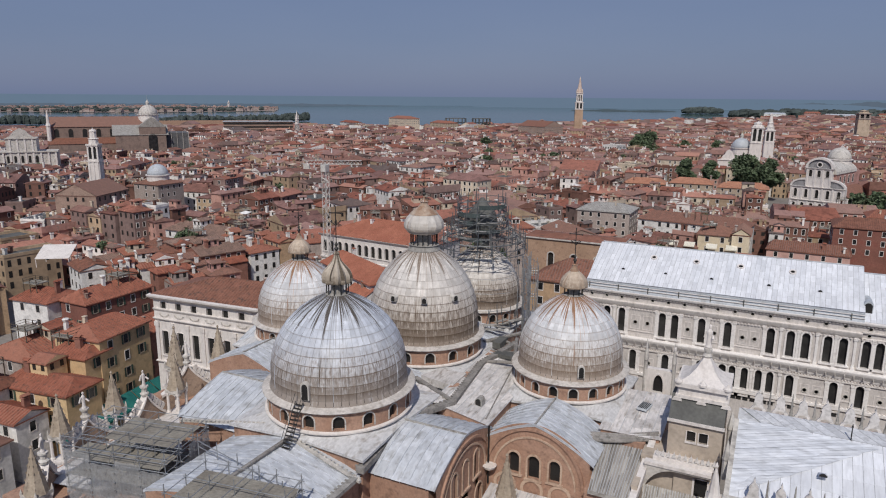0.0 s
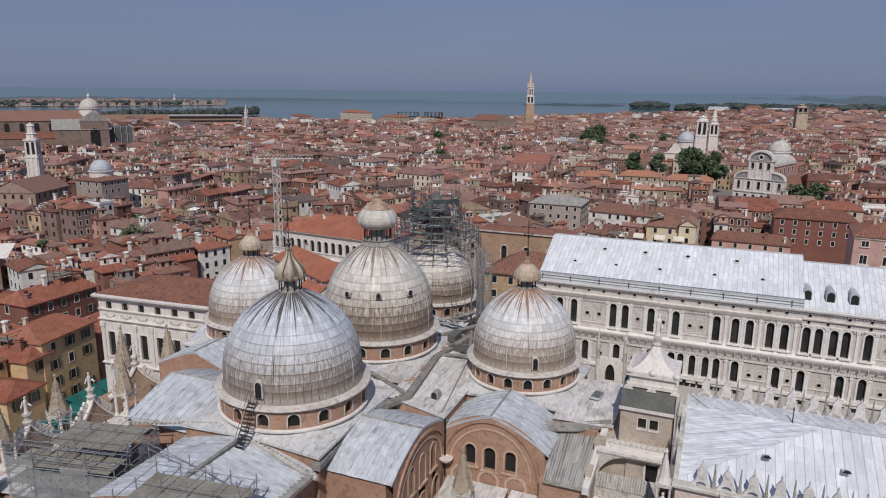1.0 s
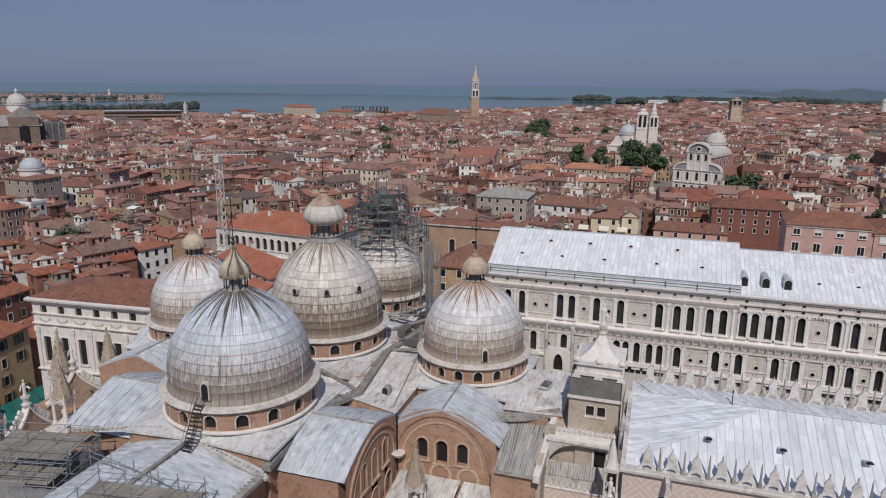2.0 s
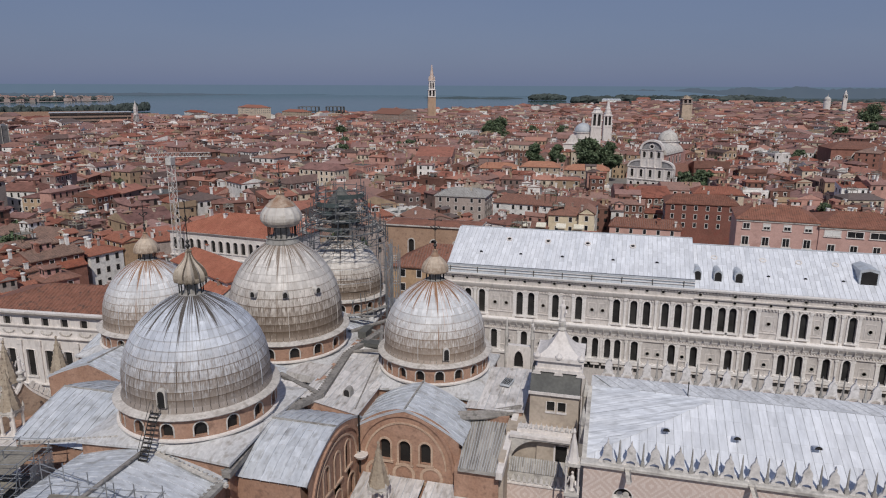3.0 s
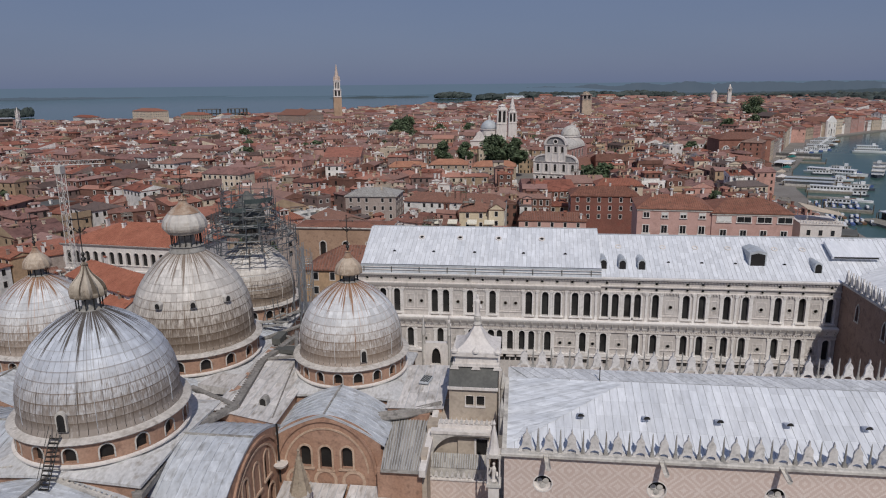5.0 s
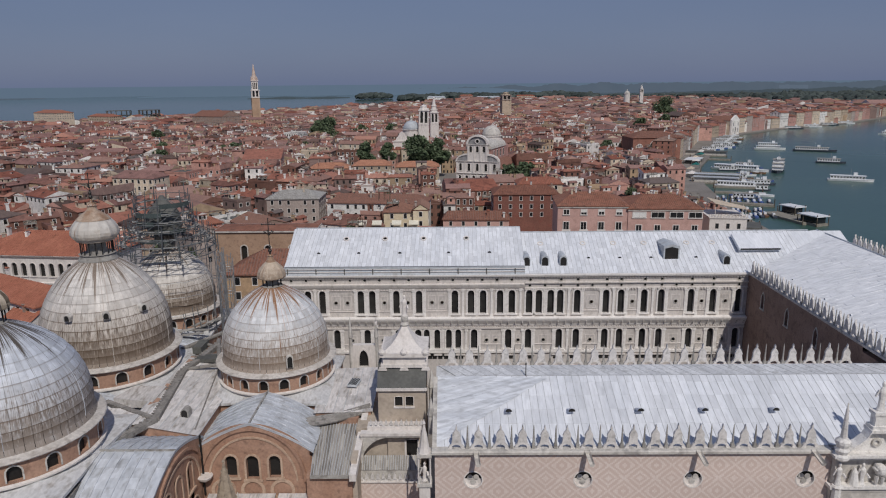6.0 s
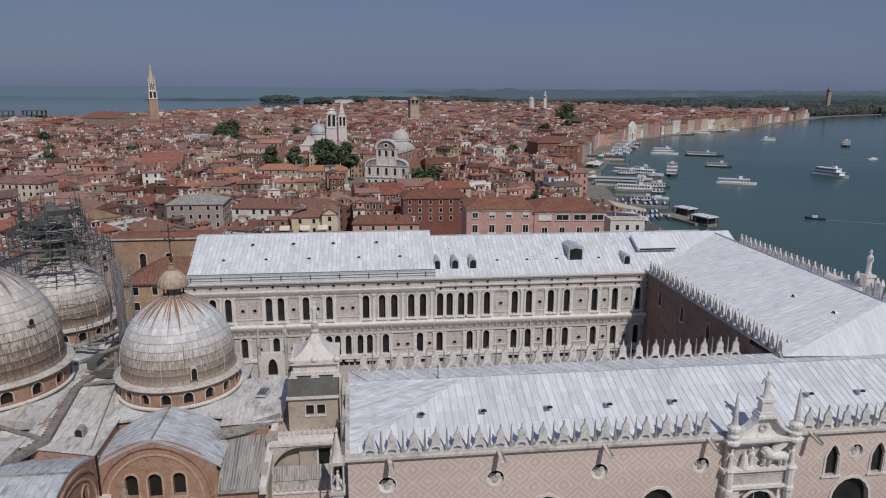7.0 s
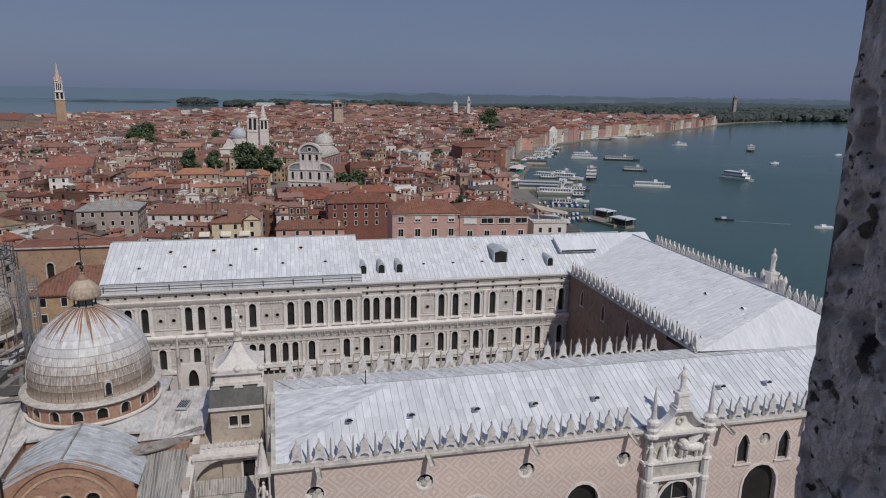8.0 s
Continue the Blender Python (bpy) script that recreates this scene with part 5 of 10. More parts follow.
barrel("x", 60.0, 7.0, -26.8, -36.5, 25.5, 23.2, 8, 0.8, 0.35)
barrel("x", 60.0, 7.2, -60.5, -49.0, 26.0, 23.6, 8, 0.0, 0.9)
barrel("y", -43.0, 8.2, 40.0, 53.0, 25.3, 23.4, 8, 0.0, 0.85)
barrel("y", -21.3, 6.3, 65.9, 73.6, 25.25, 22.2, 8, 0.8, 0.6)
barrel("y", -43.0, 7.2, 66.5, 75.0, 25.6, 23.8, 8)
barrel("x", 80.7, 6.8, -71.5, -57, 25.6, 23.2, 8, 0.0, 0.9)
barrel("y", -64.0, 6.4, 67.5, 75.5, 25.4, 23.0, 8, 0.0, 0.9)
barrel("y", -43.2, 6.6, 87.5, 96.5, 25.3, 23.2, 8)
# square bases with sloping corner roofs
for x, y, z, h in ((-42.63, 60, 26.05, 8.3), (-43, 81, 25.65, 8.3), (-22, 81.37, 24.45, 7.1), (-64, 80.63, 24.45, 7.1), (-43.4, 102, 24.45, 7.1)):
    b = MB()
    b.box(-h, h, -h, h, 8, z - 1.15)
    b.ob("dome_base", M_BRICK, bas, at=T(x, y, 0))
    n = 32
    for q in range(4):
        b = MB()
        c = [(h + 0.35) * s for s in ((1, 1), (-1, 1), (-1, -1), (1, -1))[q]]
        a0 = math.pi / 2 * q
        rad = h * 0.93
        arc = [(rad * math.cos(a0 + math.pi / 2 * i / 8), rad * math.sin(a0 + math.pi / 2 * i / 8), z) for i in range(9)]
        tip = (c[0], c[1], z - 1.0)
        e0 = (tip[0], arc[0][1], z - 0.5) if q % 2 == 0 else (arc[0][0], tip[1], z - 0.5)
        e1 = (arc[-1][0], tip[1], z - 0.5) if q % 2 == 0 else (tip[0], arc[-1][1], z - 0.5)
        vs = arc + [e0, tip, e1] + [(p[0], p[1], p[2] - 0.28) for p in (e0, tip, e1)]
        fs = [(9, i + 1, i)[::-1] for i in range(4)] + [(9, 10, 4)] + [(10, 11, 4)] + [(11, i + 1, i)[::-1] for i in range(4, 8)] + [(12, 13, 10, 9), (13, 14, 11, 10)]
        b.add(vs, fs)
        b.ob("corner_roof", M_LEADP, bas, at=T(x, y, 0))
# sloping lead decks in the corners of the cross
for x0, x1, y0, y1, z00, z10, z11, z01, cols in ((-34.2, -27.2, 66.6, 84.5, 25.0, 23.6, 23.9, 25.3, 7), (-58, -50, 66.4, 75, 23.6, 24.2, 24.2, 23.4, 8), (-15.6, -9.2, 72.4, 83, 23.2, 23.4, 24.2, 24.0, 6)):
    b = MB()
    zz = (z00, z10, z11, z01)
    b.add([(x0, y0, 1.2), (x1, y0, 1.2), (x1, y1, 1.2), (x0, y1, 1.2), (x0, y0, z00), (x1, y0, z10), (x1, y1, z11), (x0, y1, z01)], [(4, 5, 6, 7), (0, 1, 5, 4), (1, 2, 6, 5), (2, 3, 7, 6), (3, 0, 4, 7)])
    b.ob("bay_wall", M_BRICK, bas)
    roof_slope(bas, (x0 - 0.2, y0 - 0.2, z00), (x1 + 0.2, y0 - 0.2, z10), (x0 - 0.2, y1, z01), (x1 + 0.2, y1, z11), cols, 5, M_LEADS, seed=int(y1), limit=60)


def rail(p, q, w, h, mat_, name, label=""):
    """A straight gutter wall or walkway with small notches along its edge."""
    p, q = Vector(p), Vector(q)
    d = (q - p).normalized()
    s = Vector((-d.y, d.x, 0)).normalized() * w / 2
    L_ = (q - p).length
    b = MB()
    u = Vector((0, 0, h))
    b.add([p - s, p + s, q + s, q - s, p - s + u, p + s + u, q + s + u, q - s + u], [(4, 5, 6, 7), (0, 1, 5, 4), (1, 2, 6, 5), (2, 3, 7, 6), (3, 0, 4, 7)])
    k = 0 if name == "walkway" else int(L_ / 0.55)
    for i in range(k):
        c = p + d * (i + 0.5) * L_ / k + s * 1.1 + u * 0.9
        b.box(-0.14, 0.14, -0.1, 0.1, 0, 0.12, 0, Matrix.Translation(c))
    return b.ob(name, mat_, bas, label)


M_GUT = mat("gutter_lead", (0.22, 0.205, 0.19), (0.31, 0.29, 0.27), 0.8, 0.8, 4.0, bump=0.3, c=(0.15, 0.14, 0.13))
rail((-34.2, 51.0, 23.8), (-34.8, 62.4, 24.4), 0.9, 0.6, M_GUT, "gutter_wall", "dark lead gutter wall with notched edge")
rail((-34.8, 62.4, 24.4), (-32.1, 67.8, 24.5), 0.8, 0.6, M_GUT, "gutter_wall")
rail((-32.1, 67.8, 24.5), (-39.1, 71.3, 24.9), 0.6, 0.5, M_GUT, "gutter_wall")
rail((-32.1, 67.8, 24.5), (-33.5, 79.7, 24.8), 0.8, 0.6, M_GUT, "gutter_wall")
rail((-33.5, 79.7, 24.8), (-31.9, 88.6, 25.0), 0.7, 0.6, M_GUT, "gutter_wall")
# raised corner plates by the drums
for pts_ in (((-38.5, 71.8, 25.45), (-33.9, 71.5, 25.1), (-33.8, 75.3, 25.3), (-37.3, 74.6, 25.6)), ((-38.6, 69.2, 25.6), (-34.7, 63.9, 25.15), (-34.5, 68.4, 25.15), (-36.5, 69.2, 25.45))):
    b = MB()
    b.add(list(pts_) + [(p_[0], p_[1], 24.3) for p_ in pts_], [(0, 1, 2, 3), (4, 5, 1, 0), (5, 6, 2, 1), (6, 7, 3, 2), (7, 4, 0, 3)])
    b.ob("corner_plate", M_LEADS, bas, "pale raised lead plate")
b = MB()
b.tube((-27.7, 67.4, 23.85), (-29.9, 82.0, 24.5), 0.09, 5)
b.ob("deck_batten", M_GUT, bas)
b = MB()
pts_ = [(-0.45, 0), (0.45, 0)] + [(0.45 * math.cos(math.pi * i / 8), 0.75 + 0.45 * math.sin(math.pi * i / 8)) for i in range(9)]
b.prism(pts_, -0.5, 0.6, 0, T(-29.6, 70.0, 23.9))
o = b.ob("deck_hatch", M_LEADD, bas, "small arched lead hatch")
b = MB()
b.add([(-29.6 + x_ * 0.75, 69.48, 23.95 + z_ * 0.9) for x_, z_ in pts_], [tuple(range(len(pts_)))])
b.ob("opening", M_DARK, o)
# dark pipes, beams and walkways between the far domes
for p_, q_, rad_ in (((-36.4, 87.0, 25.3), (-32.6, 92.3, 25.6), 0.28), ((-33.6, 80.4, 25.2), (-29.4, 81.7, 25.3), 0.22), ((-32.4, 90.0, 25.4), (-29.8, 82.2, 25.3), 0.3), ((-35.0, 89.5, 25.2), (-30.8, 87.0, 25.5), 0.2), ((-34.4, 85.0, 25.0), (-30.0, 85.4, 25.2), 0.18)):
    b = MB()
    b.tube(p_, q_, rad_, 7)
    b.ob("roof_pipe", M_GUT, bas)
b = MB()
b.box(-33.2, -30.2, 83.0, 84.6, 25.0, 25.5)
b.box(-34.6, -33.4, 86.0, 89.0, 25.0, 25.9)
b.ob("service_box", M_DGREY, bas)
rail((-43.0, 41.0, 25.3), (-42.8, 51.0, 25.5), 0.4, 0.2, M_GUT, "walkway", "dark lead roof walkway")
rail((-42.4, 51.2, 25.2), (-33.4, 49.9, 23.6), 0.35, 0.25, M_STONED, "gutter_wall")
rail((-34.6, 66.5, 24.6), (-42.0, 69.5, 25.2), 0.6, 0.3, M_STONED, "gutter_wall")
rail((-34.4, 41.0, 23.3), (-34.1, 50.0, 23.6), 0.7, 0.4, M_LEADD, "gutter_wall")
rail((-47.2, 52.6, 25.3), (-58.0, 50.8, 24.0), 0.4, 0.3, M_STONED, "gutter_wall")

# south-facing and west-facing lunette walls
def lunette(f, c, half, crown, edge, zb, wins, flip=False):
    ops = wins
    zs = min(o[2] for o in ops) - 0.4
    b = MB()
    holed_wall(f, c - half, c + half, zb, edge - 0.6, [o for o in ops if o[3] < edge - 0.6], 0.5, b=b)
    n = 16
    high = [o for o in ops if o[3] >= edge - 0.6]
    # upper part: strips up to the curve
    xs = sorted({c - half + 2 * half * i / 24 for i in range(25)})
    for u, v in zip(xs, xs[1:]):
        zz = [edge + (crown - edge) * (max(0.0, math.cos((s - c) / half * math.pi / 2)) ** 0.8) - 0.12 for s in (u, v)]
        b.add([f(u, 0, edge - 0.6), f(v, 0, edge - 0.6), f(v, 0, max(zz[1], edge - 0.6)), f(u, 0, max(zz[0], edge - 0.6))], [(0, 1, 2, 3)])
    b.ob("lunette_wall", M_BRICK, bas, "brown brick lunette wall")
    for k, (rr_, w, pr) in enumerate(((0.93, 0.28, 0.22), (0.78, 0.22, 0.12))):
        t = MB()
        pts = [(c + half * rr_ * math.cos(math.pi * i / 20), edge - 3.6 + (crown - edge + 3.4) * rr_ * math.sin(math.pi * i / 20)) for i in range(21)]
        for (u, h), (v, g) in zip(pts, pts[1:]):
            def inn(s, z):
                return s + (c - s) * w / half, z - w * 0.9
            (u2, h2), (v2, g2) = inn(u, h), inn(v, g)
            t.add([f(u, -pr, h), f(v, -pr, g), f(v2, -pr, g2), f(u2, -pr, h2), f(u, 0.02, h), f(v, 0.02, g), f(v2, 0.02, g2), f(u2, 0.02, h2)], [(0, 1, 2, 3), (4, 5, 1, 0), (3, 2, 6, 7)])
        t.weld().ob("arch_band", M_BRICKL if k else M_BRICK, bas)
    for o in ops:
        window_in(bas, f, o, 0.5, 0.22, 0.1, M_BRICKL, M_DARK)


M_BRICKL = mat("light_brown_stone", (0.47, 0.33, 0.24), (0.55, 0.41, 0.31), 0.9, 0.4, 5, c=(0.38, 0.26, 0.19))
fw = lambda s, d, z: (s, 65.95 + d, z)
lunette(fw, -21.3, 6.2, 25.4, 22.2, 10, [(-23.6, 1.25, 18.9, 21.5, 0.62), (-21.3, 1.35, 18.7, 21.5, 0.67), (-18.9, 1.25, 18.9, 21.5, 0.62)])
fs_ = lambda s, d, z: (-26.85 - d, s, z)
lunette(fs_, 60.0, 6.9, 25.4, 23.2, 10, [(57.2, 1.3, 19.4, 22.4, 0.65), (60.0, 1.4, 19.2, 22.5, 0.7), (62.8, 1.3, 19.4, 22.4, 0.65), (56.4, 1.8, 15.0, 18.0, 0.9), (60.0, 1.8, 15.0, 18.0, 0.9), (63.6, 1.8, 15.0, 18.0, 0.9)])
for x in (-24.6, -21.4, -18.2):
    ring_disc(fw, x, 17.4, 1.0, 1.35, 0.15, 18).ob("blind_arch", M_BRICKL, bas)
b = MB()
b.box(-26.9, -10.4, 58, 65.9, 8, 15.6)
b.ob("terrace_wall", M_BRICK, bas)
roof_slope(bas, (-26.2, 59.0, 15.7), (-19.0, 59.0, 15.7), (-26.2, 65.8, 17.0), (-19.0, 65.8, 17.0), 8, 2, M_LEADS, seed=31, limit=40)
roof_slope(bas, (-18.6, 59.0, 15.7), (-11.0, 59.0, 15.7), (-18.6, 65.8, 17.0), (-11.0, 65.8, 17.0), 8, 2, M_LEADS, seed=32, limit=40)
# downpipe and white basin at the inner corner
b = MB()
b.tube((-26.6, 65.7, 24), (-26.6, 65.7, 17), 0.12)
b.ob("downpipe", M_DARK, bas)
b = MB()
b.lathe([(0.15, 18.8), (0.7, 19.2), (0.85, 19.5), (0.8, 19.55), (0.2, 19.5)], 14)
b.ob("basin", M_STONE, bas, "white stone basin", T(-26.3, 65.3, 0))


# ---------------------------------------------------------------- gothic tabernacles
def tabernacle_meshes():
    base = MB()
    base.box(-1.0, 1.0, -1.0, 1.0, -1.2, 0.0)
    base.box(-1.15, 1.15, -1.15, 1.15, 0.0, 0.25)
    post = MB()
    post.lathe([(0.3, 0.25), (0.3, 0.45), (0.2, 0.6), (0.18, 2.8), (0.3, 3.1), (0.32, 3.3)], 8)
    can = MB()
    can.box(-1.1, 1.1, -1.1, 1.1, 3.3, 3.75)
    for q in range(4):
        can.prism([(-0.7, 3.2), (0.7, 3.2), (0.5, 2.85), (0.25, 3.08), (0, 3.14), (-0.25, 3.08), (-0.5, 2.85)], -1.05, -0.9, 0, pose(0, 0, 0, 0, 0, 90 * q))
        can.lathe([(0.16, 3.7), (0.13, 4.0), (0.02, 4.4)], 6, 0, T(*((1, 1), (-1, 1), (-1, -1), (1, -1))[q], 0))
    sp = MB()
    sp.lathe([(1.3, 3.72), (1.22, 3.95), (0.92, 5.1), (0.55, 6.6), (0.22, 8.1), (0.08, 8.7), (0.2, 8.85), (0.05, 9.1)], 8)
    for i in range(8):
        a = math.pi * i / 4
        for k in range(5):
            r, z = 1.08 - 0.19 * k, 4.5 + 0.8 * k
            sp.box(-0.05, 0.05, -0.05, 0.05, -0.08, 0.1, 0, T(r * math.cos(a), r * math.sin(a), z))
    return [("base", base, M_STONE), ("post", post, M_STONE), ("canopy", can, M_STONED), ("spire", sp, M_SPIRE)]


TAB = [(n, b_.mesh(n, m_), m_) for n, b_, m_ in tabernacle_meshes()]
bfig = MB()
figure(bfig, Matrix.Identity(4), 2.2, 3)
ME_FIG = bfig.mesh("statue", M_STONE)


def tabernacle(x, y, z, s=1.0, rz=0):
    t = thing("tabernacle", "gothic stone tabernacle with a tall tan spire", "pinnacle", T(x, y, z, rz) @ Matrix.Scale(s, 4), "roof tabernacles")
    for n, me, m_ in TAB:
        if n == "post":
            for px in (-0.85, 0.85):
                for py in (-0.85, 0.85):
                    link("post", me, t, T(px, py, 0))
        else:
            link(n, me, t)
    link("carving", ME_FIG, t, T(0, 0, 0.25))
    return t


for x, y, z, s in ((-72.5, 71.5, 18.2, 0.95), (-76.5, 67.0, 17.6, 1.08), (-70.0, 61.0, 18.0, 0.95), (-72.8, 53.6, 17.8, 0.92), (-73.0, 46.4, 17.6, 0.92), (-63.5, 37.2, 17.6, 0.95), (-22.6, 61.0, 15.6, 0.92)):
    tabernacle(x, y, z, s, 8)


M_FIELD = mat("brown_gable_stone", (0.30, 0.215, 0.165), (0.38, 0.28, 0.215), 0.9, 0.5, 4, c=(0.22, 0.16, 0.125))


def ogee(x, y, z, w, h, rz, seed):
    """A curved stone gable with leaf crockets and a statue pedestal on its point."""
    g = thing("ogee_gable", "carved white stone ogee gable with leaf crockets", "gable", T(x, y, z, rz), "ogee gables")
    n = 14
    pts = []
    for i in range(n + 1):
        u = i / n
        pts.append((-w / 2 + w / 2 * (u ** 0.75), h * (0.62 * math.sin(u * math.pi / 2) + 0.38 * u ** 4)))
    full = pts + [(-a, c) for a, c in reversed(pts[:-1])]
    b = MB()
    b.prism([(-w / 2, -3.0), (w / 2, -3.0)] + list(reversed(full)), -0.3, 0.3)
    b.ob("field", M_FIELD, g, "brown gable field")
    b = MB()
    for (u, v), (u2, v2) in zip(full, full[1:]):
        b.add([(u, -0.5, v), (u2, -0.5, v2), (u2, 0.5, v2), (u, 0.5, v), (u, -0.5, v + 0.4), (u2, -0.5, v2 + 0.4), (u2, 0.5, v2 + 0.4), (u, 0.5, v + 0.4)], [(4, 5, 6, 7), (0, 1, 5, 4), (3, 7, 6, 2)])
    b.weld().ob("coping", M_STONE, g)
    for i in range(2, len(full) - 2, 2):
        u, v = full[i]
        if abs(u) < 0.5:
            continue
        b = MB()
        k = math.copysign(1, u)
        b.prism([(0, 0), (0.35 * k, 0.15), (0.6 * k, 0.6), (0.35 * k, 0.95), (0.1 * k, 0.7), (-0.1 * k, 0.3)][::int(k)], -0.18, 0.18)
        b.ob("crocket", M_STONE, g, at=T(u, 0, v + 0.35))
    b = MB()
    b.lathe([(0.5, h + 0.2), (0.6, h + 0.5), (0.35, h + 0.7), (0.35, h + 1.2), (0.55, h + 1.3), (0.55, h + 1.5)], 8)
    b.ob("pedestal", M_STONED, g)
    link("carving", ME_FIG, g, T(0, 0, h + 1.5))


ogee(-73.5, 50.0, 17.8, 6.6, 3.2, 90, 1)
ogee(-71.8, 57.4, 17.8, 6.2, 3.6, 90, 2)
ogee(-73.2, 66.0, 18.4, 7.5, 4.0, 60, 3)
ogee(-68.0, 41.0, 17.6, 7.0, 3.4, 130, 4)
b = MB()
b.box(-72, -50, 38.5, 90, 1.2, 17.6)
b.box(-78.5, -72, 64, 70.5, 1.2, 17.6)
b.box(-55, -30, 36.5, 42, 8, 17.6)
b.ob("terrace_wall", M_BRICK, bas, "brown brick lower walls")
roof_slope(bas, (-71.5, 68, 17.7), (-71.5, 42, 17.7), (-60.5, 68, 19.2), (-60.5, 42, 19.2), 16, 3, M_LEADS, seed=33, limit=60)


# ---------------------------------------------------------------- scaffolds
ME_POLE = MB().lathe([(0.05, 0), (0.05, 1)], 6).mesh("pole", M_STEEL)
ME_BOARD = MB().box(0, 1, 0, 0.3, -0.05, 0).mesh("board", M_WOOD)


def pole(t, p, q, r=1.0):
    p, q = Vector(p), Vector(q)
    d = q - p
    link("pole", ME_POLE, t, Matrix.Translation(p) @ d.to_track_quat("Z", "Y").to_matrix().to_4x4() @ Matrix.Diagonal((r, r, d.length, 1)))


def scaffold_box(x0, x1, y0, y1, z0, z1, nx, ny, lifts, boards, rot=0):
    t = thing("scaffold", "grey steel tube scaffold with weathered board decks", "scaffold", T(x0, y0, 0, rot))
    w, l = x1 - x0, y1 - y0
    for i in range(nx + 1):
        for j in range(ny + 1):
            pole(t, (w * i / nx, l * j / ny, z0), (w * i / nx, l * j / ny, z1 + random.Random(i * 9 + j).uniform(0, 0.8)))
    for z in lifts:
        for i in range(nx + 1):
            pole(t, (w * i / nx, -0.3, z), (w * i / nx, l + 0.3, z))
            pole(t, (w * i / nx, -0.3, z + 1.0), (w * i / nx, l + 0.3, z + 1.0), 0.8)
        for j in range(ny + 1):
            pole(t, (-0.3, l * j / ny, z), (w + 0.3, l * j / ny, z))
            pole(t, (-0.3, l * j / ny, z + 1.0), (w + 0.3, l * j / ny, z + 1.0), 0.8)
    for i in range(nx):
        pole(t, (w * i / nx, 0, z0), (w * (i + 1) / nx, 0, z1), 0.8)
        pole(t, (w * i / nx, l, z0), (w * (i + 1) / nx, l, z1), 0.8)
    for j in range(ny):
        pole(t, (w, l * j / ny, z0), (w, l * (j + 1) / ny, z1), 0.8)
    for z in boards:
        k = int(l / 0.33)
        for i in range(k):
            link("board", ME_BOARD, t, T(0, l * i / k, z + 0.06) @ Matrix.Diagonal((w, 1, 1, 1)))
    return t


sc = scaffold_box(-63.2, -51.4, 40.4, 47.6, 17.6, 25.4, 4, 3, (19.6, 21.6, 23.4, 24.8), (21.5,), 12)
for i in range(15):
    link("board", ME_BOARD, sc, T(2.8, 2.2 + 0.33 * i, 24.9) @ Matrix.Diagonal((8.4, 1, 1, 1)))
for i in range(9):
    link("board", ME_BOARD, sc, T(0.0, 0.2 + 0.33 * i, 23.5) @ Matrix.Diagonal((11.0, 1, 1, 1)))
M_NETG = mat("grey_net", (0.36, 0.37, 0.38), (0.46, 0.47, 0.48), 0.9, 0.8, 5, bump=0, c=(0.30, 0.30, 0.31))
M_NETG.node_tree.nodes["Principled BSDF"].inputs["Alpha"].default_value = 0.5
for x0_, x1_, z0_, z1_ in ((-0.2, 3.0, 17.8, 24.4), (3.0, 6.0, 17.8, 23.3), (6.0, 9.0, 17.8, 23.9), (9.0, 11.9, 17.8, 23.3)):
    b = MB()
    n = 8
    for k in range(n + 1):
        u = x0_ + (x1_ - x0_) * k / n
        y_ = -0.2 + 0.1 * math.sin(k * 2.1 + x0_)
        b.v += [(u, y_, z0_), (u, y_ * 0.6, (z0_ + z1_) / 2), (u, -0.12, z1_ + 0.06 * math.sin(k * 1.7))]
    b.f = [f_ for k in range(n) for f_ in ((3 * k, 3 * k + 3, 3 * k + 4, 3 * k + 1), (3 * k + 1, 3 * k + 4, 3 * k + 5, 3 * k + 2))]
    b.k = [0] * len(b.f)
    b.ob("netting", M_NETG, sc, "sheer grey scaffold netting")
for y0_, y1_, z1_ in ((0.0, 3.6, 23.3), (3.6, 7.2, 24.6)):
    b = MB()
    b.add([(12.0, y0_, 17.8), (12.0, y1_, 17.8), (12.05, y1_, z1_), (12.05, y0_, z1_)], [(0, 1, 2, 3)])
    b.ob("netting", M_NETG, sc, "sheer grey scaffold netting")
scaffold_box(-45.0, -34.8, 37.0, 42.6, 23.2, 26.6, 4, 2, (25.4,), (25.5,), 8)
t = thing("scaffold_rail", "thin steel tube guard rail along the roof edge", "scaffold")
pts = [(-51.0, 46.6, 24.2), (-47.6, 45.8, 24.3), (-44.2, 45.0, 24.4), (-40.8, 44.2, 24.4), (-37.4, 43.4, 24.2)]
for p, q in zip(pts, pts[1:]):
    for h in (0.5, 1.1):
        pole(t, (p[0], p[1], p[2] + h), (q[0], q[1], q[2] + h))
for p in pts:
    pole(t, (p[0], p[1], p[2] - 1.2), (p[0], p[1], p[2] + 2.0))
# round scaffold of the far dome
t = thing("scaffold", "dense steel tube scaffold round a dome with a boarded crown", "scaffold", T(-43.4, 102.0, 0))
M_NET = mat("grey_green_net", (0.055, 0.07, 0.07), (0.08, 0.10, 0.10), 0.9, 0.5, 4)
rs = random.Random(4)
ME_POLED = MB().lathe([(0.065, 0), (0.065, 1)], 6).mesh("pole", mat("dark_scaffold_steel", (0.11, 0.118, 0.125), (0.16, 0.168, 0.175), 0.55, 0.5, 3, metal=0.3, bump=0))
ME_BOARDD = MB().box(0, 1, 0, 0.3, -0.05, 0).mesh("board", M_LEADD)


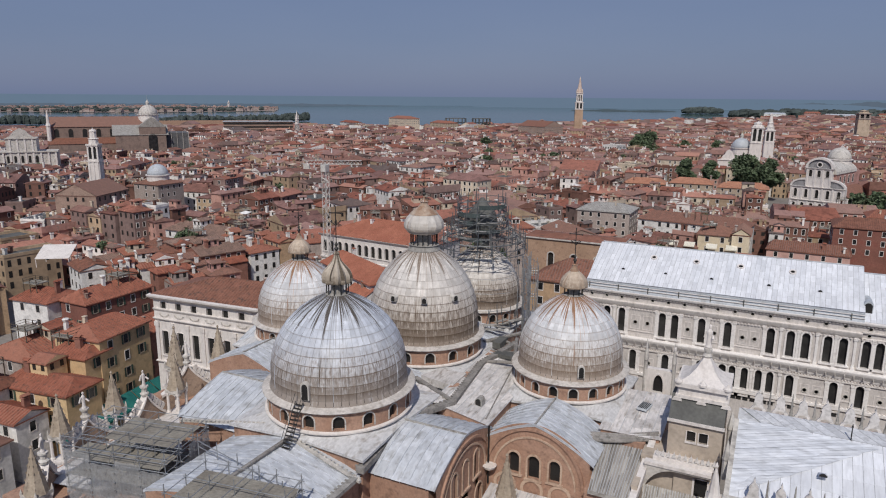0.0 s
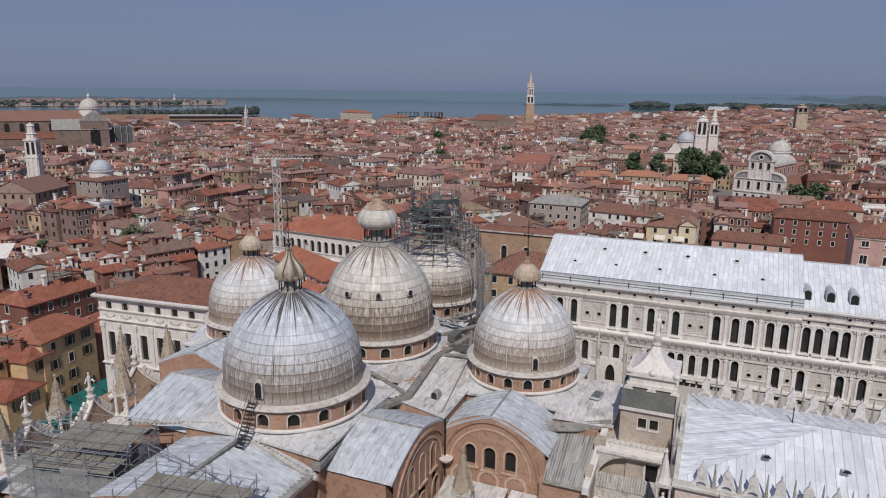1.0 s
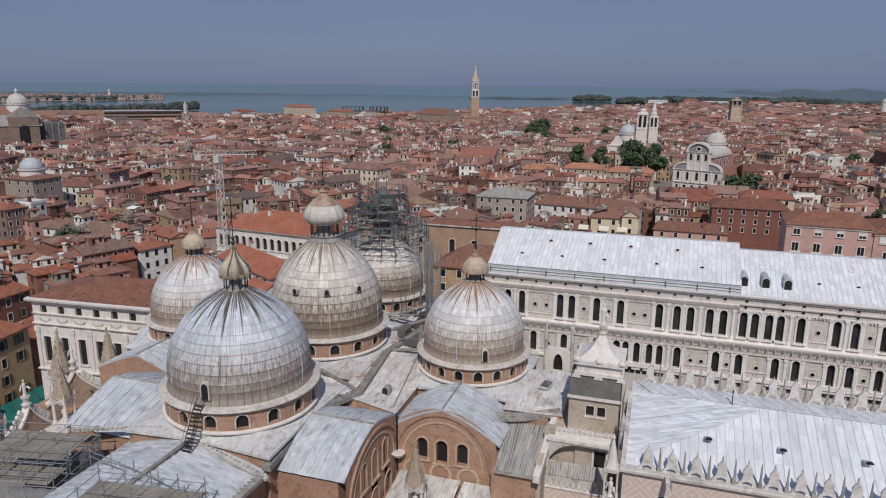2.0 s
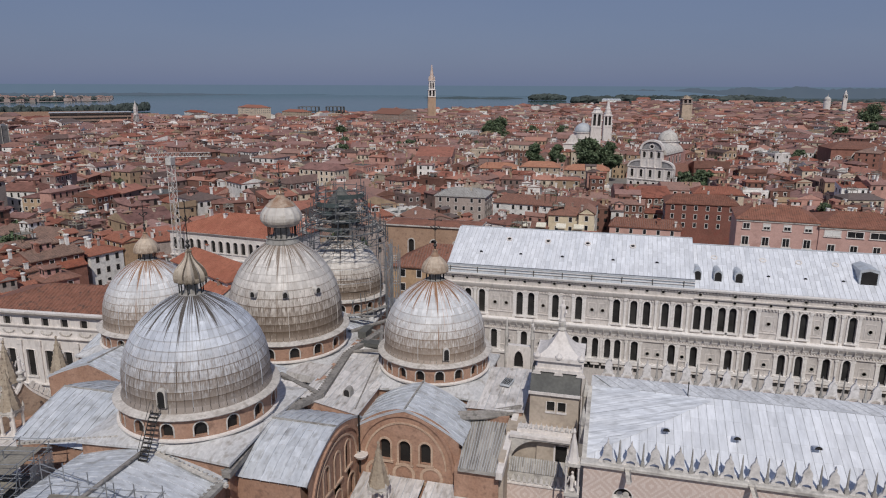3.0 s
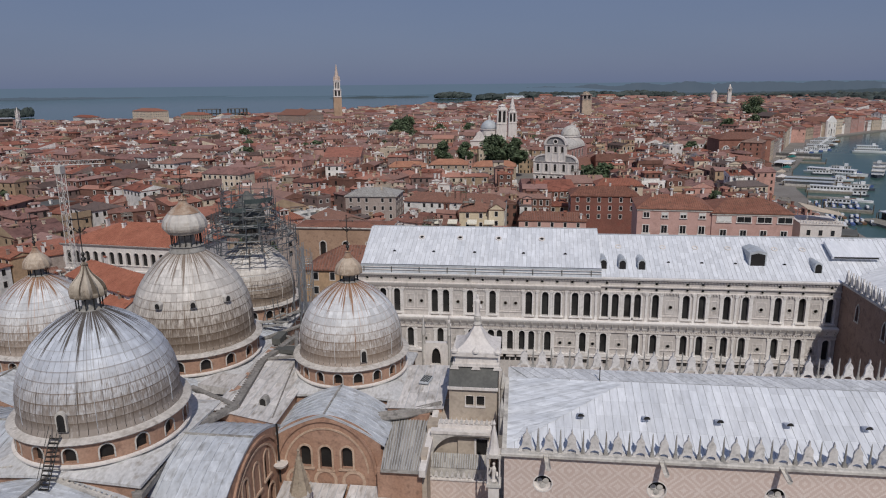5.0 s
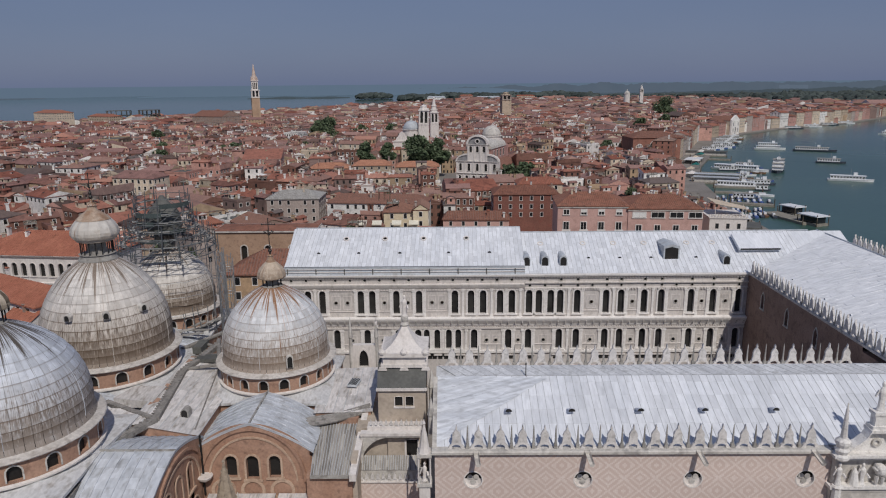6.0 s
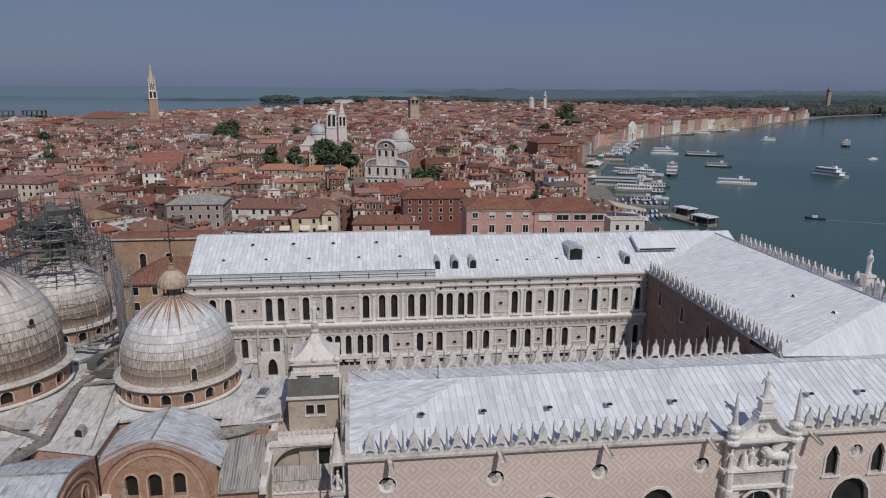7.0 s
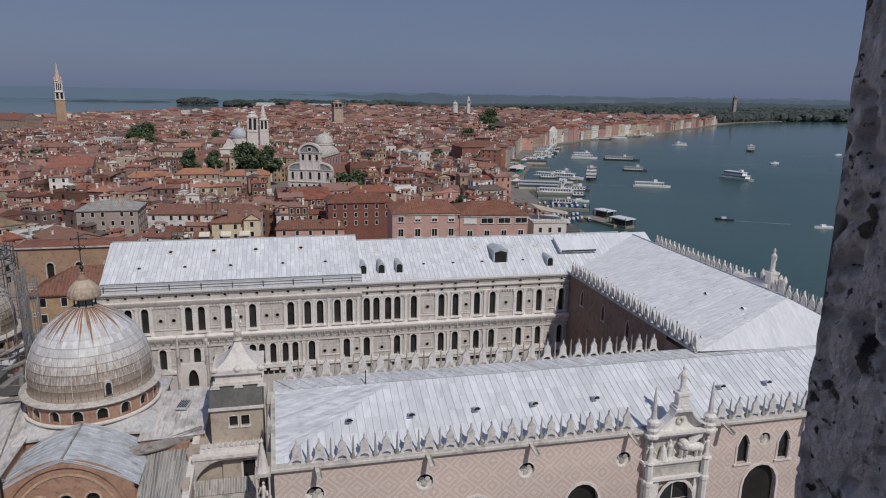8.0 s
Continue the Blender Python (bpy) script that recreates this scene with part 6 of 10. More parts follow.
def dark_pole(p, q, r=1.0):
    p, q = Vector(p), Vector(q)
    link("pole", ME_POLED, t, Matrix.Translation(p) @ (q - p).to_track_quat("Z", "Y").to_matrix().to_4x4() @ Matrix.Diagonal((r, r, (q - p).length, 1)))


def ring(rad_, a, z):
    return (rad_ * math.cos(a), rad_ * math.sin(a), z)


# a cone of poles and board decks over the shell, widest where it rests on it
CONE = ((7.5, 35.4), (7.1, 36.3), (6.4, 37.2), (5.6, 38.2), (4.8, 39.3), (4.3, 40.5), (4.0, 41.7), (3.8, 42.9))
for n_, (rad_, z) in enumerate(CONE):
    N_ = 20 if rad_ > 5 else 14
    for k in range(N_):
        a, a2 = 2 * math.pi * k / N_, 2 * math.pi * (k + 1) / N_
        dark_pole(ring(rad_, a, z), ring(rad_, a2, z))
        dark_pole(ring(rad_, a, z + 1.0), ring(rad_, a2, z + 1.0), 0.8)
        if k % 3:
            dark_pole(ring(rad_, a, z - 0.6), ring(rad_, a, z + 2.0 + rs.uniform(0, 0.5)))
        if n_ + 1 < len(CONE) and rs.random() < 0.7:
            dark_pole(ring(rad_, a, z), ring(CONE[n_ + 1][0], a2, CONE[n_ + 1][1]), 0.8)
        if n_ > 1 and rs.random() < 0.62:
            link("board", ME_BOARDD, t, Matrix.Rotation(a, 4, "Z") @ T(rad_ + 0.1, 0.0, z) @ Matrix.Rotation(math.pi / 2, 4, "Z") @ Matrix.Diagonal((rad_ * 0.31, 2.6, 1, 1)))
for k in range(5):
    z = 37.4 + 1.3 * k
    b = MB()
    a0 = rs.uniform(3.6, 5.0)
    b.lathe([(4.3, z), (4.3, z + 0.7)], 8, 0, None, a0, a0 + rs.uniform(0.6, 1.2))
    b.ob("netting", M_NET, t, "dark grey-green scaffold netting")
b = MB()
b.lathe([(1.2, 34), (1.2, 38), (2.4, 38.4), (2.6, 40), (2.2, 41.6), (1.0, 43), (0.3, 44)], 14)
b.ob("core", M_DGREY, t, "dark wrapped lantern inside the scaffold")
# pale poles stand round the drum, but for the open side
for k in range(34):
    a = 2 * math.pi * k / 34
    off = (a + 1.17 + math.pi) % (2 * math.pi) - math.pi
    if -1.0 < off < 0.62:
        continue
    da = 2 * math.pi / 34
    for rad_ in (8.2, 9.5):
        pole(t, ring(rad_, a, 19), ring(rad_, a, 34.5 + rs.uniform(0, 1.5) - 1.2 * (rad_ - 8.2)), 1.2)
        for z in (21, 23, 25, 27, 29, 31, 33):
            if rs.random() < 0.75:
                pole(t, ring(rad_, a, z), ring(rad_, a + da, z + rs.choice((0, 0, 0, 2))), 0.8)
    for z in (24, 28, 32):
        pole(t, ring(8.2, a, z), ring(9.5, a, z), 0.8)
for z in (27.2, 30.0, 32.2):
    for k in range(4):
        pole(t, ring(8.2, -2.17 + k * 0.4, z), ring(8.2, -1.77 + k * 0.4, z + rs.uniform(-0.2, 0.2)), 0.7)
for a in (-2.2, -2.08, -1.72):
    dark_pole(ring(8.3, a, 20), ring(8.3, a, 37), 1.3)
for k in range(12):
    a = -1.75 + 0.11 * k
    link("board", ME_BOARDD, t, T(*ring(8.6 + rs.uniform(0, 1.6), a, 24.9 + rs.uniform(0, 0.9)), math.degrees(a) + 60 + rs.uniform(0, 60)) @ Matrix.Diagonal((rs.uniform(1.8, 3.4), rs.uniform(1.5, 3.5), 2, 1)))
    dark_pole(ring(9.2, a, 24.6), ring(8.2, a + rs.uniform(-0.2, 0.2), 27.2 + rs.uniform(0, 1.5)), 0.9)
# tall latticed hoist beside it
for px, py in ((0, 0), (0.9, 0), (0.9, 0.9), (0, 0.9)):
    pole(t, (8.5 + px, -3 + py, 20), (8.5 + px, -3 + py, 36), 0.9)
for k in range(10):
    z = 20 + 1.6 * k
    pole(t, (8.5, -3, z), (9.4, -3, z + 1.6), 0.7)
    pole(t, (9.4, -2.1, z), (8.5, -2.1, z + 1.6), 0.7)

# ---------------------------------------------------------------- link building and turret between church and palace
M_BEIGE = mat("beige_plaster", (0.44, 0.37, 0.30), (0.50, 0.425, 0.35), 0.92, 0.4, 3, c=(0.37, 0.31, 0.255), grain=0.35)
tur = thing("turret", "stone turret with ogee pyramid roof and beige base", "turret")
ft = flat(70.0)
tops = [(-5.75, 0.85, 25.15, 26.3, 0.02), (-4.55, 0.85, 25.15, 26.3, 0.02)]
b = holed_wall(ft, -8.05, -2.75, 23.0, 27.2, tops, 0.25)
b.box(-8.05, -2.75, 70.26, 76, 1, 27.2)
b.add([(-8.05, 70, 23), (-8.05, 70, 27.2), (-8.05, 70.3, 27.2), (-8.05, 70.3, 23)], [(3, 2, 1, 0)])
b.add([(-2.75, 70, 23), (-2.75, 70, 27.2), (-2.75, 70.3, 27.2), (-2.75, 70.3, 23)], [(0, 1, 2, 3)])
b.ob("wall", M_BEIGE, tur)
for op in tops:
    window_in(tur, ft, op, 0.25, 0.09, 0.05, M_STONE, M_DARK)
b = MB()
b.prism([(69.8, 27.15), (69.8, 27.35), (71.5, 29.5), (76, 29.5), (76, 27.15)], 2.7, 8.1, 0, pose(0, 0, 0, 0, 0, 90))
b.ob("roof", M_DGREY, tur, "dark grey sloping roof")
b = MB()
b.box(-8.2, -2.6, 69.68, 69.95, 27.1, 27.4)
b.ob("eave", M_STONE, tur)
b = MB()
b.box(-7.75, -2.55, 71.0, 76.2, 29.3, 29.65)
b.box(-7.5, -2.8, 71.25, 75.95, 29.65, 30.55)
b.box(-7.8, -2.5, 70.9, 76.3, 30.55, 31.0)
b.ob("entablature", M_STONE, tur)
for u in (-7.55, -5.15, -2.75):
    b = MB()
    b.lathe([(0.42, 0), (0.42, 0.2), (0.3, 0.28), (0.12, 0.55), (0.02, 0.7)], 10)
    b.ob("acroterion", M_STONE, tur, at=T(u, 71.1, 31.0))
    b = MB()
    b.prism([(-0.5, -0.34), (0.5, -0.34), (0.34, 0.0), (-0.34, 0.0)], 0, 0.3)
    b.ob("bracket", M_STONE, tur, at=T(u, 70.9, 29.34))
b = MB()
pr = [(2.45, 31.0), (2.2, 31.12), (1.5, 31.55), (1.0, 32.1), (0.68, 32.65), (0.46, 33.05), (0.34, 33.3)]
b.lathe([(r * 1.4142, z) for r, z in pr], 4, 0, pose(-5.15, 73.6, 0, 0, 0, 45))
b.ob("spire", M_STONE, tur, "pale stone ogee pyramid roof")
b = MB()
b.lathe([(0.3, 33.2), (0.5, 33.5), (0.3, 33.8), (0.42, 34.1), (0.42, 34.3), (0.2, 34.4)], 10, 0, T(-5.15, 73.6, 0))
b.ob("finial", M_STONED, tur)
b = MB()
figure(b, Matrix.Identity(4), 2.6, 21)
tagged(b.ob("statue", M_STONE, at=T(-5.15, 73.6, 34.4)), "small stone statue on top of the turret", "statue")
# balustrade, arch and lower storey
M_SLAB = mat("brown_streaked_lead", (0.27, 0.25, 0.225), (0.40, 0.375, 0.345), 0.8, 0.8, 5.0, bump=0.3, c=(0.15, 0.135, 0.12), rand=0.22, island=0.2, stretch=(3.0, 0.12, 0.12), grain=0.6)
lk = thing("link_building", "beige link building with stone arch and lead lean-to", "building")
b = MB()
b.box(-9.2, -3.2, 68.7, 70, 22.9, 23.3)
b.ob("cornice", M_STONE, lk)
for i in range(11):
    link("merlon", ME_MERLON, lk, T(-8.8 + 0.56 * i, 68.9, 23.3) @ Matrix.Scale(0.34, 4))
fl = flat(68.9)
lo_ops = [(-4.3, 1.25, 19.6, 21.7, 0.02)]
b = holed_wall(fl, -7.0, -3.3, 17.0, 22.9, lo_ops, 0.3)
b.box(-10.5, -3.3, 69.25, 76, 1, 22.9)
b.box(-10.5, -9.9, 64.5, 69.3, 1, 21.8)
b.ob("wall", M_BEIGE, lk)
window_in(lk, fl, lo_ops[0], 0.3, 0.2, 0.1, M_STONE, M_DARK)
b = MB()
arc_ = [(-6.7 - 3.1 * math.cos(math.pi / 2 * i / 10), 19.3 + 3.1 * math.sin(math.pi / 2 * i / 10)) for i in range(11)]
b.prism([(-9.9, 22.9), (-9.9, 19.3)] + arc_ + [(-3.3, 22.4), (-3.3, 22.9)], 68.0, 68.75)
b.ob("flying_arch", M_STONED, lk)
b = MB()
b.box(-9.9, -3.3, 67.85, 68.7, 22.62, 22.95)
b.ob("arch_coping", M_STONE, lk)
roof_slope(lk, (-10.3, 67.55, 18.7), (-3.5, 67.55, 18.7), (-10.3, 68.85, 19.75), (-3.5, 68.85, 19.75), 26, 2, M_SLAB, seam_h=0.14, seed=41, limit=60)
for i in range(11):
    link("merlon", ME_MERLON, lk, T(-9.9 + 0.62 * i, 67.35, 17.55) @ Matrix.Scale(0.4, 4))
b = MB()
b.box(-10.4, -3.3, 67.25, 68.9, 1, 17.5)
b.ob("lower_wall", M_LOZ, lk, "lozenge-patterned stone wall")
b = MB()
b.box(-10.4, -3.3, 67.56, 68.9, 17.5, 18.66)
b.ob("backing_wall", M_STONED, lk)
b = MB()
b.box(-10.5, -3.25, 67.1, 67.56, 17.4, 17.56)
b.ob("ledge", M_STONE, lk)
# corner pier with pinnacle
cp = thing("corner_pinnacle", "slender white stone corner pier with canopied statue", "pinnacle", T(-2.7, 62.9, 0))
b = MB()
b.box(-0.55, 0.55, -0.5, 0.9, 1, 20.0)
b.ob("pier", M_STONE, cp)
for z in (20.0, 23.3):
    MB().box(-0.75, 0.75, -0.7, 0.8, z, z + 0.35).ob("ledge", M_STONED, cp)
for s in (-0.6, 0.6):
    b = MB()
    b.lathe([(0.12, 20.3), (0.09, 20.6), (0.09, 23.0), (0.15, 23.3)], 8, 0, T(s, -0.5, 0))
    b.ob("colonnette", M_STONE, cp)
b = MB()
b.lathe([(0.7, 23.6), (0.5, 24.2), (0.3, 25.6), (0.1, 26.6), (0.18, 26.8), (0.03, 27.2)], 8)
b.ob("spire", M_STONE, cp)
link("carving", ME_FIG, cp, T(0, 0, 20.3))
for y, z in ((67.5, 25.2), (71.5, 26.6)):
    b = MB()
    b.lathe([(0.35, z - 2), (0.35, z), (0.42, z + 0.2), (0.12, z + 1.8), (0.03, z + 2.2)], 6)
    b.ob("small_spire", M_STONED, cp, at=T(0.6, y - 62.9, 0))
# slab roof and coping
sl = thing("treasury", "low brown building with streaked lead slab roof", "building")
b = MB()
b.box(-15.2, -10.4, 64.2, 72.0, 1, 20.2)
b.ob("wall", M_BRICK, sl)
roof_slope(sl, (-14.6, 63.7, 20.45), (-10.4, 63.7, 20.45), (-15.3, 71.4, 22.25), (-10.1, 71.4, 22.25), 16, 3, M_SLAB, seam_h=0.14, seed=42, limit=60)
b = MB()
b.box(-14.7, -10.3, 63.68, 63.9, 20.1, 20.5)
b.ob("eave", M_LEADD, sl)
b = MB()
b.add([(-10.5, 63.0, 20.2), (-9.8, 63.0, 20.2), (-9.5, 72.4, 22.4), (-10.2, 72.4, 22.4), (-10.5, 63.0, 21.0), (-9.8, 63.0, 21.0), (-9.5, 72.4, 23.2), (-10.2, 72.4, 23.2)], [(4, 5, 6, 7), (0, 1, 5, 4), (1, 2, 6, 5), (2, 3, 7, 6), (3, 0, 4, 7)])
b.ob("coping", M_STONE, sl, "white stone coping")
for dy, dz, rad_ in ((0.0, 0.0, 0.26), (0.42, 0.16, 0.3), (0.86, 0.26, 0.27), (1.2, 0.2, 0.18)):
    b = MB()
    b.tube((-17.2, 70.0 + dy, 22.7 + dz), (-13.4, 71.2 + dy, 22.75 + dz), rad_, 8)
    b.tube((-13.4, 71.2 + dy, 22.75 + dz), (-9.4, 72.8 + dy, 23.2 + dz), rad_, 8)
    b.ob("gutter_roll", M_GUT, sl, "thick dark lead gutter roll")
b = MB()
b.box(-15.6, -10, 71.6, 72.2, 1, 22.9)
b.ob("back_wall", M_BRICK, sl)
b = MB()
b.box(-1.0, 1.0, -0.6, 0.6, 0, 0.25)
o = b.ob("roof_light", M_LEAD, sl, "slatted roof light", T(-11.9, 78.5, 24.0, 80))
for k in range(6):
    MB().box(-0.9, 0.9, -0.5 + 0.18 * k, -0.42 + 0.18 * k, 0.25, 0.32).ob("slat", M_DARK, o)
# small gothic window behind
gb = thing("gothic_gable", "white stone gothic gable with pointed window", "gable", T(-11.6, 86.0, 0) @ Matrix.Diagonal((0.62, 1, 1, 1)))
g2 = lambda s, d, z: (s, d, z)
b = holed_wall(g2, -2.6, 2.6, 22.0, 25.9, [(0, 2.0, 23.0, 25.4, 1.5)], 0.4)
b.box(-2.6, 2.6, 0.45, 1.2, 1.2, 25.9)
b.box(-2.6, 2.6, 0, 0.45, 1, 22.0)
b.ob("wall", M_STONE, gb)
window_in(gb, g2, (0, 2.0, 23.0, 25.4, 1.5), 0.4, 0.25, 0.12, M_STONE, M_DARK)
for s in (-2.8, 2.8):
    b = MB()
    b.lathe([(0.4, 20), (0.4, 27), (0.5, 27.2), (0.15, 29.5), (0.03, 30)], 8, 0, T(s, 0.3, 0))
    b.ob("pinnacle", M_STONED, gb)
b = MB()
figure(b, T(2.8, 0.3, 27.4), 2.6, 12)
b.ob("carving", M_STONE, gb)

# ---------------------------------------------------------------- houses
def inside(x, y, poly):
    hit = False
    for (x0, y0), (x1, y1) in zip(poly, poly[1:] + poly[:1]):
        if (y0 > y) != (y1 > y) and x < x0 + (y - y0) / (y1 - y0) * (x1 - x0):
            hit = not hit
    return hit


def window_mesh(shutter, w=1.0, h=1.6):
    """A stone frame round a recessed pane, with open shutters at its sides, in one piece."""
    b = MB()
    p, q = w / 2, w / 2 + 0.13
    y = -0.06
    vs = [(-q, y, -0.17), (q, y, -0.17), (q, y, h + 0.14), (-q, y, h + 0.14), (-p, y, 0), (p, y, 0), (p, y, h), (-p, y, h), (-p, -0.012, 0), (p, -0.012, 0), (p, -0.012, h), (-p, -0.012, h),
          (-q, 0.02, -0.17), (q, 0.02, -0.17), (q, 0.02, h + 0.14), (-q, 0.02, h + 0.14)]
    fs = [(0, 1, 5, 4), (1, 2, 6, 5), (2, 3, 7, 6), (3, 0, 4, 7), (4, 5, 9, 8), (5, 6, 10, 9), (6, 7, 11, 10), (7, 4, 8, 11), (12, 13, 1, 0), (13, 14, 2, 1), (14, 15, 3, 2), (15, 12, 0, 3)]
    b.add(vs, fs)
    b.f.append((8, 9, 10, 11))
    b.k.append(1)
    if shutter:
        for s, (lo, hi) in ((1, (1, 2)), (-1, (0, 3))):
            n = len(b.v)
            b.v += [(s * (q + 0.45), -0.1, -0.05), (s * (q + 0.45), -0.1, h + 0.05)]
            b.f.append((lo, n, n + 1, hi) if s > 0 else (n, lo, hi, n + 1))
            b.k.append(2)
    return b


M_SHUT = mat("green_shutter", (0.05, 0.08, 0.06), (0.08, 0.11, 0.08), 0.7, 1, 4, bump=0)
M_SHUT2 = mat("brown_shutter", (0.13, 0.08, 0.05), (0.17, 0.11, 0.07), 0.7, 1, 4, bump=0)
ME_WIN = [window_mesh(False).mesh("window", [M_STONE, M_GLASS]), window_mesh(True).mesh("window", [M_WALL[6], M_GLASS, M_SHUT]), window_mesh(True).mesh("window", [M_WALL[7], M_GLASS, M_SHUT2]), window_mesh(False, 0.9, 1.1).mesh("window", [M_STONE, M_DARK])]


def chimney_mesh(kind):
    b = MB()
    if kind == 0:
        b.box(-0.35, 0.35, -0.35, 0.35, -1.5, 1.6)
        b.lathe([(0.35, 1.6), (0.7, 2.3), (0.6, 2.45), (0.2, 2.5)], 8)
    elif kind == 1:
        b.box(-0.3, 0.3, -0.5, 0.5, -1.5, 1.5)
        b.box(-0.4, 0.4, -0.6, 0.6, 1.5, 1.65)
        b.prism([(-0.45, 1.85), (0.45, 1.85), (0, 2.15)], -0.6, 0.6, 1)
        for s in (-0.45, 0.45):
            b.box(-0.08, 0.08, s - 0.08, s + 0.08, 1.65, 1.86)
    else:
        b.box(-0.28, 0.28, -0.28, 0.28, -1.5, 1.2)
        b.box(-0.36, 0.36, -0.36, 0.36, 1.2, 1.32)
    return b


ME_CHIM = [chimney_mesh(k).mesh("chimney", [m_, M_TILE]) for k, m_ in ((0, M_WALL[4]), (1, M_WALL[2]), (2, M_WALL[0]), (1, M_WALL[4]), (0, M_WALL[7]), (2, M_WALL[5]))]


def roof_into(b, w, l, h, rh, hip, k=0, m=None, e=0.45, tiles=0, gable=None):
    """A pitched roof on a box w by l: ridge along y. hip: how far the ends slope in, 0 to 0.5 of l."""
    x, y = w / 2 + e, l / 2 + (e if hip else min(e, 0.2))
    t = 0.22
    yr = y - hip * l
    vs = [(-x, -y, h), (x, -y, h), (x, y, h), (-x, y, h), (0, -yr, h + rh), (0, yr, h + rh)] + [(-x, -y, h - t), (x, -y, h - t), (x, y, h - t), (-x, y, h - t)]
    if tiles < 2:
        ends = [(0, 1, 4), (2, 3, 5)]
        if hip == 0 and gable is not None:
            if gable >= 0:
                b.add([vs[i] for i in (0, 1, 4, 2, 3, 5)], [(0, 1, 2), (3, 4, 5)], gable, m)
            ends = []
        b.add(vs, [(1, 2, 5, 4), (3, 0, 4, 5)] + ends + [(6, 7, 1, 0), (7, 8, 2, 1), (8, 9, 3, 2), (9, 6, 0, 3), (9, 8, 7, 6)], k, m)
    if tiles:
        # raised tile courses running down both slopes
        n = int(2 * y / 0.62)
        for s in (-1, 1):
            for i in range(n):
                yy = -y + (i + 0.5) * 2 * y / n
                lim = 1.0 if hip == 0 or abs(yy) <= yr else max(0.0, (y - abs(yy)) / (y - yr))
                if lim < 0.15:
                    continue
                a, c = Vector((s * x, yy, h + 0.02)), Vector((s * x * (1 - lim), yy, h + rh * lim + 0.02))
                q = 0.13
                b.add([a + Vector((0, -q, 0)), a + Vector((0, 0, 0.1)), a + Vector((0, q, 0)), c + Vector((0, -q, 0)), c + Vector((0, 0, 0.1)), c + Vector((0, q, 0))], [(0, 1, 4, 3), (1, 2, 5, 4)], k, m)


rng = random.Random(11)


def walls_seen(w, l, m):
    """The sides of a box that look towards the church tower: mid point, inward angle, length."""
    out = []
    for nx, ny, ln, off, a in ((0, -1, w, l / 2, 0), (0, 1, w, l / 2, 180), (-1, 0, l, w / 2, -90), (1, 0, l, w / 2, 90)):
        c = m @ Vector((nx * off, ny * off, 0))
        d = m.to_3x3() @ Vector((nx, ny, 0))
        if c.x * d.x + c.y * d.y < 0:
            out.append((nx * off, ny * off, a, ln))
    return out


WALL_LABEL = ["cream", "ochre", "brick-red", "pink", "off-white", "brown", "sand-coloured", "taupe"]


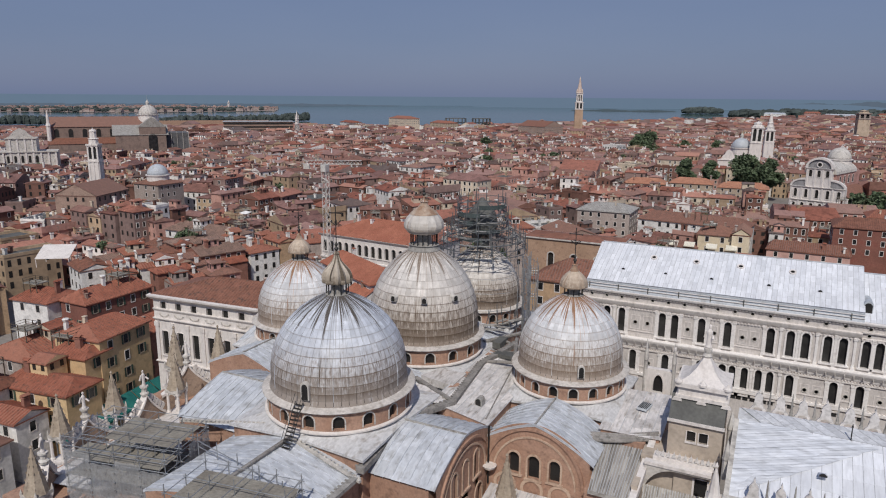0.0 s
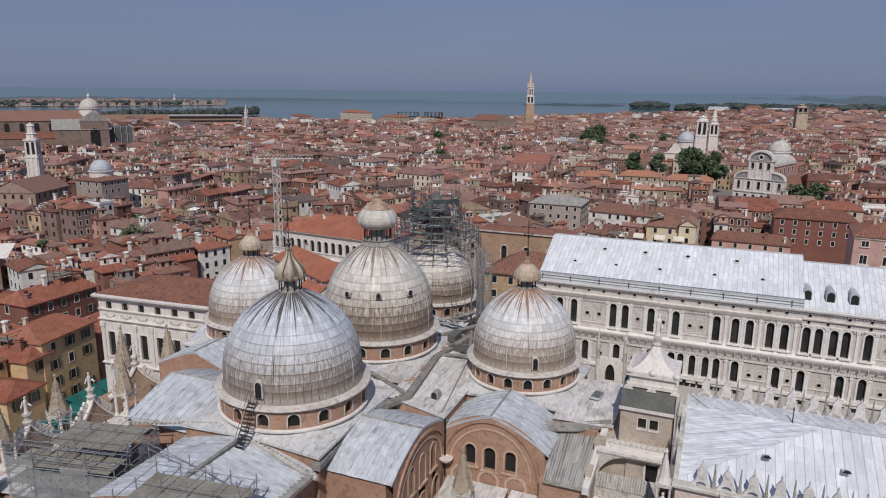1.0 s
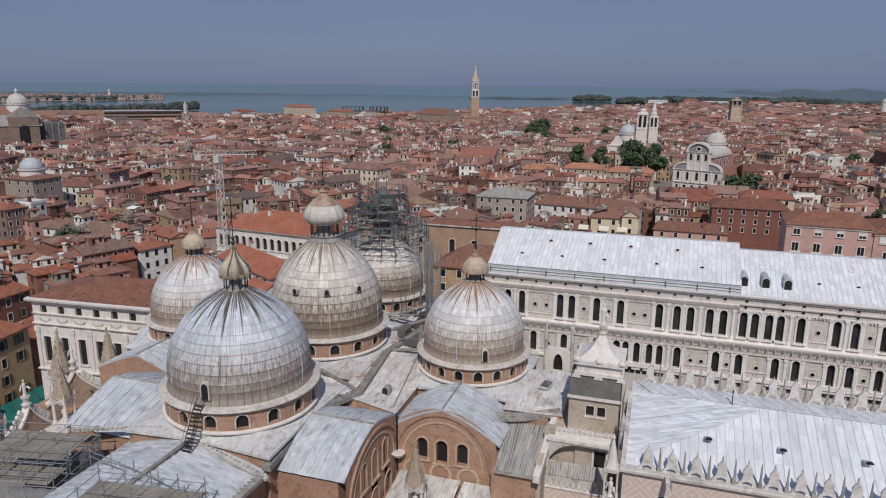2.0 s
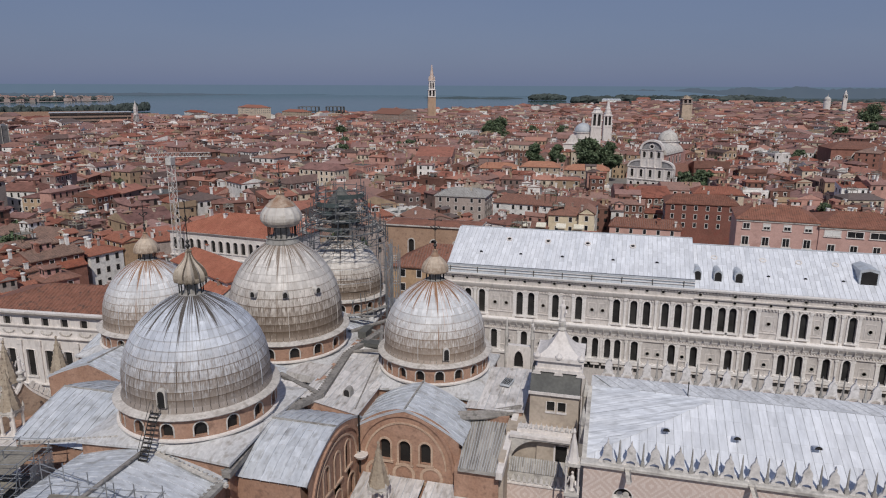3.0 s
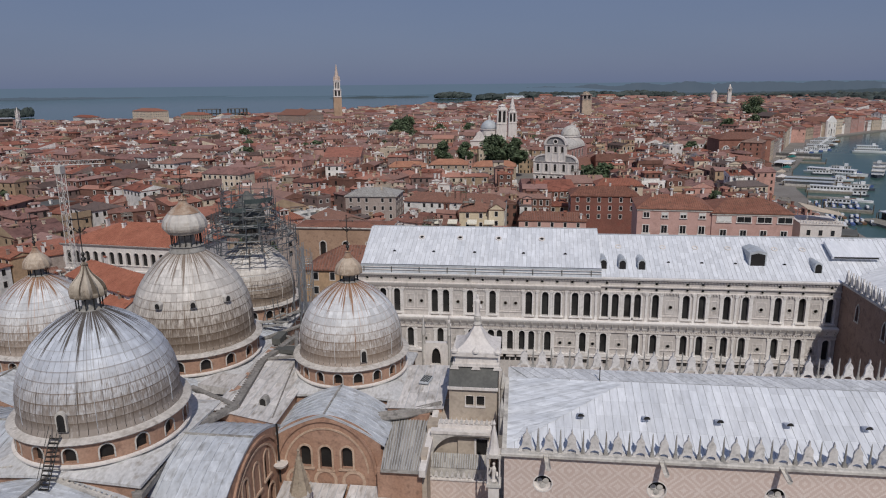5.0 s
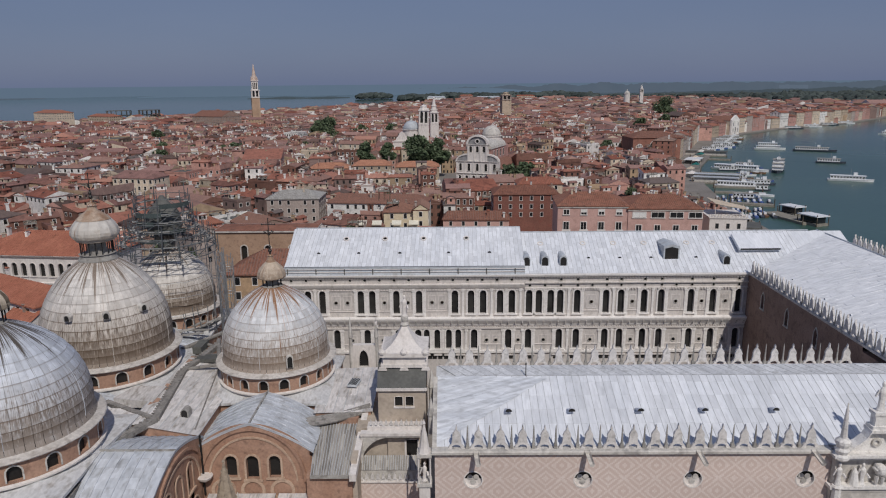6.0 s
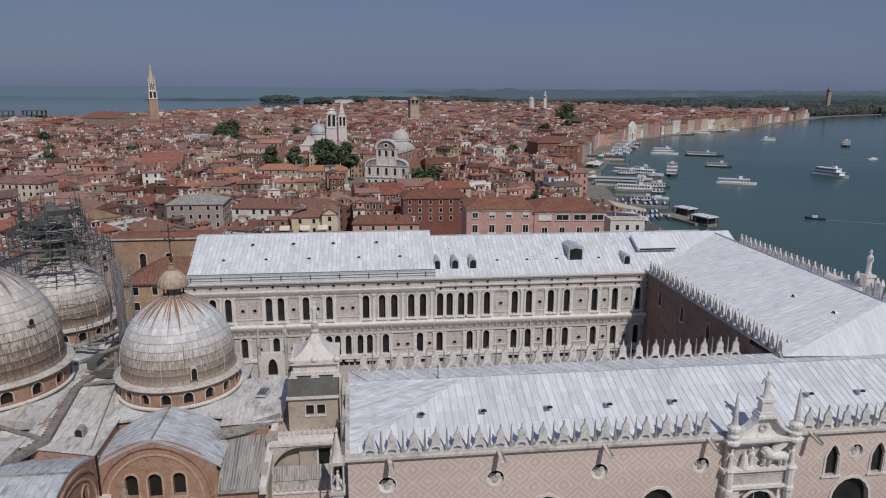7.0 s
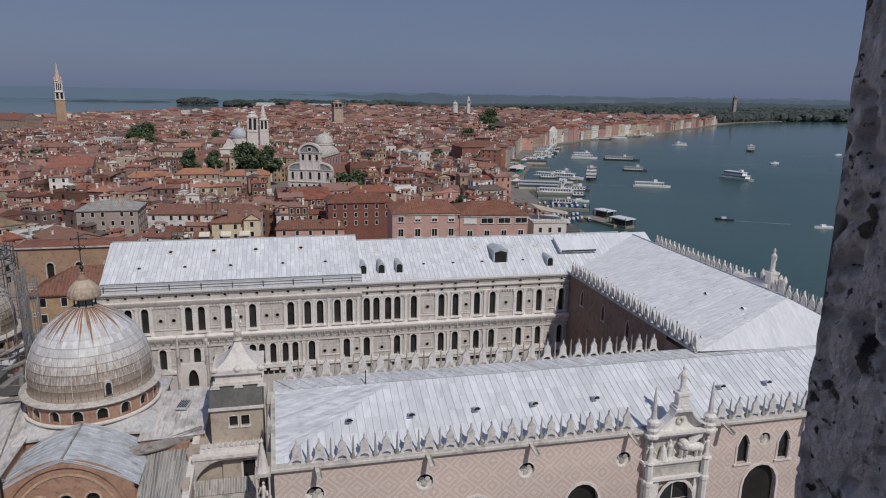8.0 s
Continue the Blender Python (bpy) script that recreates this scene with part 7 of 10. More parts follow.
def house(x, y, w, l, h, rz, wall=None, rh=None, hip=None, near=True, win=None, chim=2, tiles=True, ground_z=1.2, roof_mat=None, label="", rows=None, wscale=1.0, attic=0.0):
    """A plastered town house with a tiled roof, windows on the sides that show and chimneys."""
    wi = rng.choices(range(8), (5, 3, 4, 5, 6, 3, 4, 4))[0] if wall is None else wall
    rh = rng.uniform(0.14, 0.2) * min(w, l) if rh is None else rh
    if w > l:
        w, l, rz = l, w, rz + 90
    hip = (rng.choice((0, 0, 0.25, 0.35)) if hip is None else hip) * w / l
    m = T(x, y, ground_z, rz)
    b = MB()
    b.box(-w / 2, w / 2, -l / 2, l / 2, 0, h - 0.05)
    if hip == 0:
        for s in (-1, 1):
            b.prism([(-w / 2, h - 0.1), (w / 2, h - 0.1), (0, h + rh - 0.15)], s * l / 2 - (0.3 if s > 0 else 0), s * l / 2 + (0.3 if s < 0 else 0))
    ob = b.ob("house", M_WALL[wi], None, at=m)
    tagged(ob, label or f"{WALL_LABEL[wi]} plastered town house with terracotta tile roof", "house", "town houses")
    b = MB()
    roof_mat = roof_mat or rng.choices((M_TILE, M_TILEB, M_TILEM), (5, 4, 2))[0]
    roof_into(b, w, l, h, rh, hip, 0, None, 0.45, 0, -1)
    ro = b.ob("roof", roof_mat, ob)
    if attic and rng.random() < attic:
        # a raised attic with its own small roof
        aw, al, az = rng.uniform(1.3, 2.2), rng.uniform(1.4, 2.6), rng.uniform(1.0, 2.2)
        ax, ay = rng.uniform(-0.2, 0.2) * w, rng.uniform(-0.3, 0.3) * l
        b = MB()
        am = T(ax, ay, 0, rng.choice((0, 90)))
        b.box(-aw, aw, -al, al, h - 0.3, h + rh + az - 0.4, 0, am)
        for s in (-1, 1):
            for u in (-0.5, 0.5):
                b.box(u * aw - 0.35, u * aw + 0.35, s * al - 0.05, s * al + 0.05, h + rh + az - 1.75, h + rh + az - 0.65, 2, am)
                b.box(s * aw - 0.05, s * aw + 0.05, u * al - 0.35, u * al + 0.35, h + rh + az - 1.75, h + rh + az - 0.65, 2, am)
        roof_into(b, 2 * aw, 2 * al, h + rh + az - 0.35, aw * 0.45, 0, 1, am, 0.3, 0, 0)
        b.ob("attic", [M_WALL[rng.choice((wi, 4, 0, 3))], roof_mat, M_DARK], ob, "small raised attic with its own roof")
    if attic and rng.random() < 0.35:
        # a low wing with a lean-to roof
        b = MB()
        lw, lh = rng.uniform(2.0, 3.6), h - rng.uniform(2.0, 5.0)
        s = rng.choice((-1, 1))
        y0, y1 = sorted((rng.uniform(-0.48, -0.1) * l, rng.uniform(0.1, 0.48) * l))
        b.box(min(s * w / 2, s * (w / 2 + lw)), max(s * w / 2, s * (w / 2 + lw)), y0, y1, 0, lh)
        x0, x1 = s * w / 2, s * (w / 2 + lw + 0.35)
        q = [(x0, y0 - 0.2, lh + 1.3), (x1, y0 - 0.2, lh), (x1, y1 + 0.2, lh), (x0, y1 + 0.2, lh + 1.3)]
        b.add(q + [(p_[0], p_[1], p_[2] - 0.18) for p_ in q], [(0, 1, 2, 3) if s > 0 else (3, 2, 1, 0), (0, 1, 5, 4), (1, 2, 6, 5), (2, 3, 7, 6)], 1)
        b.ob("wing", [M_WALL[rng.choice((wi, wi, 4))], rng.choice((M_TILE, M_TILEB))], ob, "low wing under a lean-to roof")
    if tiles:
        b = MB()
        roof_into(b, w, l, h, rh, hip, 0, None, 0.45, 2)
        tagged(b.ob("tile_cladding", roof_mat, ro), kind="stuff")
    wm = win if win is not None else rng.randrange(3)
    stuff = MB()
    for cx, cy, a, ln in walls_seen(w, l, m):
        n = max(1, int((ln - 1.0) / rng.uniform(2.6, 3.9)))
        fl = max(1, int((h - 1.5) / 3.1))
        for r in range(min(fl, (4 if near else 3) if rows is None else rows)):
            z = h - 2.3 - r * 3.15
            if z < 0.8:
                continue
            for i in range(n):
                if rng.random() < 0.1:
                    continue
                u = (i + 0.5) / n * (ln - 1.0) - (ln - 1.0) / 2
                pm = T(cx, cy, 0, a) @ T(u, 0, z) @ Matrix.Scale(wscale, 4)
                if near:
                    link("window", ME_WIN[wm if rng.random() < 0.8 else 0], ob, pm)
                else:
                    if wm:
                        stuff.box(-0.66, 0.66, -0.04, 0.02, -0.15, 1.75, 0, pm)
                    stuff.add([(-0.48, -0.05, 0), (0.48, -0.05, 0), (0.48, -0.05, 1.6), (-0.48, -0.05, 1.6)], [(0, 1, 2, 3)], 1, pm)
    if stuff.f:
        tagged(stuff.ob("window_rest", [M_STONE, M_DARK], ob), kind="stuff")
    for _ in range(chim):
        cx = rng.uniform(-w / 2 + 0.6, w / 2 - 0.6)
        cy = rng.uniform(-l / 2 + 1, l / 2 - 1)
        zr = h + rh * (1 - abs(cx) / (w / 2))
        link("chimney", rng.choice(ME_CHIM), ob, T(cx, cy, zr, rng.choice((0, 90))) @ Matrix.Scale(rng.uniform(0.75, 1.15), 4))
    return ob


def altana(x, y, z, rz):
    """A wooden roof terrace on posts."""
    t = thing("roof_terrace", "dark wooden roof terrace on posts", "roof terrace", T(x, y, z, rz), "roof terraces")
    b = MB()
    b.box(-2, 2, -1.6, 1.6, 1.9, 2.05)
    b.ob("deck", M_WOOD, t)
    for px in (-1.9, 0, 1.9):
        for py in (-1.5, 1.5):
            b = MB()
            b.box(px - 0.07, px + 0.07, py - 0.07, py + 0.07, -1.2, 3.0)
            b.ob("post", M_TRUNK, t)
    for q in range(4):
        b = MB()
        ln = 2 if q % 2 == 0 else 1.6
        of = 1.55 if q % 2 == 0 else 1.95
        for zz in (2.45, 2.95):
            b.box(-ln, ln, -of - 0.03, -of + 0.03, zz, zz + 0.07)
        b.ob("rail", M_TRUNK, t, at=pose(0, 0, 0, 0, 0, 90 * q))


# places taken by the monuments and by the named buildings: x0, x1, y0, y1
CLEAR = [(-104, 86, -200, 138), (-104, -62, 76, 96), (-122, -78, 152, 176), (-66, -40, 140, 182), (30, 96, 204, 242), (-2, 34, 366, 420), (-64, 6, 420, 452), (-82, -4, 386, 412), (-12, 44, 212, 258), (-275, -240, 190, 226), (-72, -46, 256, 276),
         (-48, -4, 250, 274), (-28, -4, 222, 236), (16, 44, 256, 276), (-150, -96, 42, 108), (-190, -175, 114, 128), (-192, -156, 161, 178), (130, 178, 506, 546), (-335, -265, 865, 935), (-600, -470, 960, 1045), (-668, -612, 930, 970)]


def free(x, y, r):
    return not any(x0 - r < x < x1 + r and y0 - r < y < y1 + r for x0, x1, y0, y1 in CLEAR)


def split(x0, x1, y0, y1, r, big):
    w, l = x1 - x0, y1 - y0
    if w * l < big * r.uniform(0.7, 1.4) or max(w, l) < 9:
        return [(x0, x1, y0, y1)]
    c = r.uniform(0.38, 0.62)
    if w > l:
        return split(x0, x0 + w * c, y0, y1, r, big) + split(x0 + w * c, x1, y0, y1, r, big)
    return split(x0, x1, y0, y0 + l * c, r, big) + split(x0, x1, y0 + l * c, y1, r, big)


QUAY = [(100, 150), (128, 250), (134, 320), (150, 400), (178, 486), (216, 567), (290, 738), (332, 790), (413, 872), (578, 995), (717, 1140), (1098, 1500)]


def quay_gap(x, y):
    """Distance to the waterfront line; the promenade keeps this clear."""
    best = 1e9
    for (ax, ay), (bx, by) in zip(QUAY, QUAY[1:]):
        dx, dy = bx - ax, by - ay
        t = max(0, min(1, ((x - ax) * dx + (y - ay) * dy) / (dx * dx + dy * dy)))
        best = min(best, math.hypot(x - ax - t * dx, y - ay - t * dy))
    return best


far = MB()
near_list, mid_list = [], []
FAR_MATS = M_FWALL + M_FROOF + [M_DARK, M_DGREY, M_WOOD]


def far_house(m, w, l, h, r, dd):
    """One distant house joined into the mass: body, roof, windows, chimneys, sometimes a wing, an attic or a roof terrace."""
    if w > l:
        w, l, m = l, w, m @ pose(0, 0, 0, 0, 0, 90)
    wk = r.choices(range(6), (6, 5, 6, 8, 5, 5))[0]
    # past 500 m mauve roofs prevail: distance haze put into the colour mix
    rk = 6 + r.choices(range(4), (6, 5, 4, 1.5) if dd < 500 else (4, 5, 6, 1))[0]
    far.box(-w / 2, w / 2, -l / 2, l / 2, 0, h, wk, m)
    rh = w * r.uniform(0.14, 0.23)
    kind = r.random()
    if kind < 0.07:
        far.box(-w / 2 + 0.4, w / 2 - 0.4, -l / 2 + 0.4, l / 2 - 0.4, h, h + 0.05, 11, m)
        for s in (-1, 1):
            far.box(s * w / 2 - 0.15, s * w / 2 + 0.15, -l / 2, l / 2, h, h + 0.9, wk, m)
            far.box(-w / 2, w / 2, s * l / 2 - 0.15, s * l / 2 + 0.15, h, h + 0.9, wk, m)
        rh = 0.0
    elif kind < 0.17:
        s = r.choice((-1, 1))
        x, y = w / 2 + 0.3, l / 2 + 0.2
        q = [(-x, -y, h + (rh * 1.3 if s > 0 else 0)), (x, -y, h + (rh * 1.3 if s < 0 else 0)), (x, y, h + (rh * 1.3 if s < 0 else 0)), (-x, y, h + (rh * 1.3 if s > 0 else 0))]
        far.add(q, [(0, 1, 2, 3)], rk, m)
        far.add(q + [(-x, -y, h - 0.2), (x, -y, h - 0.2), (x, y, h - 0.2), (-x, y, h - 0.2)], [(4, 5, 1, 0), (5, 6, 2, 1), (6, 7, 3, 2), (7, 4, 0, 3)], wk, m)
    else:
        roof_into(far, w, l, h, rh, r.choice((0, 0, 0, 0, 0.25, 0.3)) * w / l, rk, m, 0.4, 0, wk)
    if dd > 1050:
        return
    close = dd < 540
    for cx, cy, aa, ln in walls_seen(w, l, m):
        n = max(1, int(ln / r.uniform(2.3, 3.6)))
        wm = m @ T(cx, cy, 0, aa)
        ww, wh = r.uniform(0.42, 0.62), r.uniform(1.3, 2.0)
        lit = r.random() < 0.35
        for q in range(3 if close else 2):
            z = h - 0.8 - 3.2 * q
            for i in range(n):
                if r.random() < 0.2:
                    continue
                u = (i + 0.5) / n * ln - ln / 2
                if close and lit:
                    far.box(u - ww - 0.16, u + ww + 0.16, -0.04, 0.02, z - wh - 0.15, z + 0.14, 0, wm)
                far.add([(u - ww, -0.05, z - wh), (u + ww, -0.05, z - wh), (u + ww, -0.05, z), (u - ww, -0.05, z)], [(0, 1, 2, 3)], 10, wm)
    if r.random() < 0.34:
        am = m @ T(r.uniform(-w / 5, w / 5), r.uniform(-l / 3, l / 3), 0, r.choice((0, 90)))
        aw, al, az = r.uniform(1.0, 1.9), r.uniform(1.2, 2.6), h + rh * 0.6 + r.uniform(1.0, 2.4)
        ak = r.choice((wk, 0, 0, 1, 2))
        far.box(-aw, aw, -al, al, h - 0.5, az, ak, am)
        roof_into(far, 2 * aw, 2 * al, az, aw * 0.4, 0, rk, am, 0.25, 0, ak)
        if close:
            for s in (-1, 1):
                far.box(-0.4, 0.4, s * al - 0.05, s * al + 0.05, az - 1.3, az - 0.3, 10, am)
                far.box(s * aw - 0.05, s * aw + 0.05, -0.4, 0.4, az - 1.3, az - 0.3, 10, am)
    if close and r.random() < 0.11:
        am = m @ T(r.uniform(-w / 5, w / 5), r.uniform(-l / 4, l / 4), h + rh)
        far.box(-1.8, 1.8, -1.5, 1.5, 1.2, 1.35, 12, am)
        for px in (-1.7, 1.7):
            for py in (-1.4, 1.4):
                far.box(px - 0.08, px + 0.08, py - 0.08, py + 0.08, -1.5, 2.3, 12, am)
        for s in (-1, 1):
            far.box(-1.8, 1.8, s * 1.4 - 0.04, s * 1.4 + 0.04, 2.1, 2.25, 12, am)
            far.box(s * 1.7 - 0.04, s * 1.7 + 0.04, -1.5, 1.5, 2.1, 2.25, 12, am)
        if r.random() < 0.3:
            far.add([(-2, -1.6, 3.0), (2, -1.6, 3.0), (2, 1.6, 3.5), (-2, 1.6, 3.5)], [(0, 1, 2, 3)], r.choice((0, 1, 5)), am)
    if close and rh and r.random() < 0.5:
        # roof light or small dormer on a slope
        for _ in range(r.choice((1, 2))):
            sx, u, y_ = r.choice((-1, 1)), r.uniform(0.3, 0.6), r.uniform(-0.35, 0.35) * l
            zz = h + rh * (1 - u)
            x_ = sx * u * w / 2
            if r.random() < 0.5:
                far.box(x_ - 0.55, x_ + 0.55, y_ - 0.6, y_ + 0.6, zz - 0.6, zz + 0.55, r.choice((0, 1, wk)), m)
                far.box(x_ - 0.75, x_ + 0.75, y_ - 0.75, y_ + 0.75, zz + 0.55, zz + 0.68, rk, m)
                far.box(x_ + sx * 0.56 - 0.03, x_ + sx * 0.56 + 0.03, y_ - 0.4, y_ + 0.4, zz - 0.3, zz + 0.4, 10, m)
            else:
                far.box(x_ - 0.4, x_ + 0.4, y_ - 0.5, y_ + 0.5, zz - 0.3, zz + 0.18, 10, m)
    if dd < 330 and r.random() < 0.3:
        # thin aerial on the ridge
        far.box(-0.04, 0.04, -0.04, 0.04, h + rh - 0.3, h + rh + 2.6, 12, m)
        for q in (1.6, 2.0, 2.4):
            far.box(-0.6, 0.6, -0.03, 0.03, h + rh + q, h + rh + q + 0.05, 12, m)
    for _ in range(r.choice((1, 2, 2, 3, 4)) if close else r.choice((0, 1, 1, 2))):
        k_ = r.uniform(0.28, 0.5)
        cm = m @ T(r.uniform(-w / 2.6, w / 2.6), r.uniform(-l / 2.6, l / 2.6), h, r.choice((0, 0, 20)))
        zt = rh * 0.7 + r.uniform(1.0, 2.4)
        ck = r.choice((0, 0, 1, 3, 5))
        far.box(-k_, k_, -k_, k_, -1, zt, ck, cm)
        if close:
            far.box(-k_ - 0.15, k_ + 0.15, -k_ - 0.15, k_ + 0.15, zt - 0.35, zt, ck, cm)


BW, BL = 38, 32
for gy in range(0, 74):
    for gx in range(-32, 50):
        r = random.Random(gx * 991 + gy * 17)
        bx, by = gx * BW + r.uniform(-5, 5) + (gy % 2) * 13, 20 + gy * BL + r.uniform(-4, 4)
        d = math.hypot(bx, by)
        a = math.degrees(math.atan2(bx, by))
        if d > 2330 or not -68 < a < 52 or d < 60:
            continue
        hblock = r.choice((9, 10.5, 12.5, 14, 16))
        big = 135 if d < 430 else (180 if d < 800 else 260 if d < 1500 else 450)
        rot = 75 * noise.noise((bx / 210, by / 210, 3)) + r.uniform(-9, 9) if d > 165 else 22 * noise.noise((bx / 70, by / 70, 3))
        bm = T(bx, by, 0, rot)
        for x0, x1, y0, y1 in split(-BW / 2 + 0.3, BW / 2 - 0.3, -BL / 2 + 0.3, BL / 2 - 0.3, r, big * r.choice((0.6, 1.0, 1.6, 2.6))):
            if r.random() < 0.10:
                continue
            c = bm @ Vector(((x0 + x1) / 2, (y0 + y1) / 2, 0))
            w, l = x1 - x0 - r.uniform(-0.1, 1.7), y1 - y0 - r.uniform(-0.1, 1.7)
            if not inside(c.x, c.y, COAST) or not free(c.x, c.y, max(w, l) * 0.45):
                continue
            if c.x > 0 and quay_gap(c.x, c.y) < (26 if c.y < 700 else 18):
                continue
            h = hblock + r.choice((-4.5, -2.0, -1.0, 0, 0, 1.2, 2.6)) + r.uniform(-0.7, 0.7)
            if d > 500:
                h = 7.0 + hblock * 0.32 + r.choice((-3, -1, 0, 1, 3)) + r.uniform(-0.6, 0.6)
            if -8 < c.x < 42 and 318 < c.y < 374:
                h = min(h, 6.0)
            if -66 < c.x < 6 and 360 < c.y < 398:
                h = min(h, 8.5)
            dd = math.hypot(c.x, c.y)
            if dd > 1500 and r.random() < (0.3 if dd < 1950 else 0.55):
                continue
            if math.atan2(c.x, c.y) > 0.575 and dd > 1450:
                continue
            rot2 = rot + r.uniform(-5, 5)
            if dd < 160:
                near_list.append((c.x, c.y, w, l, h, rot2))
            elif dd < 232:
                mid_list.append((c.x, c.y, w, l, h, rot2))
            else:
                far_house(T(c.x, c.y, 1.2, rot2), w, l, h, r, dd)
tagged(far.ob("far_houses", FAR_MATS), "distant terracotta roofs and plaster walls of the old town", "houses", kind="stuff")
for x, y, w, l, h, rz in near_list:
    house(x, y, w, l, h, rz, near=True, chim=3, attic=0.5)
rm = random.Random(5)
for i, (x, y, w, l, h, rz) in enumerate(mid_list):
    house(x, y, w, l, h, rz, near=False, chim=2 if i % 3 else 3, tiles=True, attic=0.5)
for x, y, w, l, h, rz in [q for i, q in enumerate(mid_list + near_list) if i % 23 == 3][:34]:
    altana(x, y, 1.2 + h + 1.0, rz)

# ---------------------------------------------------------------- buildings that stand out
def tile_block(x0, x1, y0, y1, h, wall, label, rz=0, rh=None, hip=0.3, win=0, rows=4, chim=2, roof=None, ws=1.0, attic=0.0):
    return house((x0 + x1) / 2, (y0 + y1) / 2, x1 - x0, y1 - y0, h, rz, wall, rh, hip, True, win, chim, True, 1.2, roof, label, rows, ws, attic)


M_YEL = mat("yellow_plaster", (0.60, 0.43, 0.24), (0.67, 0.49, 0.29), 0.92, 0.25, 2.5, c=(0.50, 0.36, 0.21), rand=0.05, grain=0.35)
M_WALL.append(M_YEL)
WALL_LABEL.append("yellow")
M_PINK = mat("salmon_plaster", (0.53, 0.335, 0.29), (0.59, 0.38, 0.335), 0.92, 0.15, 2.5, c=(0.45, 0.28, 0.24), grain=0.35)
M_WALL.append(M_PINK)
WALL_LABEL.append("salmon-pink")
M_TILED = mat("dark_tiles", (0.24, 0.105, 0.07), (0.30, 0.14, 0.095), 0.9, 0.3, 2.4, c=(0.17, 0.09, 0.065), rand=0.1)
M_TILER = mat("new_red_tiles", (0.33, 0.125, 0.08), (0.39, 0.155, 0.10), 0.9, 0.3, 2.0, c=(0.28, 0.11, 0.07))
M_TILEO = mat("orange_tiles", (0.40, 0.19, 0.12), (0.47, 0.235, 0.15), 0.9, 0.3, 2.4, c=(0.32, 0.15, 0.10), rand=0.1)
M_CREAM = mat("cream_canvas", (0.70, 0.66, 0.54), (0.76, 0.72, 0.61), 0.9, 0.3, 2.0, bump=0)
M_PALE = mat("pale_yellow_plaster", (0.66, 0.56, 0.40), (0.72, 0.62, 0.46), 0.92, 0.25, 2.5, c=(0.56, 0.47, 0.33), grain=0.35)
M_HALL = mat("hall_brick", (0.36, 0.24, 0.165), (0.42, 0.285, 0.20), 0.92, 0.4, 3.0, c=(0.29, 0.19, 0.135), grain=0.5)
M_RED = mat("dark_red_plaster", (0.20, 0.09, 0.07), (0.25, 0.11, 0.085), 0.92, 0.2, 2.5, c=(0.24, 0.09, 0.07))
M_WALL.append(M_RED)
WALL_LABEL.append("dark red")
M_WALL.append(M_PALE)
WALL_LABEL.append("pale yellow")
# houses beside the church square
house(-108.9, 79.5, 10.0, 12.0, 17.0, 8, 8, 1.9, 0.3, True, 1, 2, True, 1.2, M_TILE, "tall ochre-yellow house with dark shutters and terracotta roof", 5)
house(-107.2, 73.2, 8.0, 5.5, 14.9, 8, 8, 1.4, 0.3, True, 1, 1, True, 1.2, M_TILE, "yellow plastered front house with small tile roof", 4)
house(-106.2, 66.6, 14.5, 7.0, 11.8, 8, 8, 1.7, 0.3, True, 1, 2, True, 1.2, M_TILE, "low yellow house with dark shutters and tile roof", 3, 1.0, 1.0)
house(-104.5, 59.2, 8.0, 5.5, 9.8, 6, 4, 1.2, 0.0, True, 0, 1, True, 1.2, M_TILE, "small white house with terrace and tile roof", 2)
house(-114.5, 60.5, 9.0, 8.0, 12.0, 6, 4, 1.8, 0.2, True, 0, 2, True, 1.2, M_TILEB, "white house with grey wall and tile roof", 3, 1.0, 1.0)
house(-105.0, 49.0, 13.0, 11.0, 8.5, 4, 4, 1.8, 0.2, True, 0, 1, True, 1.2, M_TILEB, "low white house beside the church", 2)
house(-123.0, 78.0, 14.0, 16.0, 11.8, 4, 7, 3.0, 0.2, True, 2, 3, True, 1.2, M_TILE, "broad house under a deep terracotta roof", 3, 1.0, 1.0)
house(-141.0, 90.5, 10.0, 9.0, 15.8, 6, 4, 2.0, 0.3, True, 0, 2, True, 1.2, M_TILE, "white plastered house with dark windows and roof garden", 4)
house(-131.5, 98.0, 8.2, 16.7, 15.8, 0, 10, 2.4, 0.25, True, 1, 3, True, 1.2, M_TILE, "dark red house with balconies and tile roof", 4)
house(-113.5, 92.0, 9.0, 12.0, 12.8, 5, 2, 2.0, 0.0, True, 2, 1, True, 1.2, M_TILE, "brick house under an orange tile roof", 3)
b = MB()
b.add([(-4.5, -3.5, 0), (4.5, -3.5, 0), (4.5, 3.5, 2.6), (-4.5, 3.5, 2.6), (-4.5, -3.5, -0.12), (4.5, -3.5, -0.12), (4.5, 3.5, 2.48), (-4.5, 3.5, 2.48)], [(0, 1, 2, 3), (7, 6, 5, 4), (4, 5, 1, 0), (5, 6, 2, 1), (6, 7, 3, 2), (7, 4, 0, 3)])
for px in (-4.3, 4.3):
    for py, ph in ((-3.3, 0), (3.3, 2.4)):
        b.box(px - 0.08, px + 0.08, py - 0.08, py + 0.08, -2.5, ph)
tagged(b.ob("roof_awning", M_STONE, at=T(-182.6, 121.2, 15.0, 35)), "large white canvas awning over a roof terrace", "awning")
tile_block(-189.0, -159.0, 165.0, 176.0, 13.5, 4, "bright white house with rows of dark windows", -3, 2.4, 0.35, 0, 3, 3, None, 1.0, 1.0)
hall = thing("old_hall", "brown brick hall with arched windows behind a tiled wing", "building")
fh = flat(148.0)
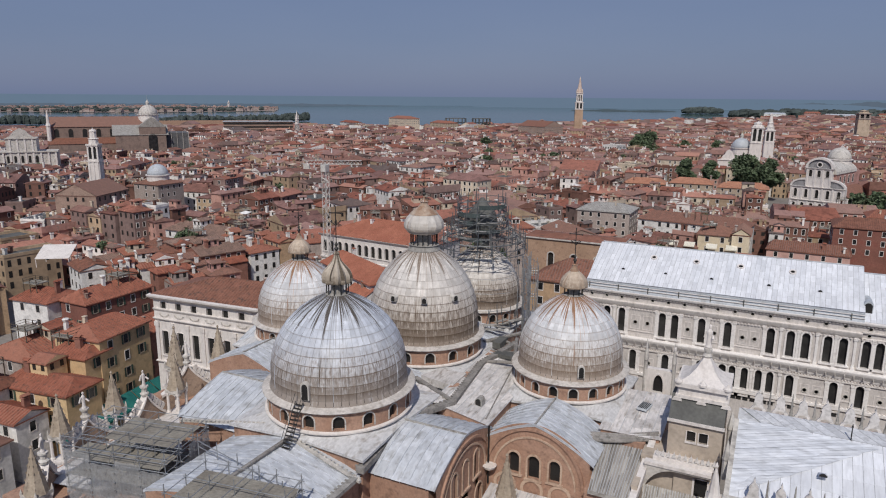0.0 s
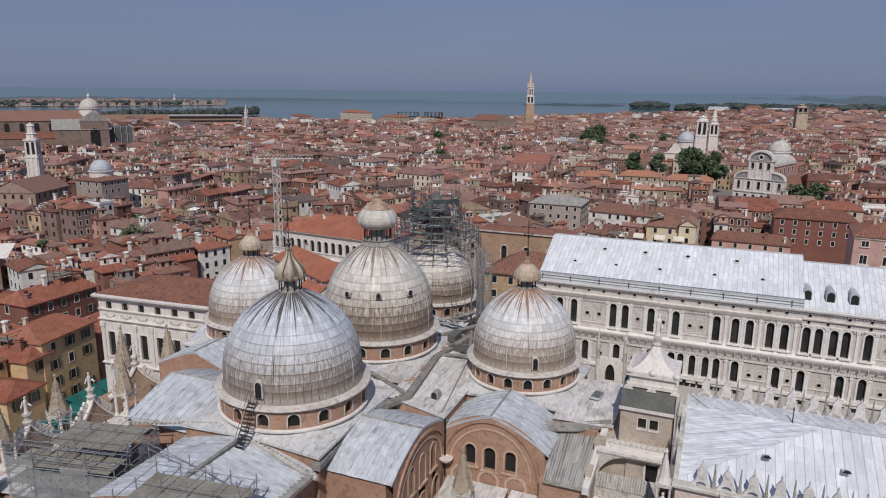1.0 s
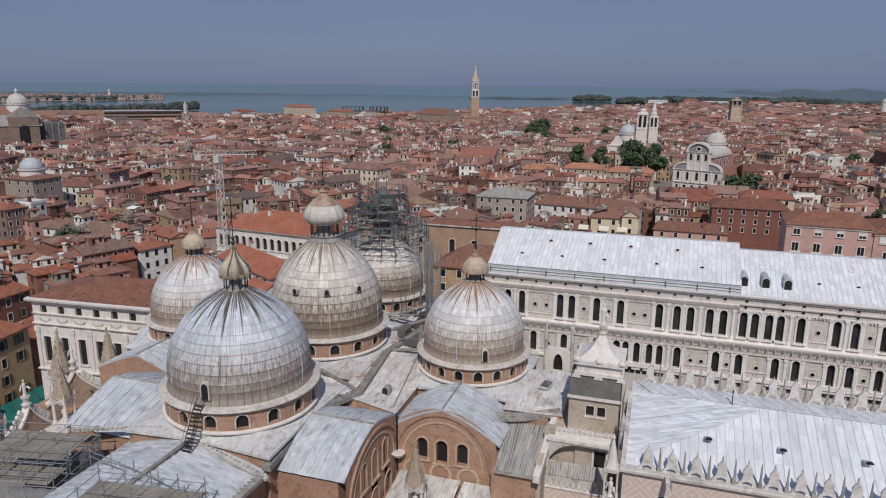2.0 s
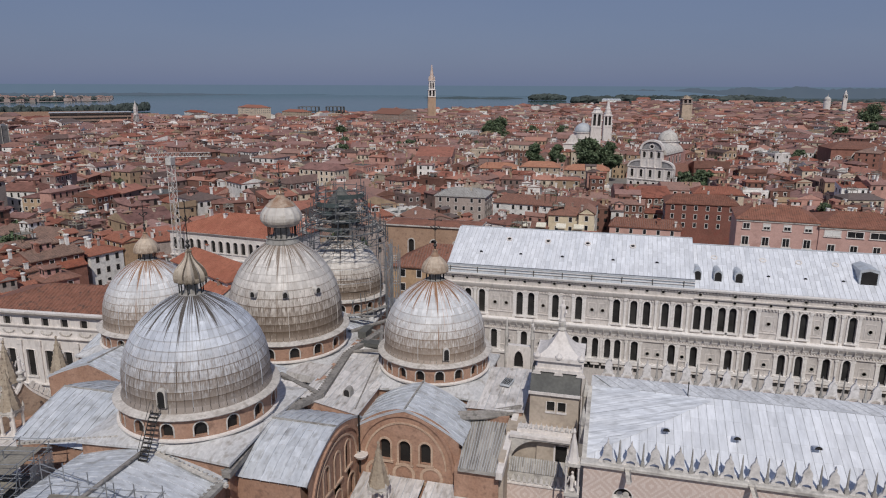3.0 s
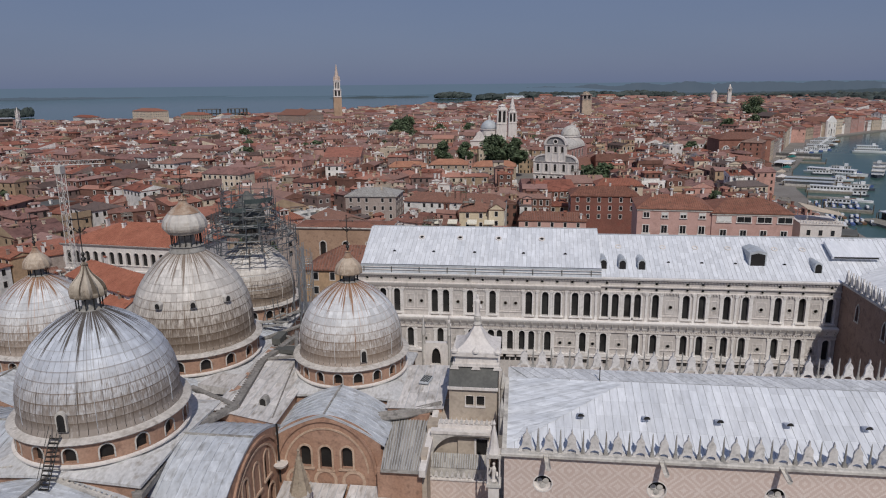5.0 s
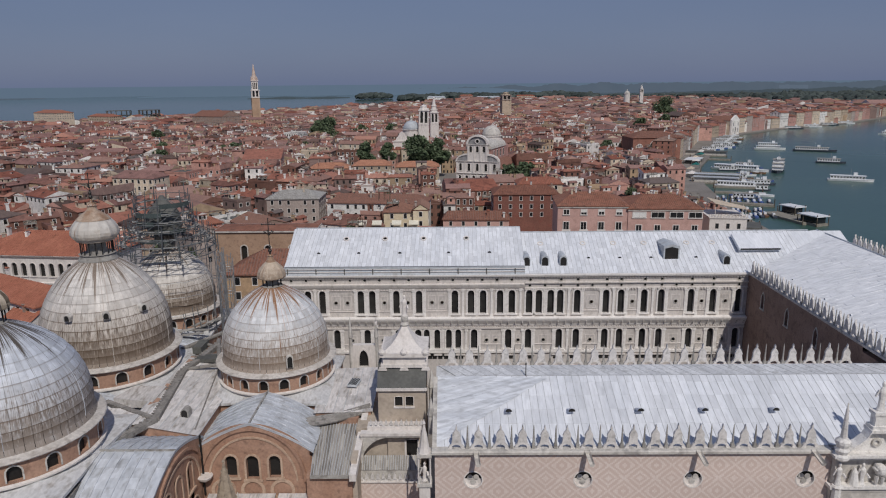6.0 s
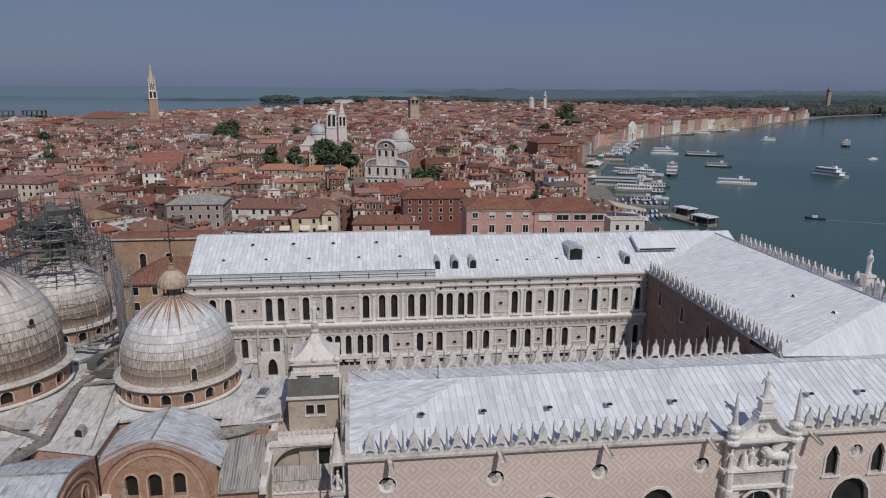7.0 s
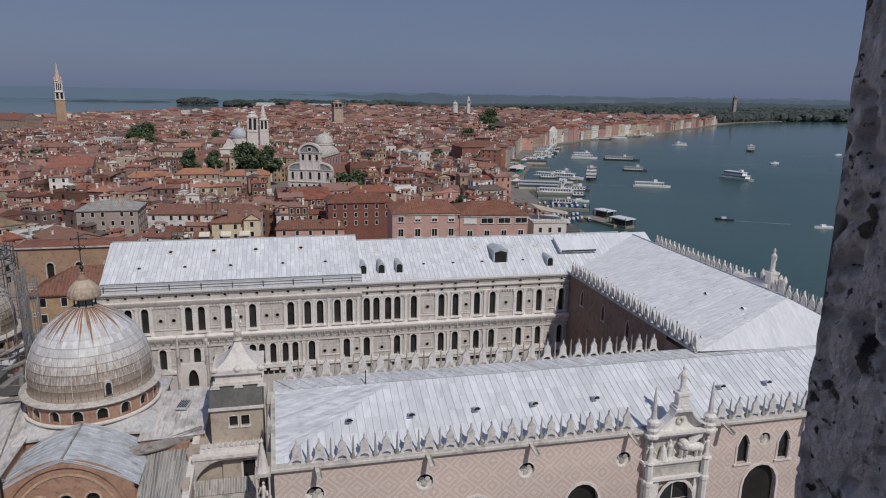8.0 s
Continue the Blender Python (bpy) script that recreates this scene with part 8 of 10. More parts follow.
hops = [(-45.7, 1.3, 22.0, 25.4, 0.6), (-40.4, 1.3, 22.0, 25.4, 0.6), (-35.0, 1.3, 22.0, 25.4, 0.6)]
b = holed_wall(fh, -52.0, -30.0, 1.2, 28.4, hops, 0.4)
b.box(-52.0, -30.0, 148.45, 156.0, 1.2, 28.4)
b.ob("wall", M_HALL, hall, "brown brick wall")
for op in hops:
    window_in(hall, fh, op, 0.4, 0.25, 0.12, M_STONED, M_DARK)
b = MB()
b.box(-52.4, -29.6, 147.6, 156.4, 28.4, 28.7)
b.ob("cornice", M_STONED, hall)
b = MB()
roof_into(b, 8.2, 22.2, 0, 0.5, 0.3, 0, pose(-41.0, 152.0, 28.7, 0, 0, 90), 0.2, 0)
b.ob("roof", M_TILED, hall, "low tiled roof")
tile_block(-46.6, -20.0, 137.0, 147.8, 20.6, 1, "brown plastered wing with an orange tile roof", 0, 4.2, 0.7, 0, 2, 0, M_TILEB)
house(-82.5, 126.0, 24.0, 9.0, 20.6, -30, 4, 2.6, 0.2, True, 0, 2, True, 1.2, M_TILER, "white house under a fresh orange tile roof", 3)
house(-76.5, 118.0, 8.0, 7.0, 17.6, -30, 4, 2.2, 0.0, True, 0, 1, True, 1.2, M_TILER, "low house with an orange gable roof", 3)
tile_block(-70.0, -50.0, 259.0, 275.0, 16.5, 7, "grey house with grey lead roof and white stone windows", 0, 2.4, 0.35, 0, 3, 2, M_LEADD)
tile_block(-46.0, -8.0, 256.0, 270.0, 15.0, 4, "long off-white house with small windows", -8, 2.6, 0.3, 0, 2)
tile_block(-22.0, -12.0, 226.0, 237.0, 17.2, 11, "pale yellow house with a tiled roof and dark windows", 0, 2.0, 0.3, 0, 2, 1, M_TILEB)
tile_block(-12.0, -7.0, 224.0, 236.0, 18.2, 11, "narrow pale yellow house with a gable", 0, 1.8, 0.0, 0, 2, 1, M_TILEB)
altana(-22.5, 236.0, 22.0, 0)
for x in (-29.0, -24.0, -17.5, -11.8):
    b = MB()
    b.add([(-1.6, -1.3, 0), (1.6, -1.3, 0), (1.6, 1.1, 0.9), (-1.6, 1.1, 0.9), (-1.6, -1.3, -0.3), (1.6, -1.3, -0.3)], [(0, 1, 2, 3), (4, 5, 1, 0)])
    tagged(b.ob("terrace_awning", M_CREAM, at=T(x, 223.0, 15.0)), "cream canvas awning over a roof terrace", "awning", "terrace awnings")
tile_block(-33.0, -22.0, 224.5, 234.0, 12.8, 11, "low pale yellow house with a terrace", 0, 1.2, 0.3, 0, 2, 1, M_TILEB)
# long orange-roofed houses before the trees
for x0_, x1_, y_, h_ in ((-80.0, -58.0, 390.0, 12.4), (-56.0, -34.0, 396.0, 13.2), (-31.0, -6.0, 393.0, 12.6)):
    tile_block(x0_, x1_, y_, y_ + 15, h_, 6, "long house under a wide orange tile roof", 3, 2.6, 0.3, 0, 2, 2, M_TILEO)
tile_block(17.0, 42.0, 259.0, 274.0, 17.5, 10, "dark red house with tile roof", 0, 2.6, 0.3, 0, 3)
tile_block(-2.0, 22.0, 245.0, 255.0, 10.6, 9, "long low pink house with terracotta roof", -3, 2.4, 0.2, 0, 2)
tile_block(28.0, 46.0, 276.0, 288.0, 19.0, 0, "cream house with square windows", 0, 2.2, 0.3, 0, 2)
# salmon hotel in two parts, roofs of different height
def hotel_wing(x0, x1, y0, y1, h, rz, wide, label):
    """Two upper storeys of framed windows, small balconies below, white blinds or wide attic panes above."""
    ob = house((x0 + x1) / 2, (y0 + y1) / 2, x1 - x0, y1 - y0, h, rz, 9, 3.1, 0.32, True, 0, 4, True, 1.2, M_TILED, label, 0)
    m = ob.matrix_basis.inverted() @ T((x0 + x1) / 2, (y0 + y1) / 2, 1.2, rz)
    W2, L2 = (x1 - x0) / 2, (y1 - y0) / 2

    def framed(u, z, w, hh, name, pane):
        b = MB()
        for s in (-1, 1):
            b.box(s * (w / 2 + 0.12) - 0.12, s * (w / 2 + 0.12) + 0.12, -0.16, 0.05, -0.2, hh + 0.22)
        b.box(-w / 2, w / 2, -0.16, 0.05, hh, hh + 0.22)
        b.box(-w / 2 - 0.35, w / 2 + 0.35, -0.3, 0.05, -0.25, 0.0)
        o = b.ob(name, M_STONE, ob, "", at=m @ T(u, -L2, z))
        b = MB()
        b.box(-w / 2, w / 2, -0.05, 0.03, 0, hh)
        b.ob("pane", M_GLASS, o)
        b = MB()
        b.box(-0.05, 0.05, -0.1, -0.04, 0, hh)
        b.ob("mullion", M_STONE, o)
        if pane:
            b = MB()
            b.box(-w / 2, w / 2, -0.09, -0.05, hh * pane, hh)
            b.ob("blind", M_BLIND, o, "white roller blind")
        return o

    for i in range(4):
        u = -W2 + (i + 0.5) * 2 * W2 / 4 + (0.6 if wide else 0)
        if wide:
            framed(u, h - 2.9, 4.0, 1.7, "window", 0.05 if i == 0 else 0)
        else:
            framed(u, h - 2.9, 1.7, 1.6, "window", (0, 0.45, 0.6, 0.5)[i])
        o = framed(u, h - 8.4, 1.7, 3.0, "window", 0)
        b = MB()
        b.box(-1.4, 1.4, -0.9, 0.0, -0.45, -0.25)
        b.box(-1.4, 1.4, -0.9, -0.84, -0.25, 0.75)
        b.ob("balcony", M_STONE, o)
    b = MB()
    b.box(-W2 - 0.1, W2 + 0.1, -L2 - 0.25, -L2 + 0.05, h - 0.75, h - 0.4)
    b.ob("cornice", M_STONED, ob, at=m)


M_BLIND = mat("white_blind", (0.70, 0.69, 0.66), (0.78, 0.77, 0.74), 0.8, 1, 5, bump=0)
hotel_wing(36.0, 58.5, 219.0, 239.0, 20.0, -4, False, "salmon-pink hotel wing with white window frames")
hotel_wing(58.5, 82.0, 217.0, 239.0, 19.2, -4, True, "salmon-pink hotel wing with wide attic windows")
t = thing("corner_building", "white stone corner building with roof terrace and canopy", "building", T(93.2, 229, 1.2, -6))
b = MB()
b.box(-6, 6, -5, 9, 0, 14.5)
b.ob("wall", M_STONE, t)
b = MB()
b.box(-6.3, 6.3, -5.3, 9.3, 14.5, 14.9)
for i in range(14):
    b.box(-6.2 + 0.93 * i, -6.0 + 0.93 * i, -5.25, -5.05, 14.9, 15.7)
b.box(-6.3, 6.3, -5.3, -5.0, 15.7, 15.85)
b.ob("parapet", M_STONE, t)
b = MB()
b.add([(-4, -3, 19.0), (6, -4.5, 17.3), (7, 2, 17.3), (-4, 9, 19.2), (-4, -3, 19.15), (6, -4.5, 17.45), (7, 2, 17.45), (-4, 9, 19.35)], [(4, 5, 6, 7), (3, 2, 1, 0), (0, 1, 5, 4), (1, 2, 6, 5)])
b.ob("awning", M_WALL[0], t, "cream canvas awning")
for px, py in ((-3.8, -2.8), (5.6, -4.2), (6.4, 1.6), (-3.8, 8)):
    b = MB()
    b.box(px - 0.08, px + 0.08, py - 0.08, py + 0.08, 14.9, 18.0)
    b.ob("post", M_STONE, t)
for u in (-3.5, 0, 3.5):
    link("window", ME_WIN[0], t, T(u, -5, 11.0) @ Matrix.Scale(1.1, 4))

# white palace beside the church
wp = thing("white_palace", "white stone palace with tall windows and garlanded frieze", "palace", T(-96.2, 80.4, 1.2, 5))
W_ = 33.0
fp = flat(0.0)
ops = [(2.2 + 3.3 * i, 1.35, 14.0, 18.4, 0.03) for i in range(10)]
att = [(2.2 + 3.3 * i, 1.2, 22.4, 23.7, 0.02) for i in range(10)]
low_ = [(2.2 + 3.3 * i, 1.5, 5.5, 10.0, 0.75) for i in range(10)]
b = holed_wall(fp, 0, W_, 12.6, 20.4, ops, 0.35)
holed_wall(fp, 0, W_, 20.4, 24.4, att, 0.3, b=b)
holed_wall(fp, 0, W_, 0, 12.6, low_, 0.35, b=b)
b.box(0, W_, 0.4, 11.5, 0, 24.4)
b.add([(0, 0, 0), (0, 0, 24.4), (0, 0.45, 24.4), (0, 0.45, 0)], [(3, 2, 1, 0)])
b.ob("wall", M_STONE, wp)
for op in ops + att + low_:
    window_in(wp, fp, op, 0.3, 0.2, 0.1, M_STONE, M_DARK)
for i in range(11):
    b = MB()
    b.box(0.55 + 3.3 * i - 0.35, 0.55 + 3.3 * i + 0.35, -0.2, 0.02, 12.6, 19.8)
    b.box(0.55 + 3.3 * i - 0.48, 0.55 + 3.3 * i + 0.48, -0.3, 0.02, 19.2, 20.0)
    b.ob("pilaster", M_STONE, wp)
for i in range(10):
    b = MB()
    for k in range(9):
        a = math.pi * (k + 0.5) / 9
        b.lathe([(0.02, -0.14), (0.14, 0), (0.02, 0.14)], 6, 0, T(2.2 + 3.3 * i - 0.95 * math.cos(a), -0.1, 21.6 - 0.55 * math.sin(a)))
    b.ob("garland", M_STONED, wp)
for z, o in ((12.4, 0.5), (20.3, 0.45), (22.0, 0.3)):
    moulding(wp, [(0.1, z), (o * 0.6, z + 0.15), (o, z + 0.3), (o, z + 0.45), (0.1, z + 0.5)], 0, W_, 0, M_STONE, "string_course")
moulding(wp, [(0.1, 24.0), (0.5, 24.3), (0.9, 24.6), (0.95, 24.9), (0.1, 25.0)], -0.6, W_, 0, M_STONE)
b = MB()
roof_into(b, 11.5, W_, 0, 2.6, 0.3, 0, pose(W_ / 2, 5.75, 25.0, 0, 0, 90), 0.3, 0)
ro = b.ob("roof", M_TILEB, wp)
b = MB()
roof_into(b, 11.5, W_, 0, 2.6, 0.3, 0, pose(W_ / 2, 5.75, 25.0, 0, 0, 90), 0.3, 2)
tagged(b.ob("tile_cladding", M_TILEB, ro), kind="stuff")

# arcaded white palace with red roof
ap = thing("arcaded_palace", "white palace with arched loggia windows and red tile roof", "palace", T(-117.0, 157.3, 1.2, -6))
ops = [(1.6 + 2.35 * i + (0.8 if i > 1 else 0), 1.35 if i > 1 else 1.5, 15.4, 18.6, 0.67) for i in range(15)]
lo2 = [(1.6 + 2.35 * i, 1.4, 9.0, 12.4, 0.7) for i in range(15)]
b = holed_wall(fp, 0, 37, 13.6, 20.5, ops, 0.4)
holed_wall(fp, 0, 37, 0, 13.6, lo2, 0.4, b=b)
b.box(0, 37, 0.45, 16, 0, 20.5)
b.add([(0, 0, 0), (0, 0, 20.5), (0, 0.5, 20.5), (0, 0.5, 0)], [(3, 2, 1, 0)])
b.ob("wall", M_STONE, ap)
for op in ops + lo2:
    window_in(ap, fp, op, 0.4, 0.2, 0.12, M_STONE, M_DARK)
moulding(ap, [(0.1, 13.3), (0.5, 13.6), (0.5, 13.9), (0.1, 14.0)], 0, 37, 0, M_STONE, "balcony")
moulding(ap, [(0.1, 19.8), (0.5, 20.2), (0.7, 20.5), (0.1, 20.6)], -0.4, 37, 0, M_STONE)
b = MB()
roof_into(b, 16, 37, 0, 4.2, 0.35, 0, pose(18.5, 8, 20.6, 0, 0, 90), 0.6, 0)
ro = b.ob("roof", M_TILER, ap, "bright red terracotta roof")
b = MB()
roof_into(b, 16, 37, 0, 4.2, 0.35, 0, pose(18.5, 8, 20.6, 0, 0, 90), 0.6, 2)
tagged(b.ob("tile_cladding", M_TILER, ro), kind="stuff")
for u, v in ((6, 10), (14, 6), (21, 11), (27, 9)):
    link("chimney", ME_CHIM[3], ap, T(u, v, 23.2))

# street awnings between church and houses
for i, (x, y) in enumerate(((-96.7, 63.0), (-97.2, 67.5), (-100.4, 72.0), (-100.9, 76.5), (-101.4, 81.0), (-101.9, 85.5))):
    b = MB()
    b.add([(-1.7, -1.2, 3.0), (1.7, -1.2, 3.0), (1.7, 1.2, 4.4), (-1.7, 1.2, 4.4), (-1.7, -1.2, 2.7), (1.7, -1.2, 2.7)], [(0, 1, 2, 3), (4, 5, 1, 0)])
    b.box(-1.6, -1.5, -1.1, -1.0, 0, 3.0, 1)
    b.box(1.5, 1.6, -1.1, -1.0, 0, 3.0, 1)
    b.box(-1.6, -1.5, 1.0, 1.1, 0, 4.3, 1)
    b.box(1.5, 1.6, 1.0, 1.1, 0, 4.3, 1)
    tagged(b.ob("awning", [M_TEAL, M_STEEL], at=T(x + 0.6, y, 1.2, 98) @ Matrix.Diagonal((1.3, 1.15, 1.45, 1))), "teal green canvas shop awning on thin poles", "awning", "shop awnings")


# ---------------------------------------------------------------- churches and towers
def tower(x, y, w, zs, zb, zt, rz, mats, label, spire="pyramid", lean=0.0):
    """Shaft to zs, open bell stage to zb, top to zt."""
    t = thing("bell_tower", label, "bell tower", pose(x, y, 1.2, 0, lean, rz), "bell towers")
    h = w / 2
    b = MB()
    edge = []
    for k in (-0.8, 0, 0.8):
        edge += [(k * h - 0.13 * h, -h), (k * h - 0.13 * h, -h - 0.22), (k * h + 0.13 * h, -h - 0.22), (k * h + 0.13 * h, -h)]
    ring = []
    for q in range(4):
        c_, s_ = ((1, 0), (0, 1), (-1, 0), (0, -1))[q]
        ring += [(u * c_ - v * s_, u * s_ + v * c_) for u, v in [(-h, -h)] + edge]
    n = len(ring)
    b.add([(u, v, 0) for u, v in ring] + [(u, v, zs - 0.3) for u, v in ring], [(i, (i + 1) % n, (i + 1) % n + n, i + n) for i in range(n)] + [tuple(range(n, 2 * n))])
    b.ob("shaft", mats[0], t)
    b = MB()
    b.box(-h * 1.12, h * 1.12, -h * 1.12, h * 1.12, zs - 0.5, zs)
    b.box(-h * 1.15, h * 1.15, -h * 1.15, h * 1.15, zb - 0.1, zb + 0.5)
    b.ob("cornice", mats[1], t)
    for q in range(4):
        b = MB()
        f_ = lambda s, d, z: (s, -h + d, z)
        holed_wall(f_, -h, h, zs, zb, [(-h * 0.45, h * 0.55, zs + 0.8, zb - 0.6, h * 0.27), (h * 0.45, h * 0.55, zs + 0.8, zb - 0.6, h * 0.27)], 0.5, b=b)
        b.ob("bell_stage", mats[1], t, at=pose(0, 0, 0, 0, 0, 90 * q))
    b = MB()
    b.box(-h * 0.75, h * 0.75, -h * 0.75, h * 0.75, zs, zb)
    b.ob("bell_chamber", M_DARK, t)
    b = MB()
    if spire == "pyramid":
        zm = zb + (zt - zb) * 0.36
        for q in range(4):
            c_ = MB()
            f_ = lambda s, d, z: (s, -h * 0.8 + d, z)
            holed_wall(f_, -h * 0.8, h * 0.8, zb + 0.5, zm, [(k * h * 0.42, h * 0.24, zb + 2.0, zm - 2.0, h * 0.12) for k in (-1, 0, 1)], 0.5, b=c_)
            c_.ob("upper_stage", mats[1], t, at=pose(0, 0, 0, 0, 0, 90 * q))
        c_ = MB()
        c_.box(-h * 0.62, h * 0.62, -h * 0.62, h * 0.62, zb, zm)
        c_.ob("upper_chamber", M_DARK, t)
        c_ = MB()
        c_.box(-h * 0.95, h * 0.95, -h * 0.95, h * 0.95, zm, zm + 0.8)
        c_.ob("cornice", mats[1], t)
        b.lathe([(h * 0.66, zm + 0.8), (h * 0.62, zm + 3.5), (h * 0.1, zt - 1), (0.05, zt)], 8)
        for k in range(4):
            a = math.radians(45 + 90 * k)
            b.lathe([(h * 0.16, zm + 0.8), (h * 0.16, zm + 3.6), (0.05, zm + 6.4)], 6, 0, T(h * 0.95 * math.cos(a), h * 0.95 * math.sin(a), 0))
    elif spire == "tiered":
        b.lathe([(h * 0.95, zb + 0.5), (h * 0.9, zb + 2.5), (h * 1.05, zb + 2.7), (h * 0.7, zb + 3.0), (h * 0.6, zb + 5.5), (h * 0.72, zb + 5.8), (h * 0.5, zb + 6.6), (h * 0.2, zt - 1.5), (h * 0.28, zt - 1.0), (0.05, zt)], 8)
    else:
        b.lathe([(h * 0.98, zb + 0.5), (h * 0.98, zb + 1.3), (h * 0.74, zb + 1.7), (h * 0.70, zt - 1.0), (h * 0.82, zt - 0.8), (h * 0.45, zt - 0.1), (0.1, zt + 0.6)], 8, 0, pose(0, 0, 0, 0, 0, 22.5))
    b.ob("spire", mats[2], t)
    return t


M_TOWER = mat("tower_brick", (0.42, 0.29, 0.20), (0.50, 0.36, 0.26), 0.9, 0.1, 1.5, c=(0.36, 0.25, 0.18))
M_TSPIRE = mat("pale_spire", (0.56, 0.44, 0.37), (0.66, 0.55, 0.48), 0.85, 0.3, 1.5, c=(0.42, 0.30, 0.24))
tower(-264.5, 959, 10.5, 43.0, 52.0, 87.0, 20, (M_TOWER, M_STONE, M_TSPIRE), "tall slender brick bell tower with white belfry and spire", "pyramid")
tower(-264.2, 197.6, 4.4, 31.0, 37.5, 44.8, 30, (M_STONE, M_STONE, M_STONE), "white stone baroque bell tower with tiered top", "tiered")
tower(-18.5, 489.6, 6.8, 31.5, 40.6, 44.2, 5, (M_STONE, M_STONE, M_STONE), "leaning white stone bell tower", "flat", 1.6)
tower(-12.5, 600, 6.8, 26, 34.5, 48.0, 8, (M_STONE, M_STONE, M_STONE), "white bell tower with onion top", "tiered")
tower(81.5, 997, 13, 36, 42, 46, 10, (M_WALL[6], M_WALL[7], M_WALL[6]), "broad square brick tower", "flat")
tower(428, 1560, 7, 36, 43, 53, 0, (M_STONE, M_STONE, M_STONE), "small white distant bell tower", "tiered")
tower(1172, 1621, 8, 54, 60, 66, 0, (M_WALL[7], M_WALL[7], M_WALL[7]), "distant square tower above the woods", "flat")
tower(-2033, 2146, 6, 24, 30, 36, 0, (M_STONE, M_STONE, M_STONE), "white lighthouse on a far island", "tiered")
tower(-552, 700, 4, 14, 24, 40, 0, (M_STONE, M_STONE, M_STONE), "thin white distant spire", "pyramid")


def small_dome(x, y, r, zb, zd, mat_, label, lantern=True, drum_mat=None, dh=99):
    t = thing("church_dome", label, "dome", T(x, y, 0), "small domes")
    b = MB()
    b.lathe([(r * 1.05, max(1.2, zd - dh)), (r * 1.05, zd - 0.5), (r * 1.15, zd - 0.4), (r * 1.15, zd)], 24)
    b.ob("drum", drum_mat or M_STONE, t)
    b = MB()
    b.lathe([(r * math.cos(k * math.pi / 18), zd + r * 1.02 * math.sin(k * math.pi / 18)) for k in range(9)], 24)
    b.ob("shell", mat_, t, smooth=True)
    if lantern:
        b = MB()
        b.lathe([(r * 0.16, zd + r * 0.95), (r * 0.16, zd + r * 1.25), (r * 0.2, zd + r * 1.28), (r * 0.1, zd + r * 1.45), (0.1, zd + r * 1.6), (0.06, zd + r * 2.0)], 10)
        b.ob("lantern", M_STONED, t)
    return t


small_dome(-249, 216.5, 4.5, 1.2, 25.3, M_LEAD, "low grey lead church dome", False, None, 4.5)
tile_block(-256.5, -241.5, 209.5, 223.5, 20.5, 7, "grey church body under a low dome", 0, 2.2, 0.4, 0, 2, 0)
small_dome(-485.3, 417, 7.7, 1.2, 43.4, M_STONED, "large pale church dome with lantern and spire")
small_dome(24.6, 398, 5.4, 1.2, 31.0, M_STONED, "pale grey church dome behind a white facade", False, None, 5.0)
small_dome(-26.4, 493.5, 6.0, 1.2, 28.8, M_LEAD, "grey ribbed church dome beside a white tower")
t = thing("small_church", "small white church front with curved gable beside the dome", "church", T(-32.6, 484, 1.2, 4))
b = MB()
b.prism([(-6.5, 0), (6.5, 0), (6.5, 20), (4.6, 20.6), (3.6, 22.6), (2.6, 23.4), (1.6, 25.6), (0, 26.6), (-1.6, 25.6), (-2.6, 23.4), (-3.6, 22.6), (-4.6, 20.6), (-6.5, 20)], 0, 1.2)
b.ob("front", M_STONE, t)
b = MB()
b.box(-6.2, 6.2, 1.2, 16, 0, 19.6)
b.ob("nave_wall", M_WALL[0], t)
b = MB()
roof_into(b, 12.4, 15, 0, 3.0, 0, 0, T(0, 8.8, 19.6), 0.4, 0)
ro = b.ob("roof", M_TILEB, t)
b = MB()
roof_into(b, 12.4, 15, 0, 3.0, 0, 0, T(0, 8.8, 19.6), 0.4, 2)
tagged(b.ob("tile_cladding", M_TILEB, ro), kind="stuff")
for u, z0, z1 in ((-3.4, 11, 16), (3.4, 11, 16), (0, 12, 18)):
    window_in(t, flat(0.0), (u, 1.5, z0, z1, 0.7), 0.3, 0.22, 0.1, M_STONE, M_DARK)
for z in (9.4, 19.6):
    b = MB()
    b.box(-6.9, 6.9, -0.5, 0.02, z, z + 0.6)
    b.ob("cornice", M_STONE, t)
small_dome(404, 1590, 6.5, 1.2, 34, M_STONED, "small pale distant church dome")
# brick abbey church on the skyline
M_SHEET = mat("dark_sheeting", (0.10, 0.10, 0.105), (0.15, 0.15, 0.155), 0.8, 0.2, 1.5, c=(0.07, 0.07, 0.072), bump=0)
ch = thing("brick_church", "long brown brick gothic church with tile roof", "church", T(-500, 400, 1.2, 51) @ Matrix.Diagonal((1, 1, 1.1, 1)))
b = MB()
b.box(-52, 24, -11, 11, 0, 30)
M_BRICKD = mat("dark_old_brick", (0.21, 0.155, 0.13), (0.26, 0.19, 0.16), 0.9, 0.1, 1.0, c=(0.16, 0.12, 0.105))
b.ob("nave_wall", M_BRICKD, ch)
b = MB()
b.box(-52, 24, -20, -11, 0, 18)
b.ob("aisle_wall", M_BRICKD, ch)
b = MB()
roof_into(b, 22, 76, 0, 7, 0, 0, pose(-14, 0, 30, 0, 0, 90), 0.6)
b.ob("roof", M_TILEB, ch)
b = MB()
b.add([(-52.5, -20.5, 18), (24.5, -20.5, 18), (24.5, -11, 22), (-52.5, -11, 22)], [(0, 1, 2, 3)])
b.ob("aisle_roof", M_TILEB, ch)
b = MB()
b.box(14, 34, -26, 26, 0, 30)
